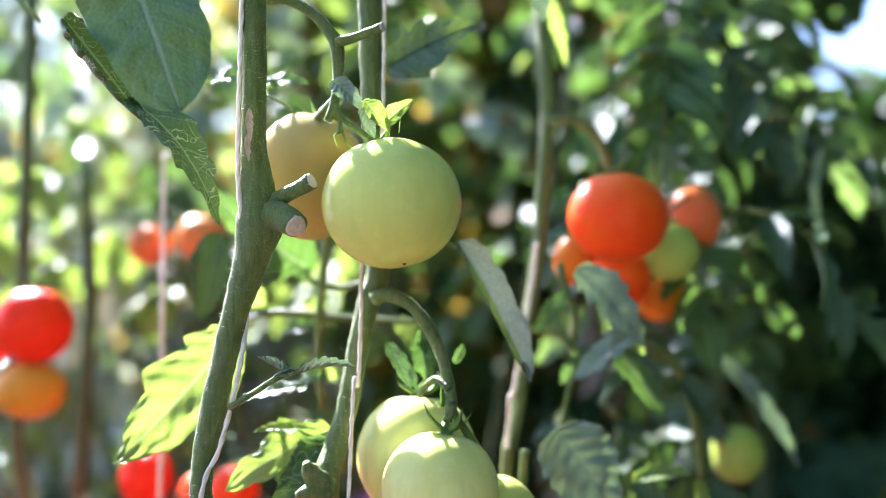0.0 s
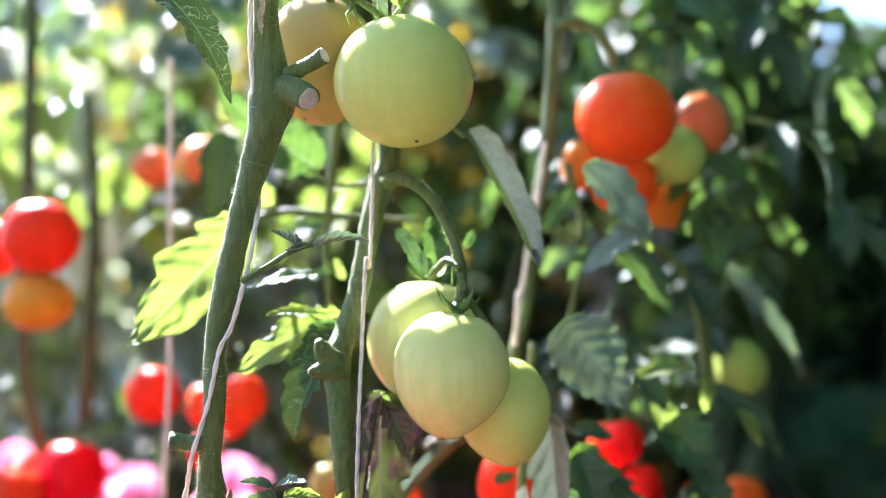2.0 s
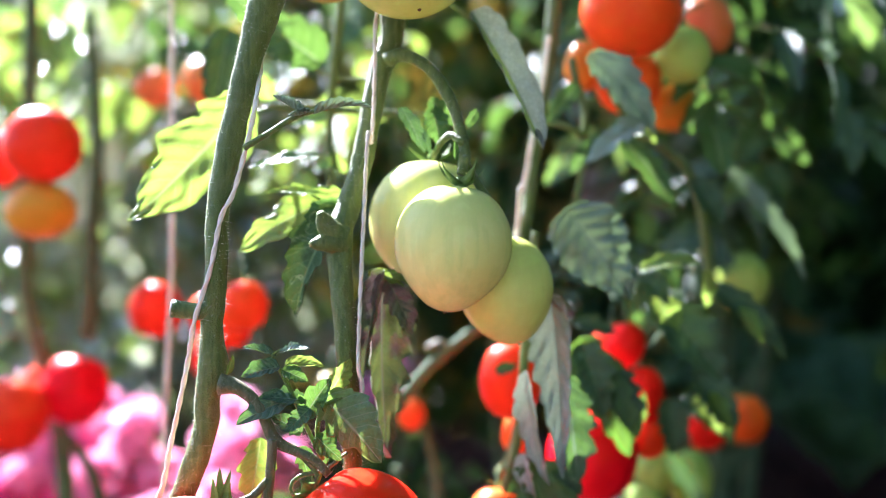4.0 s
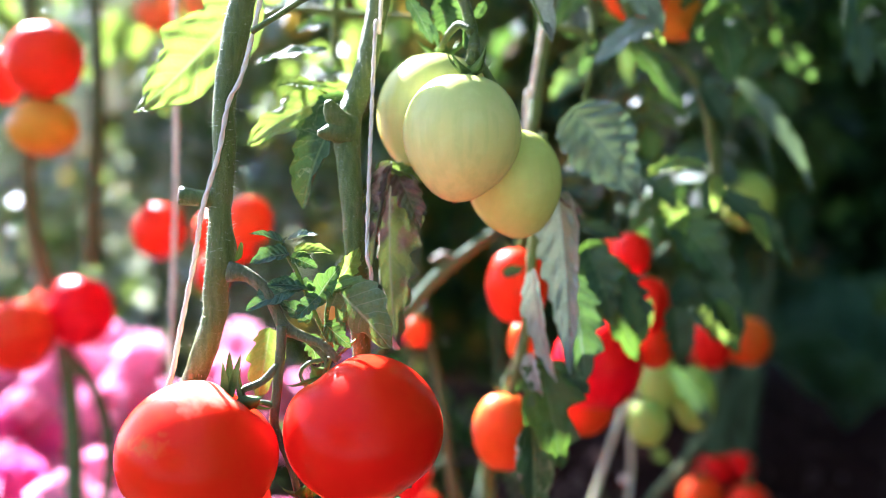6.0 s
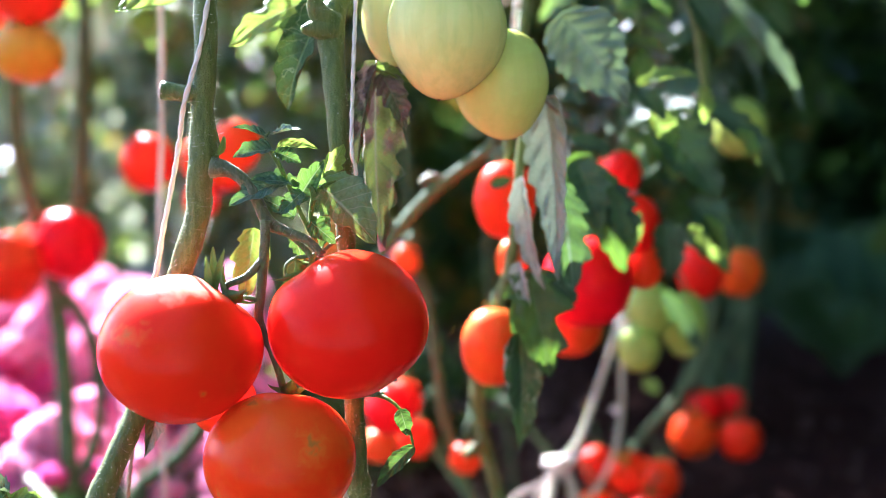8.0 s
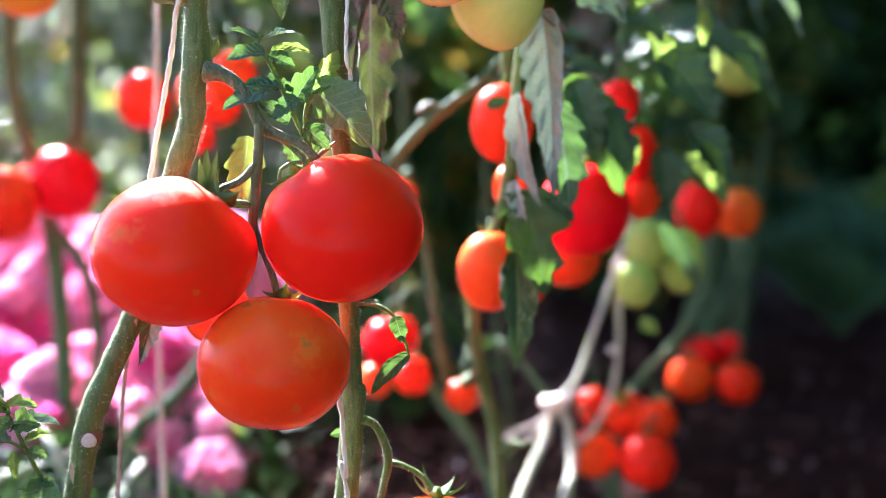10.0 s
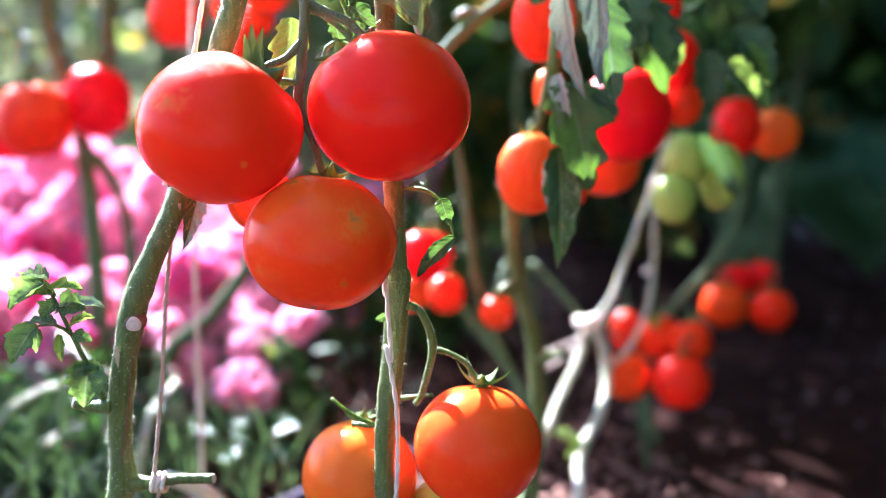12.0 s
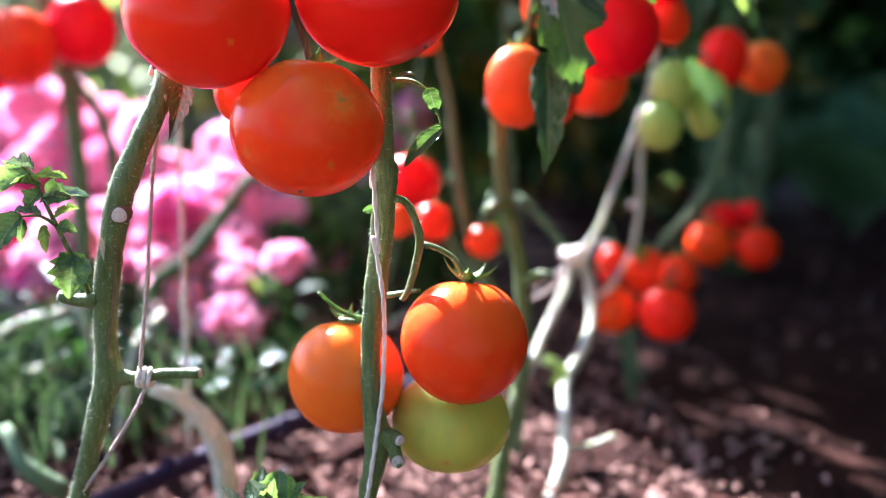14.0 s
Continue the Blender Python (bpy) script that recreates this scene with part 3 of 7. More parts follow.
def leaflet(parent, blt, mat, name="leaf", label="", half=None, **kw):
    """A leaflet as one mesh; half is the look of the other side of a folded blade."""
    base, tip, width = blt
    v, f, uv = leaflet_geo(base, tip, width, **kw)
    ob = make(name, v, f, mat if half is None else [mat, half], parent, label, at=base, uv=uv)
    if half is not None:
        k = 2 * kw.get("nv", 8)
        ob.data.polygons.foreach_set("material_index", [1 if q % k >= k // 2 else 0 for q in range(len(f))])
    return ob


def compound_leaf(plant, base, tip, pairs=3, width=0.03, mat=LEAF, sag=0.12, face=(0, -0.6, 0.8), seed=0, stalk=None):
    """A pinnate leaf: a stalk with leaflets in pairs and one at the end."""
    rng = np.random.RandomState(seed)
    base, tip = np.array(base, float), np.array(tip, float)
    ln = np.linalg.norm(tip - base)
    mid = (base + tip) / 2 + np.array((0, 0, sag * ln))
    pts = [(*base, 0.0022), (*mid, 0.0016), (*(tip + (base - tip) * 0.25), 0.001)]
    leaf = tube("leaf", pts, stalk or STEM, plant, "", 7, 0.01, 0.0, seed)
    s = spline([q[:3] for q in pts], 0.005)
    d = (tip - base) / ln
    y = np.cross(np.array(face, float), d)
    y /= np.linalg.norm(y) + 1e-9
    for k in range(pairs):
        c = s[int(len(s) * (0.35 + 0.55 * k / max(1, pairs - 1))) - 1] if pairs > 1 else s[int(len(s) * 0.6)]
        for sd in (-1, 1):
            size = ln * (0.42 - 0.04 * k) * (0.75 + 0.5 * rng.rand())
            e = c + (d * 0.55 + y * sd + rng.randn(3) * 0.15 - np.array((0, 0, 0.35))) * size * 0.75
            leaflet(leaf, (c, e, width * (0.7 + 0.5 * rng.rand())), mat, "leaflet", face=np.array(face) + rng.randn(3) * 0.35, bend=0.05 + 0.1 * rng.rand(), fold=0.3 * rng.rand(), nu=16, nv=4, seed=seed * 31 + k * 2 + sd, curl=0.5 * rng.rand(), twist=rng.randn() * 0.6, teeth=4)
    leaflet(leaf, (s[-1], tip - np.array((0, 0, 0.1 * ln)), width * 1.25), mat, "leaflet", face=np.array(face) + rng.randn(3) * 0.2, bend=0.06, fold=0.2, nu=18, nv=5, seed=seed * 31 + 29, curl=0.4 * rng.rand(), teeth=4)
    return leaf


def tomato(spec, colour, label, axis=(0, 0.25, 1), tip=0.0, lobes=5, lobe=0.02, dent=0.14, sepals=5, sepal=0.5, group="tomatoes", fine=True, seed=0, up=0.5):
    """A fruit with dented shoulders and its star of sepals."""
    x, y, z, rx, rz = spec
    nu, nv = (48, 34) if fine else (28, 20)
    ax = Vector(axis).normalized()
    turn = np.array(ax.to_track_quat("Z", "X").to_matrix())
    rng = np.random.RandomState(seed + int(abs(x * 1000)) + int(z * 777))
    ph = rng.rand() * 6.28
    v = [(0, 0, 0)]
    tilted = []

    def radius(th, ph_):
        r = 1 - dent * math.exp(-(th / 0.36) ** 2) - 0.045 * math.exp(-((math.pi - th) / 0.3) ** 2)
        r += tip * math.exp(-((math.pi - th) / 0.45) ** 2)
        r += lobe * math.cos(lobes * ph_ + ph) * math.sin(th) * math.exp(-((th - 0.7) / 0.7) ** 2)
        r += lobe * 0.7 * math.sin(2 * ph_ + ph * 2) * math.sin(th)
        return r

    pts = []
    for i in range(nv + 1):
        th = math.pi * i / nv
        for j in range(nu):
            p_ = 2 * math.pi * j / nu
            r = radius(th, p_)
            q = turn @ np.array((r * math.sin(th) * math.cos(p_), r * math.sin(th) * math.sin(p_), r * math.cos(th)))
            pts.append((x + q[0] * rx, y + q[1] * rx, z + q[2] * rz))
    f = [(i * nu + j, (i + 1) * nu + j, (i + 1) * nu + (j + 1) % nu, i * nu + (j + 1) % nu) for i in range(nv) for j in range(nu)]
    ob = make("tomato", pts, f, (TOMATO if fine else TOMATO_DUSTY)[colour], None, at=(x, y, z))
    me = ob.data
    bm = bmesh.new()
    bm.from_mesh(me)
    bmesh.ops.remove_doubles(bm, verts=bm.verts, dist=rx * 0.004)
    bm.to_mesh(me)
    bm.free()
    tagged(ob, label, "tomato", group)
    top = np.array((x, y, z)) + (turn @ np.array((0, 0, 1 - dent))) * np.array((rx, rx, rz))
    cal, cf = [], []
    u, w, n = turn[:, 0], turn[:, 1], turn[:, 2]
    geo = []
    for k in range(sepals):
        a = 2 * math.pi * (k + 0.3 * rng.rand()) / sepals
        d = u * math.cos(a) + w * math.sin(a)
        sd = np.cross(n, d)
        ln = rx * sepal * (0.8 + 0.4 * rng.rand())
        lift = up * (0.5 + rng.rand())
        vs, fs = [], []
        for i in range(9):
            s = i / 8
            c = top + n * (0.0012 + lift * ln * s * s + 0.35 * rx * dent * math.sin(min(1.0, s * 1.6) * 1.57)) + d * (ln * (s - 0.25 * lift * s ** 3))
            wd = rx * 0.085 * (1 - s) ** 0.7 * (0.6 + 1.2 * math.sin(math.pi * min(1, s + 0.15)))
            for q, h in ((-1, 0.3), (0, 0.0), (1, 0.3), (0, -0.0008 / max(wd, 1e-4))):
                vs.append(c + sd * q * wd + n * h * wd)
        for i in range(8):
            for j in range(4):
                fs.append((i * 4 + j, i * 4 + (j + 1) % 4, (i + 1) * 4 + (j + 1) % 4, (i + 1) * 4 + j))
        geo.append((vs, fs))
    hub, hf = tube_geo([(*(top - n * 0.003), rx * 0.08), (*(top + n * 0.002), rx * 0.1), (*(top + n * 0.007), rx * 0.05)], 8, 0.002)
    cap = make("calyx", hub, hf, SEPAL, ob, "green star-shaped calyx")
    for vs, fs in geo:
        make("sepal", vs, fs, SEPAL, cap)
    end = np.array((x, y, z)) - n * np.array((rx, rx, rz)) * radius(math.pi, 0.0)
    sv, sf = tube_geo([(*(end + n * 0.002), rx * 0.035), (*(end - n * 0.0003), rx * 0.03), (*(end - n * 0.0012), rx * 0.012)], 8, 0.001, 0.1, seed)
    make("blossom_scar", sv, sf, SCAR_DARK, ob, "small dark blossom scar")
    if not fine:
        bend = rng.randn(2) * 0.012
        tube("pedicel", [(*(top - n * 0.002), 0.0018), (*(top + n * 0.012), 0.0015), (top[0] + bend[0] * 0.7, top[1] + 0.012, top[2] + 0.020, 0.0014), (top[0] + bend[0] * 1.5, top[1] + 0.026 + bend[1], top[2] + 0.026, 0.0014)], STEM_DULL, ob, "", 8, 0.006, 0.05, seed)
    return ob, top


def leaves_cloud(name, centre, radii, n, size, mats, label, category="shrub", seed=0, hollow=0.3, droop=0.5, gap=0.0, gap_scale=3.0, stalks=6):
    """A loose crown of many small folded leaves with an uneven outline, on thin branches."""
    rng = np.random.RandomState(seed)
    c, r = np.array(centre, float), np.array(radii, float)
    d = rng.randn(int(n * 2.2), 3)
    d /= np.linalg.norm(d, axis=1)[:, None]
    rad = (hollow + (1 - hollow) * rng.rand(len(d))) ** 0.6
    k = np.array([noise.noise(Vector((q[0] * 2.1 + seed, q[1] * 2.1, q[2] * 2.1))) for q in d])
    rad *= 1 + 0.35 * k
    pos = c + d * rad[:, None] * r
    if gap:
        g = np.array([noise.noise(Vector(q) * gap_scale + Vector((seed * 3.7, 0, 0))) for q in pos])
        pos = pos[g > gap - 0.35]
    pos = pos[pos[:, 2] > 0.01][:n]
    m = len(pos)
    out = (pos - c) / r
    x = out * 0.5 + rng.randn(m, 3) * 0.6
    x[:, 2] -= droop
    x /= np.linalg.norm(x, axis=1)[:, None]
    z = rng.randn(m, 3) * 0.6 + np.array((0, -0.2, 0.7))
    z -= x * (z * x).sum(1)[:, None]
    z /= np.linalg.norm(z, axis=1)[:, None]
    y = np.cross(z, x)
    s = size * (0.6 + 0.8 * rng.rand(m))
    prof = ((0, 0, 0), (0.3, 0.26, 0.06), (0.3, -0.26, 0.06), (0.35, 0, -0.02), (0.68, 0.2, 0.0), (0.68, -0.2, 0.0), (0.7, 0, -0.07), (1.0, 0, -0.16))
    v = np.stack([pos + (x * a + y * b + z * h) * s[:, None] for a, b, h in prof], 1).reshape(-1, 3)
    quad = ((0, 3, 1), (0, 2, 3), (1, 3, 6, 4), (3, 2, 5, 6), (4, 6, 7), (6, 5, 7))
    f = [tuple(8 * i + j for j in q) for i in range(m) for q in quad]
    ob = thing(name, (centre[0], centre[1], 0), label, category)
    me = make("foliage", v, f, mats, ob, kind="stuff")
    if len(mats) > 1:
        pick = np.repeat(rng.randint(0, len(mats), m), len(quad))
        me.data.polygons.foreach_set("material_index", pick.astype(np.int32))
    for i in range(stalks):
        e = c + rng.randn(3) * r * 0.45
        b0 = (centre[0] + rng.randn() * radii[0] * 0.15, centre[1] + rng.randn() * radii[1] * 0.15, 0)
        md = (np.array(b0) + e) / 2 + rng.randn(3) * 0.08 * r
        tube("branch", [(*b0, 0.012), (*md, 0.009), (*e, 0.004)], STEM_DULL, ob, "", 7, 0.05, 0.05, i)
    return ob


# ---- ground ----
def ground_height(x, y):
    return 0.018 * noise.noise(Vector((x * 3, y * 3, 0))) + 0.01 * noise.noise(Vector((x * 11, y * 11, 4)))


gx = np.concatenate([-np.geomspace(60, 1.7, 14), np.linspace(-1.6, 1.6, 90), np.geomspace(1.7, 60, 14)])
gy = np.concatenate([-np.geomspace(60, 0.6, 14), np.linspace(-0.5, 2.7, 90), np.geomspace(2.8, 60, 14)])
gv = [(x, y, ground_height(x, y) - 0.02) for y in gy for x in gx]
gf = [(j * len(gx) + i, j * len(gx) + i + 1, (j + 1) * len(gx) + i + 1, (j + 1) * len(gx) + i) for j in range(len(gy) - 1) for i in range(len(gx) - 1)]
ground = make("ground", gv, gf, SOIL)
tagged(ground, "reddish brown garden soil covered with coarse mulch", "ground", kind="structure")


def chips(n, seed):
    rng = np.random.RandomState(seed)
    geo_v, geo_f = [], []
    x = rng.rand(n) * 2.2 - 0.9
    y = 0.45 + rng.rand(n) ** 1.3 * 2.2
    for i in range(n):
        # chips thinned at the right, so bare dark soil stands in for shade
        if x[i] > 0.22 + 0.05 * math.sin(9 * y[i]) and rng.rand() < (0.75 if x[i] < 0.32 else 0.95):
            continue
        z = ground_height(x[i], y[i]) - 0.018
        e = Euler((rng.randn() * 0.35, rng.randn() * 0.35, rng.rand() * 6.28)).to_matrix()
        l, w, h = 0.005 + 0.020 * rng.rand() ** 3, 0.0025 + 0.005 * rng.rand(), 0.001 + 0.002 * rng.rand()
        o = len(geo_v)
        for a, b, c in ((-1, -0.7, 0), (-0.2, -1, 0), (1, -0.4, 0), (0.7, 0.8, 0), (-0.8, 0.9, 0), (-0.8, -0.5, 1), (0, -0.8, 1), (0.8, -0.2, 1), (0.5, 0.6, 1), (-0.6, 0.7, 1)):
            q = e @ Vector((a * l * 0.5, b * w * 0.5, c * h))
            geo_v.append((x[i] + q.x, y[i] + q.y, z + q.z + 0.004))
        geo_f.append(tuple(o + k for k in (5, 6, 7, 8, 9)))
        for k in range(5):
            geo_f.append((o + k, o + (k + 1) % 5, o + 5 + (k + 1) % 5, o + 5 + k))
    return geo_v, geo_f


cv, cf = chips(20000, 3)
tagged(make("mulch_chips", cv, cf, CHIP, None, smooth=False), "loose reddish brown bark and clod mulch on the soil", "mulch", kind="stuff")

# ---- front tomato plants ----
plant_a = thing("tomato_plant", (-0.2612, 0.575, 0.0), "staked tomato plant with a bent hairy green stem", "tomato plant", "tomato plants")
A_UP = [(-0.1079, 0.585, 0.8936, 0.0068), (-0.1086, 0.585, 0.8549, 0.0071), (-0.1076, 0.585, 0.8034, 0.0071), (-0.1079, 0.585, 0.7583, 0.0074), (-0.1055, 0.585, 0.7293, 0.0108), (-0.1045, 0.585, 0.7150, 0.0132), (-0.1105, 0.585, 0.6900, 0.0096), (-0.1189, 0.585, 0.6617, 0.0074), (-0.1256, 0.585, 0.6327, 0.0071), (-0.1311, 0.585, 0.6085, 0.0074), (-0.1371, 0.583, 0.5717, 0.0064)]
A_LOW = [(-0.1364, 0.58, 0.572, 0.0064), (-0.1368, 0.58, 0.5428, 0.0064), (-0.1397, 0.58, 0.5103, 0.0064), (-0.1391, 0.58, 0.4874, 0.0083), (-0.1425, 0.58, 0.4694, 0.0073), (-0.1437, 0.58, 0.4506, 0.0070), (-0.1537, 0.58, 0.4201, 0.0068), (-0.1769, 0.6, 0.3658, 0.0073), (-0.1845, 0.59, 0.3336, 0.0068), (-0.194, 0.58, 0.3087, 0.0067), (-0.2065, 0.577, 0.2781, 0.0079), (-0.2136, 0.577, 0.2479, 0.0073), (-0.2185, 0.577, 0.2172, 0.0076), (-0.2202, 0.577, 0.1893, 0.007), (-0.2197, 0.577, 0.1664, 0.0083), (-0.2267, 0.577, 0.1431, 0.007), (-0.2375, 0.577, 0.1028, 0.006), (-0.2496, 0.577, 0.0615, 0.0057)] + [(-0.2613, 0.575, 0.0126)+(0.006,), (-0.2688, 0.575, -0.0509)+(0.007,)]
A_ALL = A_UP + A_LOW[1:]
stem_a = tube("stem", A_ALL, STEM, plant_a, "hairy main stem, bent at the pruned node and scarred below", 18, 0.003, 0.035, 1, 0.02)
hairs(stem_a, A_UP, 2600, 0.0030, 1)
hairs(stem_a, A_LOW, 3400, 0.0046, 2)
stub(plant_a, [(-0.1037, 0.585, 0.7222, 0.0071), (-0.0925, 0.5813, 0.7285, 0.0048), (-0.0824, 0.5777, 0.7334, 0.0045), (-0.0736, 0.574, 0.7379, 0.0047)])
stub(plant_a, [(-0.1014, 0.583, 0.718, 0.0095), (-0.0919, 0.5763, 0.7184, 0.0084), (-0.0856, 0.5707, 0.7157, 0.0078), (-0.081, 0.565, 0.7125, 0.0066)])
stub(plant_a, [(-0.1407, 0.58, 0.5184, 0.0062), (-0.1504, 0.578, 0.5187, 0.0050), (-0.1615, 0.576, 0.5205, 0.0052)])
stub(plant_a, [(-0.2223, 0.575, 0.2142, 0.0057), (-0.2341, 0.575, 0.2133, 0.0038), (-0.2453, 0.575, 0.2156, 0.0035)])
stub(plant_a, [(-0.217, 0.577, 0.1654, 0.0064), (-0.2029, 0.5753, 0.1657, 0.0038), (-0.1854, 0.5737, 0.1689, 0.0032), (-0.1636, 0.572, 0.1701, 0.0031)])
stub(plant_a, [(-0.2065, 0.576, 0.2665, 0.0062), (-0.2060, 0.5710, 0.2660, 0.0058), (-0.2056, 0.5680, 0.2658, 0.0050)], SCAR_DARK, "branch_scar", 0.95)
tube("crack", [(-0.2081, 0.5698, 0.246, 0.0004), (-0.2098, 0.5698, 0.2325, 0.0006), (-0.2125, 0.5699, 0.2121, 0.0007), (-0.2159, 0.5699, 0.1914, 0.0006), (-0.2178, 0.57, 0.174, 0.0004)], SCAR_DARK, plant_a, "dark split along the stem", 6, 0.003, 0.2)
for k, (p, s) in enumerate((((-0.108, 0.572, 0.769), 0.0042), ((-0.109, 0.572, 0.7564), 0.0036), ((-0.2171, 0.569, 0.246), 0.003))):
    v, f, uv = leaflet_geo((p[0], p[1], p[2] + s * 2.2), (p[0] + 0.001, p[1] - 0.001, p[2] - s * 2.2), s * 1.3, nu=12, nv=3, seed=k, tooth=0.5)
    make("bark_scar", v, f, SCAR, stem_a, "torn papery scar", uv=uv)

# the truss of ripe fruit on the first plant
TR = [(-0.1336, 0.575, 0.4775, 0.0063), (-0.1228, 0.5731, 0.4754, 0.0041), (-0.1129, 0.5713, 0.4673, 0.0035), (-0.1068, 0.5694, 0.4567, 0.0034), (-0.1019, 0.5676, 0.4474, 0.0038), (-0.0923, 0.5657, 0.4425, 0.0028), (-0.0795, 0.5639, 0.4374, 0.0025), (-0.0706, 0.562, 0.4291, 0.0025)]
truss = tube("truss_stalk", TR, BARK, plant_a, "browned fruit stalk", 12, 0.003, 0.05, 3)
hairs(truss, TR, 500, 0.0014, 5)
tube("truss_stalk", [(-0.1022, 0.562, 0.4488, 0.0028), (-0.1034, 0.5616, 0.4295, 0.0028), (-0.1056, 0.5612, 0.4076, 0.0028), (-0.1064, 0.5608, 0.3918, 0.0025), (-0.0988, 0.5604, 0.3728, 0.0022), (-0.0950, 0.5610, 0.3584, 0.0020), (-0.0915, 0.5610, 0.3455, 0.0022)], BARK, plant_a, "", 10, 0.003, 0.06, 4)
tube("truss_stalk", [(-0.104, 0.561, 0.4265, 0.0025), (-0.1135, 0.5593, 0.4172, 0.0022), (-0.1242, 0.5577, 0.4122, 0.0021), (-0.1194, 0.556, 0.4018, 0.0018)], BARK, plant_a, "", 10, 0.003, 0.06, 5)
tube("truss_stalk", [(-0.1053, 0.561, 0.4029, 0.0019), (-0.1138, 0.5595, 0.4058, 0.0015), (-0.1229, 0.558, 0.4041, 0.0012)], BARK, plant_a, "", 8, 0.003, 0.06, 6)
tube("truss_stalk", [(-0.0937, 0.575, 0.4415, 0.0019), (-0.0853, 0.5717, 0.4353, 0.0019), (-0.0777, 0.5683, 0.4261, 0.0016), (-0.0815, 0.565, 0.4168, 0.0016)], BARK, plant_a, "", 8, 0.003, 0.06, 6)
tube("truss_stalk", [(-0.0863, 0.565, 0.4089, 0.0012), (-0.0929, 0.5675, 0.4197, 0.0012), (-0.0884, 0.57, 0.4259, 0.0013), (-0.0744, 0.5725, 0.429, 0.0013), (-0.0618, 0.575, 0.4385, 0.0009)], BARK, plant_a, "", 8, 0.003, 0.06, 6)
tomato((-0.1462, 0.545, 0.3798, 0.0444, 0.0408), "sun_top", "large ripe red tomato in a truss, its sunlit top painted pale", (0.62, 0.25, 0.75), lobe=0.025, dent=0.20, sepal=0.45, group="ripe truss")
tomato((-0.0563, 0.553, 0.3925, 0.0442, 0.0408), "red", "large glossy ripe red tomato in a truss", (-0.62, 0.2, 0.75), lobe=0.025, dent=0.2, sepal=0.4, group="ripe truss")
tomato((-0.0935, 0.545, 0.3186, 0.0414, 0.0375), "streaked", "orange-red tomato with yellow streaks hanging lowest in its truss", (0.05, 0.45, 0.88), lobe=0.02, dent=0.13, sepal=0.4, group="ripe truss")
tomato((-0.1357, 0.6, 0.335, 0.0205, 0.0198), "red", "small red tomato tucked behind the ripe truss", (0.2, 0.2, 0.9), group="ripe truss")
# upright sepals and bud beside the ripe truss
for k, b in enumerate((((-0.1302, 0.556, 0.4064), (-0.1291, 0.55, 0.4363), 0.0055), ((-0.1311, 0.556, 0.408), (-0.1235, 0.553, 0.4344), 0.0042), ((-0.1329, 0.556, 0.4074), (-0.1330, 0.55, 0.4306), 0.0045))):
    leaflet(plant_a, b, SEPAL, "sepal", "", face=(0.3, -1, 0), fold=0.5, tooth=0.0, nu=12, nv=3, seed=k, bend=0.05 * (k - 1))

# young shoot with small leaflets at the fork
tube("side_shoot", [(-0.0763, 0.58, 0.433, 0.0013), (-0.0841, 0.578, 0.4498, 0.0013), (-0.0966, 0.576, 0.4792, 0.0013), (-0.1042, 0.574, 0.4923, 0.0009), (-0.1007, 0.572, 0.4973, 0.0006)], STEM, plant_a, "young side shoot", 8, 0.004)
tube("side_shoot", [(-0.0763, 0.58, 0.433, 0.0013), (-0.0793, 0.5783, 0.4498, 0.0013), (-0.0749, 0.5767, 0.4647, 0.0016), (-0.0644, 0.575, 0.4699, 0.0006)], STEM, plant_a, "", 8, 0.004)


def young_leaflet(k, b, m, fc):
    leaflet(plant_a, (b[0], b[1], b[2] * 1.3), m, "leaflet", "", face=fc, fold=0.25, bend=0.06, tooth=0.26, seed=20 + k, teeth=4, curl=0.3)


young_leaflet(0, ((-0.1025, 0.573, 0.494), (-0.1202, 0.566, 0.4998), 0.0069), LEAF_BLUE, (0, -0.5, 1))
young_leaflet(1, ((-0.0992, 0.573, 0.4956), (-0.0823, 0.57, 0.4985), 0.0082), LEAF_GREY, (0, -0.3, 1))
young_leaflet(2, ((-0.1009, 0.573, 0.4876), (-0.1202, 0.565, 0.4828), 0.0107), LEAF_BLUE, (0, -0.8, 0.8))
young_leaflet(3, ((-0.0977, 0.573, 0.486), (-0.083, 0.57, 0.48), 0.0082), LEAF, (0.2, -1, 0.4))
young_leaflet(4, ((-0.0964, 0.575, 0.489), (-0.074, 0.575, 0.4875), 0.0082), LEAF_YELLOW, (0, -0.6, 1))
young_leaflet(5, ((-0.0935, 0.576, 0.4696), (-0.123, 0.565, 0.4564), 0.0132), LEAF_BLUE, (-0.2, -0.9, 0.5))
young_leaflet(6, ((-0.0872, 0.577, 0.4678), (-0.1117, 0.57, 0.4702), 0.0107), LEAF_BLUE, (0, -0.7, 0.8))
young_leaflet(7, ((-0.0856, 0.577, 0.4597), (-0.0708, 0.575, 0.4811), 0.014), LEAF, (-0.3, -1, 0.1))
young_leaflet(8, ((-0.0723, 0.59, 0.4712), (-0.0611, 0.59, 0.4905), 0.011), LEAF_YELLOW, (0.3, -1, 0.1))
young_leaflet(9, ((-0.0744, 0.578, 0.4678), (-0.0413, 0.563, 0.4358), 0.0270), LEAF_YOUNG, (0.2, -0.85, 0.5))
young_leaflet(10, ((-0.0889, 0.577, 0.4499), (-0.1054, 0.57, 0.4606), 0.0095), LEAF_BLUE, (0, -0.9, 0.5))
young_leaflet(11, ((-0.0792, 0.577, 0.4467), (-0.064, 0.57, 0.435), 0.0095), LEAF, (0, -1, 0.2))
young_leaflet(12, ((-0.0893, 0.58, 0.4396), (-0.0842, 0.577, 0.4237), 0.0096), LEAF, (0.4, -1, 0.1))
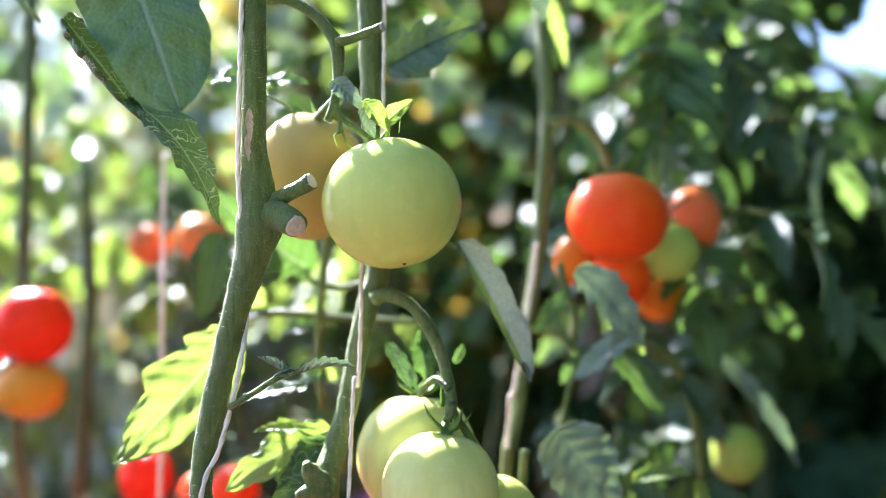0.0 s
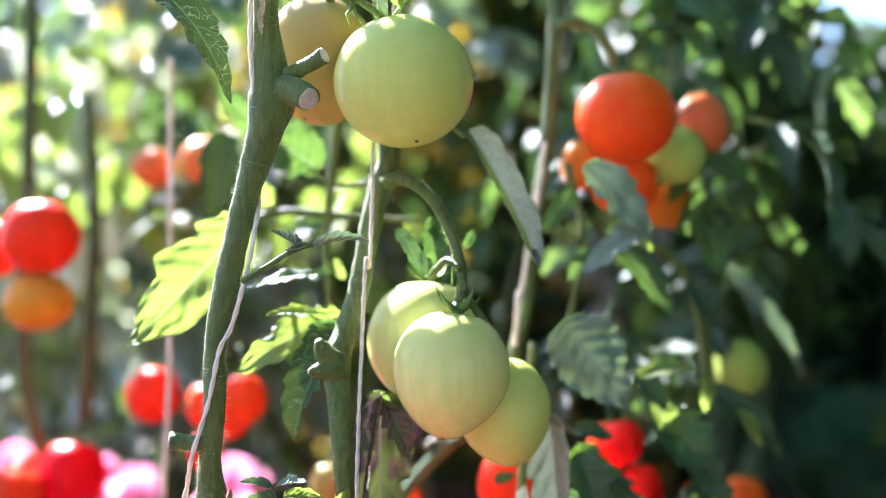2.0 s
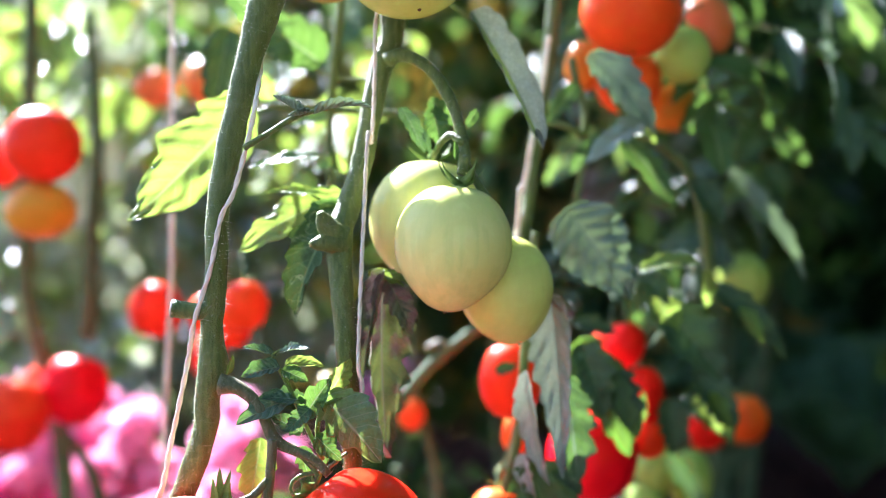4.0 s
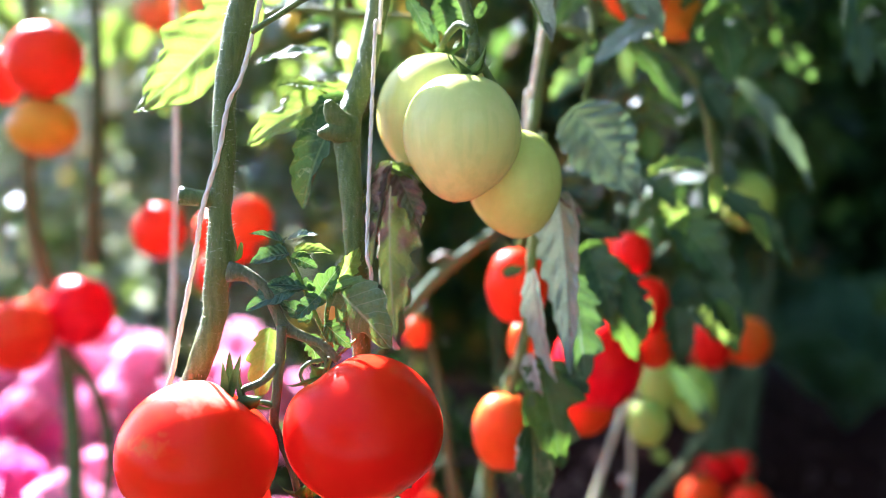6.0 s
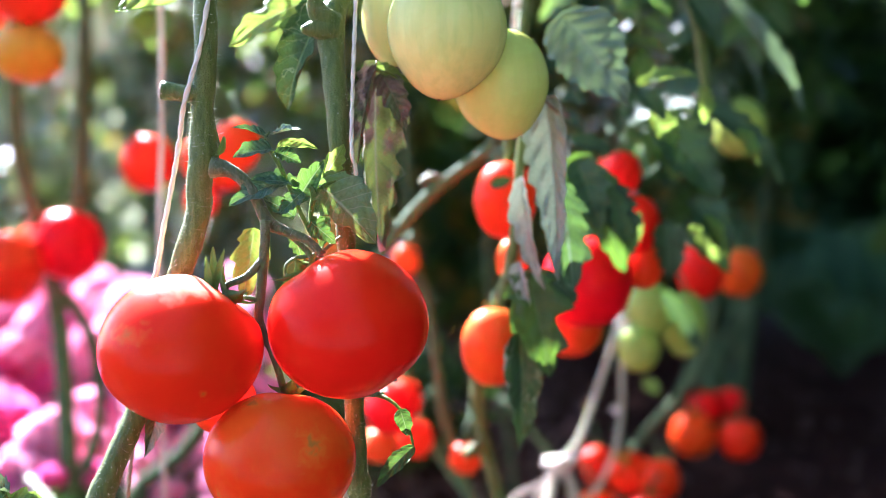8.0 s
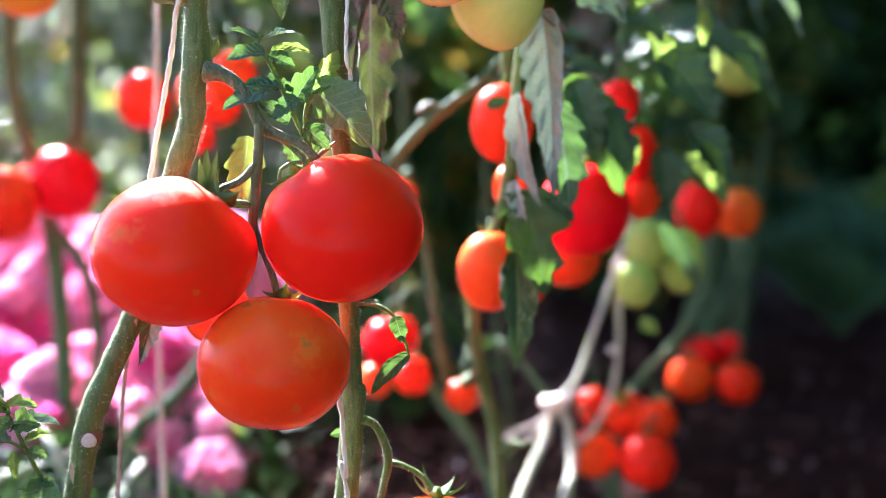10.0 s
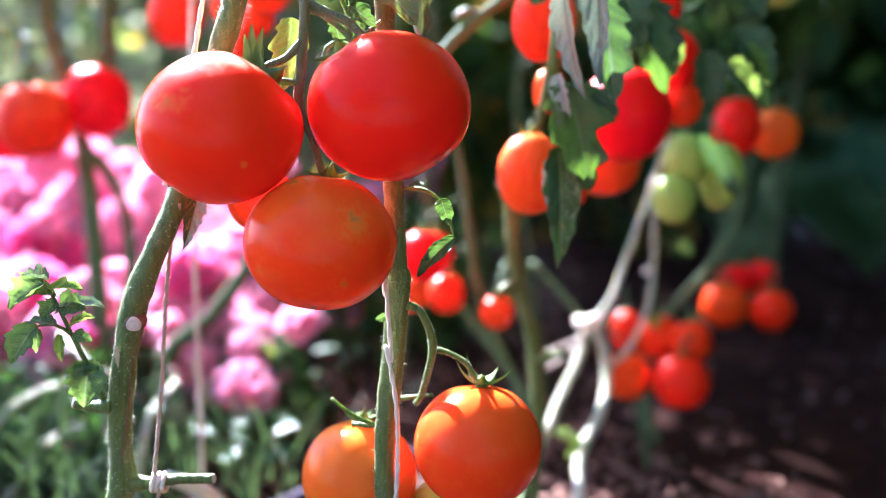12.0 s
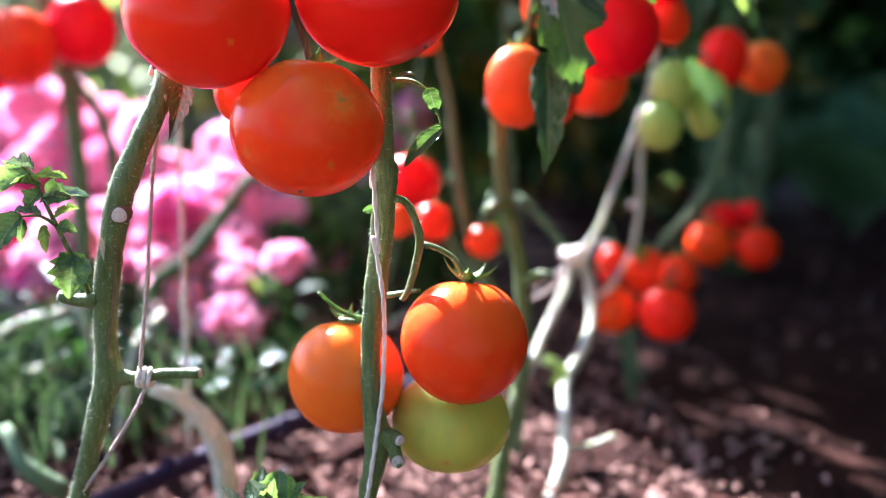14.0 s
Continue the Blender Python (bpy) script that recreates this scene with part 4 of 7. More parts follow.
young_leaflet(13, ((-0.0838, 0.576, 0.4631), (-0.096, 0.57, 0.451), 0.0095), LEAF_BLUE, (0, -1, 0.4))
young_leaflet(14, ((-0.0724, 0.59, 0.4479), (-0.0769, 0.585, 0.4271), 0.0097), LEAF, (0, -1, 0.4))
young_leaflet(15, ((-0.1281, 0.565, 0.485), (-0.1258, 0.57, 0.495), 0.0037), LEAF_YELLOW, (0.6, -0.8, 0))
young_leaflet(16, ((-0.1155, 0.6, 0.4393), (-0.1226, 0.6, 0.3982), 0.0185), LEAF_YELLOW, (0.2, -1, 0.2))
# small shoot above the lower stub
SH = [(-0.2278, 0.575, 0.2175, 0.0019), (-0.2366, 0.5725, 0.2418, 0.0016), (-0.2443, 0.57, 0.2622, 0.0013), (-0.2533, 0.5675, 0.2854, 0.0009), (-0.2588, 0.565, 0.2934, 0.0006)]
tube("side_shoot", SH, STEM, plant_a, "small hairy side shoot", 8, 0.004)
hairs(plant_a, SH, 260, 0.0013, 9)
tube("side_shoot", [(-0.2429, 0.57, 0.2589, 0.0013), (-0.2513, 0.5675, 0.2651, 0.0009), (-0.265, 0.565, 0.2644, 0.0006)], STEM, plant_a, "", 8, 0.004)


def shoot_leaflet(k, b, m, fc):
    leaflet(plant_a, (b[0], b[1], b[2] * 1.75), m, "leaflet", "", face=fc, fold=0.3, bend=0.08, tooth=0.3, seed=60 + k, teeth=3.5, curl=0.5, crumple=0.1)


shoot_leaflet(0, ((-0.2566, 0.567, 0.2903), (-0.274, 0.56, 0.2758), 0.0124), LEAF_YOUNG, (0.1, -0.6, 0.9))
shoot_leaflet(1, ((-0.2538, 0.566, 0.292), (-0.2655, 0.56, 0.2958), 0.0093), LEAF_GREY, (0, -0.4, 1))
shoot_leaflet(2, ((-0.2524, 0.567, 0.2861), (-0.2322, 0.563, 0.2868), 0.0068), LEAF_YELLOW, (0, -0.4, 1))
shoot_leaflet(3, ((-0.2483, 0.568, 0.2756), (-0.2207, 0.565, 0.2757), 0.0075), LEAF_GREY, (0, -0.3, 1))
shoot_leaflet(4, ((-0.2459, 0.568, 0.2773), (-0.2312, 0.563, 0.2759), 0.0106), LEAF_YOUNG, (0, -0.9, 0.4))
shoot_leaflet(5, ((-0.2502, 0.567, 0.279), (-0.2569, 0.562, 0.2699), 0.0075), LEAF_YOUNG, (0, -0.9, 0.4))
shoot_leaflet(6, ((-0.2617, 0.565, 0.2651), (-0.2741, 0.558, 0.2442), 0.0111), LEAF_YOUNG, (0.2, -0.7, 0.7))
shoot_leaflet(7, ((-0.2503, 0.565, 0.2656), (-0.2643, 0.56, 0.2675), 0.0074), LEAF_GREY, (0, -0.3, 1))
shoot_leaflet(8, ((-0.2422, 0.569, 0.264), (-0.2286, 0.57, 0.269), 0.0063), LEAF_YELLOW, (0, -0.3, 1))
shoot_leaflet(9, ((-0.2409, 0.569, 0.2591), (-0.23, 0.568, 0.2554), 0.0056), LEAF_YOUNG, (0, -0.8, 0.5))
shoot_leaflet(10, ((-0.2606, 0.566, 0.2627), (-0.2616, 0.563, 0.2493), 0.0044), LEAF_YOUNG, (0.2, -1, 0.2))
shoot_leaflet(11, ((-0.2489, 0.567, 0.2593), (-0.2478, 0.565, 0.2438), 0.0044), LEAF_YELLOW, (0.2, -1, 0.2))
shoot_leaflet(12, ((-0.2348, 0.572, 0.2402), (-0.2352, 0.562, 0.2172), 0.0162), LEAF_YOUNG, (0.2, -0.9, 0.3))
shoot_leaflet(13, ((-0.2366, 0.572, 0.2385), (-0.2445, 0.566, 0.2346), 0.0063), LEAF_YOUNG, (0.2, -0.9, 0.3))
shoot_leaflet(14, ((-0.2348, 0.572, 0.2402), (-0.227, 0.568, 0.2388), 0.005), LEAF_YOUNG, (0.2, -0.9, 0.3))
shoot_leaflet(15, ((-0.2511, 0.568, 0.2821), (-0.2599, 0.56, 0.2847), 0.0081), LEAF_YOUNG, (0, -0.5, 0.9))
leaflet(plant_a, ((-0.17, 0.585, 0.3416), (-0.1789, 0.58, 0.3071), 0.0125), LEAF_MINED, "leaf", "drooping folded leaf", LEAF_SILVER, face=(0.5, -1, 0), fold=0.6, bend=0.10, seed=5, tooth=0.15, teeth=7, crumple=0.1, point=1.0)

# leaves of the first plant, higher up
leaflet(plant_a, ((-0.1715, 0.54, 0.8638), (-0.1330, 0.52, 0.769), 0.0640), LEAF_NEAR, "leaf", "broad bluish leaf with mottled veins, hanging closest", face=(0.25, -1, 0.25), fold=-0.1, bend=0.05, tooth=0.05, seed=3, nu=40, nv=12, point=0.5)
tube("petiole", [(-0.2269, 0.5, 0.8545, 0.0017), (-0.2082, 0.495, 0.8257, 0.0014), (-0.1926, 0.49, 0.8082, 0.0011)], STEM, plant_a, "", 8, 0.005)
leaflet(plant_a, ((-0.22, 0.6, 0.8325), (-0.1746, 0.605, 0.773), 0.0315), LEAF_MINED, "leaf", "curled leaf with pale leaf-miner trails", face=(0.3, -1, 0.1), fold=0.5, curl=1.4, bend=0.05, seed=8)
leaflet(plant_a, ((-0.1862, 0.605, 0.7886), (-0.1308, 0.6, 0.7142), 0.0305), LEAF_MINED, "leaf", "dark drooping leaf with a scorched edge", face=(0.75, -0.8, 0.25), fold=0.35, bend=0.16, seed=11, teeth=6, tooth=0.3)
leaflet(plant_a, ((-0.1375, 0.66, 0.6419), (-0.2015, 0.63, 0.5679), 0.0586), LEAF_YELLOW, "leaf", "backlit yellow-green leaf with a long tip", face=(-0.2, -1, 0.15), fold=0.1, bend=-0.05, seed=12, teeth=3.5, tooth=0.24, nu=44, nv=12)
SB = [(-0.1196, 0.573, 0.6113, 0.0019), (-0.1054, 0.573, 0.6199, 0.0016), (-0.0896, 0.573, 0.6293, 0.0016), (-0.0707, 0.573, 0.6341, 0.0009)]
tube("side_shoot", SB, STEM, plant_a, "short shoot with withered leaflets", 8, 0.003)
hairs(plant_a, SB, 200, 0.0013, 12)
leaflet(plant_a, ((-0.0801, 0.573, 0.6303), (-0.0477, 0.57, 0.6338), 0.0082), LEAF_GREY, "leaflet", "withered grey leaflet", face=(0, -0.3, 1), fold=0.8, seed=13, curl=1.2, bend=0.08)
leaflet(plant_a, ((-0.0865, 0.573, 0.6303), (-0.1033, 0.57, 0.6401), 0.0069), LEAF_GREY, "leaflet", "withered grey leaflet", face=(0.4, -0.4, 1), fold=0.9, seed=14, curl=1.6)
leaflet(plant_a, ((-0.0834, 0.574, 0.6324), (-0.0954, 0.57, 0.6288), 0.0069), LEAF_GREY, "leaflet", "", face=(0.4, -0.8, 0.2), fold=0.9, seed=15, curl=1.6)

plant_b = thing("tomato_plant", (-0.0677, 0.575, 0.0), "staked tomato plant with trusses of unripe fruit", "tomato plant", "tomato plants")
B_UP = [(-0.0476, 0.655, 0.924, 0.0069), (-0.0471, 0.6536, 0.8731, 0.0072), (-0.046, 0.6522, 0.8261, 0.0072), (-0.0437, 0.6508, 0.7792, 0.0072), (-0.0415, 0.6494, 0.729, 0.0072), (-0.0407, 0.648, 0.6861, 0.0075), (-0.0475, 0.645, 0.6644, 0.0071), (-0.0532, 0.6375, 0.6357, 0.0067), (-0.0585, 0.63, 0.604, 0.0066), (-0.0657, 0.6225, 0.5781, 0.0072), (-0.0704, 0.615, 0.5597, 0.0081), (-0.0676, 0.605, 0.5268, 0.0067), (-0.0652, 0.6, 0.5003, 0.0063)]
B_LOW = [(-0.0652, 0.6, 0.5003, 0.0063), (-0.0626, 0.6, 0.4667, 0.0059), (-0.0627, 0.6, 0.467, 0.0056), (-0.0585, 0.5925, 0.3946, 0.0055), (-0.0556, 0.585, 0.3353, 0.0058), (-0.0533, 0.578, 0.2963, 0.006), (-0.0523, 0.577, 0.2931, 0.0067), (-0.0555, 0.5765, 0.2498, 0.0067), (-0.0595, 0.576, 0.2123, 0.0067), (-0.0616, 0.5755, 0.1811, 0.0057), (-0.0609, 0.575, 0.1529, 0.006), (-0.0575, 0.5745, 0.1322, 0.0082), (-0.0585, 0.574, 0.1171, 0.0073), (-0.0637, 0.5735, 0.0915, 0.0057), (-0.0708, 0.573, 0.0466, 0.0057)] + [(-0.0766, 0.572, -0.0506)+(0.007,)]
B_ALL = B_UP + B_LOW[1:]
stem_b = tube("stem", B_ALL, STEM, plant_b, "hairy upright main stem", 18, 0.003, 0.035, 7, 0.02)
hairs(stem_b, B_UP, 1800, 0.0026, 21)
hairs(stem_b, B_LOW, 2600, 0.0036, 22)
stub(plant_b, [(-0.056, 0.573, 0.1303, 0.0063), (-0.049, 0.5697, 0.1281, 0.0047), (-0.0451, 0.5663, 0.1186, 0.0041), (-0.0446, 0.563, 0.119, 0.004)])
stub(plant_b, [(-0.056, 0.573, 0.1339, 0.0057), (-0.0463, 0.5695, 0.1318, 0.0044), (-0.0434, 0.566, 0.1314, 0.0034)])
tube("bud_knob", [(-0.0690, 0.612, 0.5600, 0.0085), (-0.0745, 0.607, 0.5640, 0.0070), (-0.0785, 0.603, 0.5700, 0.0050), (-0.0800, 0.600, 0.5750, 0.0022)], STEM, plant_b, "swollen side bud", 14, 0.002, 0.10)
tube("bud_knob", [(-0.0690, 0.612, 0.5560, 0.0090), (-0.0760, 0.606, 0.5570, 0.0068), (-0.0820, 0.602, 0.5565, 0.0042), (-0.0860, 0.600, 0.5560, 0.0016)], STEM, plant_b, "", 14, 0.002, 0.10, 3)
# top truss
T1 = [(-0.1055, 0.61, 0.8501, 0.005), (-0.0918, 0.6086, 0.8478, 0.0034), (-0.0766, 0.6071, 0.8391, 0.0033), (-0.0664, 0.6057, 0.8271, 0.0037), (-0.0626, 0.6043, 0.8201, 0.0043), (-0.0617, 0.6029, 0.8032, 0.0033), (-0.0636, 0.6014, 0.7864, 0.0026), (-0.0674, 0.6, 0.7747, 0.0023)]
t1 = tube("truss_stalk", T1, STEM, plant_b, "arched fruit stalk", 12, 0.003, 0.05, 9)
hairs(t1, T1, 500, 0.0014, 23)
stub(plant_b, [(-0.0621, 0.6, 0.8206, 0.003), (-0.0507, 0.5973, 0.8233, 0.0026), (-0.0406, 0.5947, 0.8267, 0.0026), (-0.0352, 0.592, 0.8281, 0.0029)])
tube("truss_stalk", [(-0.0621, 0.6, 0.7846, 0.002), (-0.0607, 0.5993, 0.7779, 0.002), (-0.0475, 0.5987, 0.7679, 0.002), (-0.0392, 0.598, 0.7603, 0.002)], STEM, plant_b, "", 10, 0.003, 0.05)
tube("truss_stalk", [(-0.0628, 0.6, 0.7879, 0.0026), (-0.0708, 0.615, 0.7833, 0.0027), (-0.0777, 0.63, 0.7794, 0.0028)], STEM, plant_b, "", 10, 0.003, 0.05)
tube("truss_stalk", [(-0.1107, 0.64, 0.7962, 0.0011), (-0.0998, 0.6383, 0.791, 0.0011), (-0.0897, 0.6367, 0.7827, 0.0011), (-0.0853, 0.635, 0.779, 0.001)], STEM, plant_b, "", 8, 0.003, 0.05)
tomato((-0.0301, 0.6, 0.7268, 0.0413, 0.0387), "green", "large unripe yellow-green tomato", (-0.2, 0.25, 0.95), lobe=0.012, dent=0.1, sepal=0.35, sepals=5, up=1.2, group="unripe tomatoes")
tomato((-0.0838, 0.645, 0.7455, 0.0366, 0.0405), "peach", "half-ripe peach-coloured tomato behind the stem", (0.25, 0.2, 0.95), lobe=0.02, dent=0.12, sepal=0.5, group="unripe tomatoes")


def bract(k, b, m, fc):
    leaflet(plant_b, b, m, "leaflet", "", face=fc, fold=0.4, bend=0.08, seed=90 + k, tooth=0.05)


bract(0, ((-0.0638, 0.597, 0.7973), (-0.0469, 0.592, 0.7812), 0.0131), LEAF_GREY, (0.2, -1, 0.2))
bract(1, ((-0.0457, 0.597, 0.7858), (-0.0306, 0.592, 0.7672), 0.0118), LEAF_YELLOW, (0.2, -1, 0.3))
bract(2, ((-0.0342, 0.598, 0.7728), (-0.0169, 0.59, 0.7861), 0.0111), LEAF_YELLOW, (-0.2, -1, 0.1))
bract(3, ((-0.0474, 0.598, 0.7827), (-0.039, 0.595, 0.7642), 0.0079), LEAF_GREY, (0, -1, 0.2))
for q in ([(-0.0382, 0.598, 0.7609, 0.0013), (-0.0308, 0.5953, 0.7708, 0.001), (-0.0248, 0.5927, 0.7786, 0.0007), (-0.0253, 0.59, 0.7669, 0.0003)], [(-0.0595, 0.6, 0.7796, 0.0013), (-0.0606, 0.5983, 0.7679, 0.0013), (-0.0631, 0.5967, 0.766, 0.0007), (-0.0609, 0.595, 0.7586, 0.0003)], [(-0.0595, 0.6, 0.7714, 0.001), (-0.0566, 0.5975, 0.7628, 0.0007), (-0.0511, 0.595, 0.7567, 0.0003)]):
    tube("tendril", q, STEM, plant_b, "", 7, 0.003)
leaflet(plant_b, ((-0.0349, 0.675, 0.8201), (0.0211, 0.66, 0.845), 0.0404), LEAF_STRIPE, "leaf", "backlit leaf beside the top of the stem", face=(0.1, -1, 0.25), fold=0.2, bend=0.05, seed=31, tooth=0.3, nu=36, nv=10)
leaflet(plant_b, ((-0.1138, 0.68, 0.8127), (-0.1523, 0.66, 0.8058), 0.0258), LEAF, "leaf", "", face=(0, -0.6, 0.8), fold=0.2, bend=0.1, seed=32)
leaflet(plant_b, ((-0.1176, 0.68, 0.809), (-0.0871, 0.67, 0.8074), 0.0171), LEAF, "leaf", "", face=(0, -0.7, 0.7), fold=0.2, bend=0.1, seed=33)
leaflet(plant_b, ((0.0106, 0.668, 0.7031), (0.0549, 0.655, 0.6170), 0.0225), LEAF_STRIPE, "leaf", "rolled drooping leaf with sunlit stripes and a grey underside", LEAF_SILVER, face=(0.45, -0.95, 0.25), fold=0.45, curl=0.5, bend=0.05, seed=34, teeth=7, tooth=0.12, nu=48, nv=10, relief=0.08, crumple=0.09, blunt=0.35, point=0.45)
leaflet(plant_b, ((0.0505, 0.656, 0.6270), (0.0560, 0.652, 0.6150), 0.0085), LEAF_SILVER, "leaflet", "dry curled tip of the rolled leaf", face=(0.1, -1, 0.1), fold=0.8, curl=1.2, seed=35, nu=14, nv=4)
tube("petiole", [(-0.0346, 0.668, 0.7224, 0.0018), (-0.0088, 0.668, 0.7114, 0.0018), (0.0077, 0.668, 0.7004, 0.0015)], STEM, plant_b, "", 8, 0.004)
# middle truss
T2 = [(-0.0429, 0.64, 0.6693, 0.0049), (-0.0339, 0.635, 0.6718, 0.0042), (-0.0197, 0.63, 0.6652, 0.0038), (-0.0081, 0.625, 0.6511, 0.0038), (-0.0004, 0.62, 0.6338, 0.0034), (0.0041, 0.615, 0.6166, 0.0034), (0.0048, 0.61, 0.6075, 0.0037), (0.0024, 0.605, 0.5981, 0.0027)]
t2 = tube("truss_stalk", T2, STEM, plant_b, "arched fruit stalk", 12, 0.003, 0.05, 10)
hairs(t2, T2, 350, 0.0012, 24)
tube("truss_stalk", [(0.005, 0.605, 0.6082, 0.0027), (0.0072, 0.61, 0.6014, 0.0024), (0.0204, 0.615, 0.5809, 0.0024), (0.0277, 0.62, 0.5669, 0.002)], STEM, plant_b, "", 10, 0.003, 0.05)
tube("truss_stalk", [(0.0037, 0.61, 0.6166, 0.0024), (-0.0038, 0.6183, 0.6217, 0.0024), (-0.01, 0.6267, 0.6166, 0.0021), (-0.0142, 0.635, 0.6095, 0.0021)], STEM, plant_b, "", 10, 0.003, 0.05)
tomato((-0.0165, 0.651, 0.5690, 0.0379, 0.0401), "pale", "pale green unripe tomato at the back of its truss", (0.05, 0.2, 0.97), lobe=0.012, dent=0.1, sepal=0.55, up=0.7, group="unripe tomatoes")
tomato((-0.0016, 0.607, 0.5568, 0.0354, 0.0364), "pale", "pale green unripe tomato with a pointed tip", (0.12, 0.1, 0.97), tip=0.17, lobe=0.01, dent=0.08, sepal=0.6, up=0.9, group="unripe tomatoes")
tomato((0.0318, 0.635, 0.5280, 0.0294, 0.0328), "green", "smaller pale green unripe tomato with a pointed tip", (-0.25, 0.1, 0.95), tip=0.14, lobe=0.01, dent=0.08, sepal=0.4, group="unripe tomatoes")


def truss_leaf(k, b, m, fc):
    leaflet(plant_b, b, m, "leaflet", "", face=fc, fold=0.3, bend=0.05, seed=110 + k, teeth=4)


truss_leaf(0, ((-0.0344, 0.65, 0.6398), (-0.0196, 0.64, 0.6119), 0.0128), LEAF_BLUE, (0.4, -1, 0.2))
truss_leaf(1, ((-0.0147, 0.66, 0.6403), (-0.009, 0.65, 0.6148), 0.018), LEAF, (0, -1, 0.3))
truss_leaf(2, ((-0.0166, 0.66, 0.6458), (0.0018, 0.66, 0.6295), 0.0145), LEAF, (0, -1, 0.3))
truss_leaf(3, ((0.0069, 0.64, 0.6291), (0.0135, 0.65, 0.6402), 0.0078), LEAF, (0.3, -1, 0.3))
truss_leaf(4, ((-0.0235, 0.65, 0.6291), (-0.016, 0.64, 0.6095), 0.0064), LEAF_BLUE, (0.6, -1, 0.2))
truss_leaf(5, ((-0.0003, 0.61, 0.6064), (-0.0014, 0.61, 0.6183), 0.0047), LEAF, (0.6, -1, 0.2))
# side leaves on the second plant
leaflet(plant_b, ((-0.0733, 0.655, 0.584), (-0.1358, 0.64, 0.549), 0.0342), LEAF_YELLOW, "leaf", "backlit yellow-green leaf", face=(0, -0.8, 0.6), fold=0.15, bend=0.08, seed=41, tooth=0.2, nu=36, nv=10)
leaflet(plant_b, ((-0.0829, 0.66, 0.5817), (-0.1179, 0.64, 0.5854), 0.0179), LEAF_YELLOW, "leaf", "", face=(0, -0.5, 0.8), fold=0.2, bend=0.1, seed=42)
leaflet(plant_b, ((-0.0718, 0.64, 0.5748), (-0.0989, 0.63, 0.509), 0.0336), LEAF_MINED, "leaf", "dark curled leaf beside the stem", face=(-0.5, -0.9, 0.2), fold=0.3, bend=0.12, seed=43, curl=0.5, tooth=0.25)
leaflet(plant_b, ((-0.0741, 0.645, 0.5796), (-0.096, 0.635, 0.5541), 0.0211), LEAF, "leaf", "", face=(-0.2, -0.9, 0.4), fold=0.3, bend=0.1, seed=44)
leaflet(plant_b, ((-0.0896, 0.67, 0.6104), (-0.134, 0.66, 0.601), 0.0161), LEAF, "leaf", "", face=(0, -0.5, 0.9), fold=0.1, bend=0.06, seed=45)
leaflet(plant_b, ((-0.0445, 0.625, 0.5385), (-0.0556, 0.61, 0.4724), 0.0197), LEAF_DRY, "leaf", "withered purplish leaf hanging by the stem", face=(-0.4, -0.9, 0.1), fold=0.6, bend=0.06, seed=46, curl=0.8, nu=40)
leaflet(plant_b, ((-0.0452, 0.64, 0.5331), (-0.0404, 0.615, 0.425), 0.0310), LEAF_DRY, "leaf", "withering green and brown leaf hanging limp", face=(0.4, -0.9, 0.1), fold=0.45, bend=-0.06, seed=47, curl=0.7, crumple=0.22, relief=0.12, wave=0.14, blunt=0.35, teeth=6, nu=52, nv=14)
leaflet(plant_b, ((-0.0413, 0.63, 0.5315), (-0.0264, 0.625, 0.4988), 0.0207), LEAF_DRY, "leaf", "", face=(0.2, -0.9, 0.3), fold=0.3, bend=0.1, seed=48)
leaflet(plant_b, ((-0.0534, 0.63, 0.5367), (-0.0245, 0.63, 0.5271), 0.0118), LEAF_YELLOW, "leaf", "", face=(0, -0.7, 0.7), fold=0.3, bend=0.1, seed=49)
# low truss of the second plant
T3 = [(-0.0502, 0.575, 0.2762, 0.0029), (-0.042, 0.5762, 0.2748, 0.0024), (-0.0361, 0.5773, 0.265, 0.0024), (-0.0327, 0.5785, 0.2514, 0.0026), (-0.0353, 0.5797, 0.2358, 0.0022), (-0.0396, 0.5808, 0.22, 0.0019), (-0.043, 0.582, 0.2145, 0.0016)]
t3 = tube("truss_stalk", T3, STEM, plant_b, "forked fruit stalk", 12, 0.003, 0.05, 11)
hairs(t3, T3, 400, 0.0018, 25)
T3B = [(-0.0321, 0.582, 0.2484, 0.0022), (-0.022, 0.5807, 0.246, 0.0016), (-0.0126, 0.5793, 0.2403, 0.0016), (-0.0075, 0.578, 0.2314, 0.0016)]
hairs(tube("truss_stalk", T3B, STEM, plant_b, "", 10, 0.003, 0.05), T3B, 160, 0.0016, 26)
tube("truss_stalk", [(-0.0329, 0.582, 0.2202, 0.0013), (-0.0458, 0.591, 0.2158, 0.0016), (-0.0618, 0.6, 0.2106, 0.0017)], STEM, plant_b, "", 8, 0.003, 0.05)
tube("truss_stalk", [(-0.0813, 0.585, 0.2007, 0.0016), (-0.0674, 0.5817, 0.201, 0.0016), (-0.0806, 0.5783, 0.2087, 0.0013), (-0.0925, 0.575, 0.2198, 0.0009)], STEM, plant_b, "", 8, 0.003, 0.05)
tomato((-0.0793, 0.608, 0.1579, 0.0368, 0.0368), "amber", "half-ripe amber-orange tomato behind the stem", (0.0, 0.15, 0.98), lobe=0.012, dent=0.1, sepal=0.5, group="orange truss")
tomato((-0.0055, 0.578, 0.1905, 0.0384, 0.0376), "ripening", "glossy orange-red tomato ripening beside the stem", (0.05, 0.2, 0.97), tip=0.045, lobe=0.01, dent=0.08, sepal=0.5, up=0.7, group="orange truss")
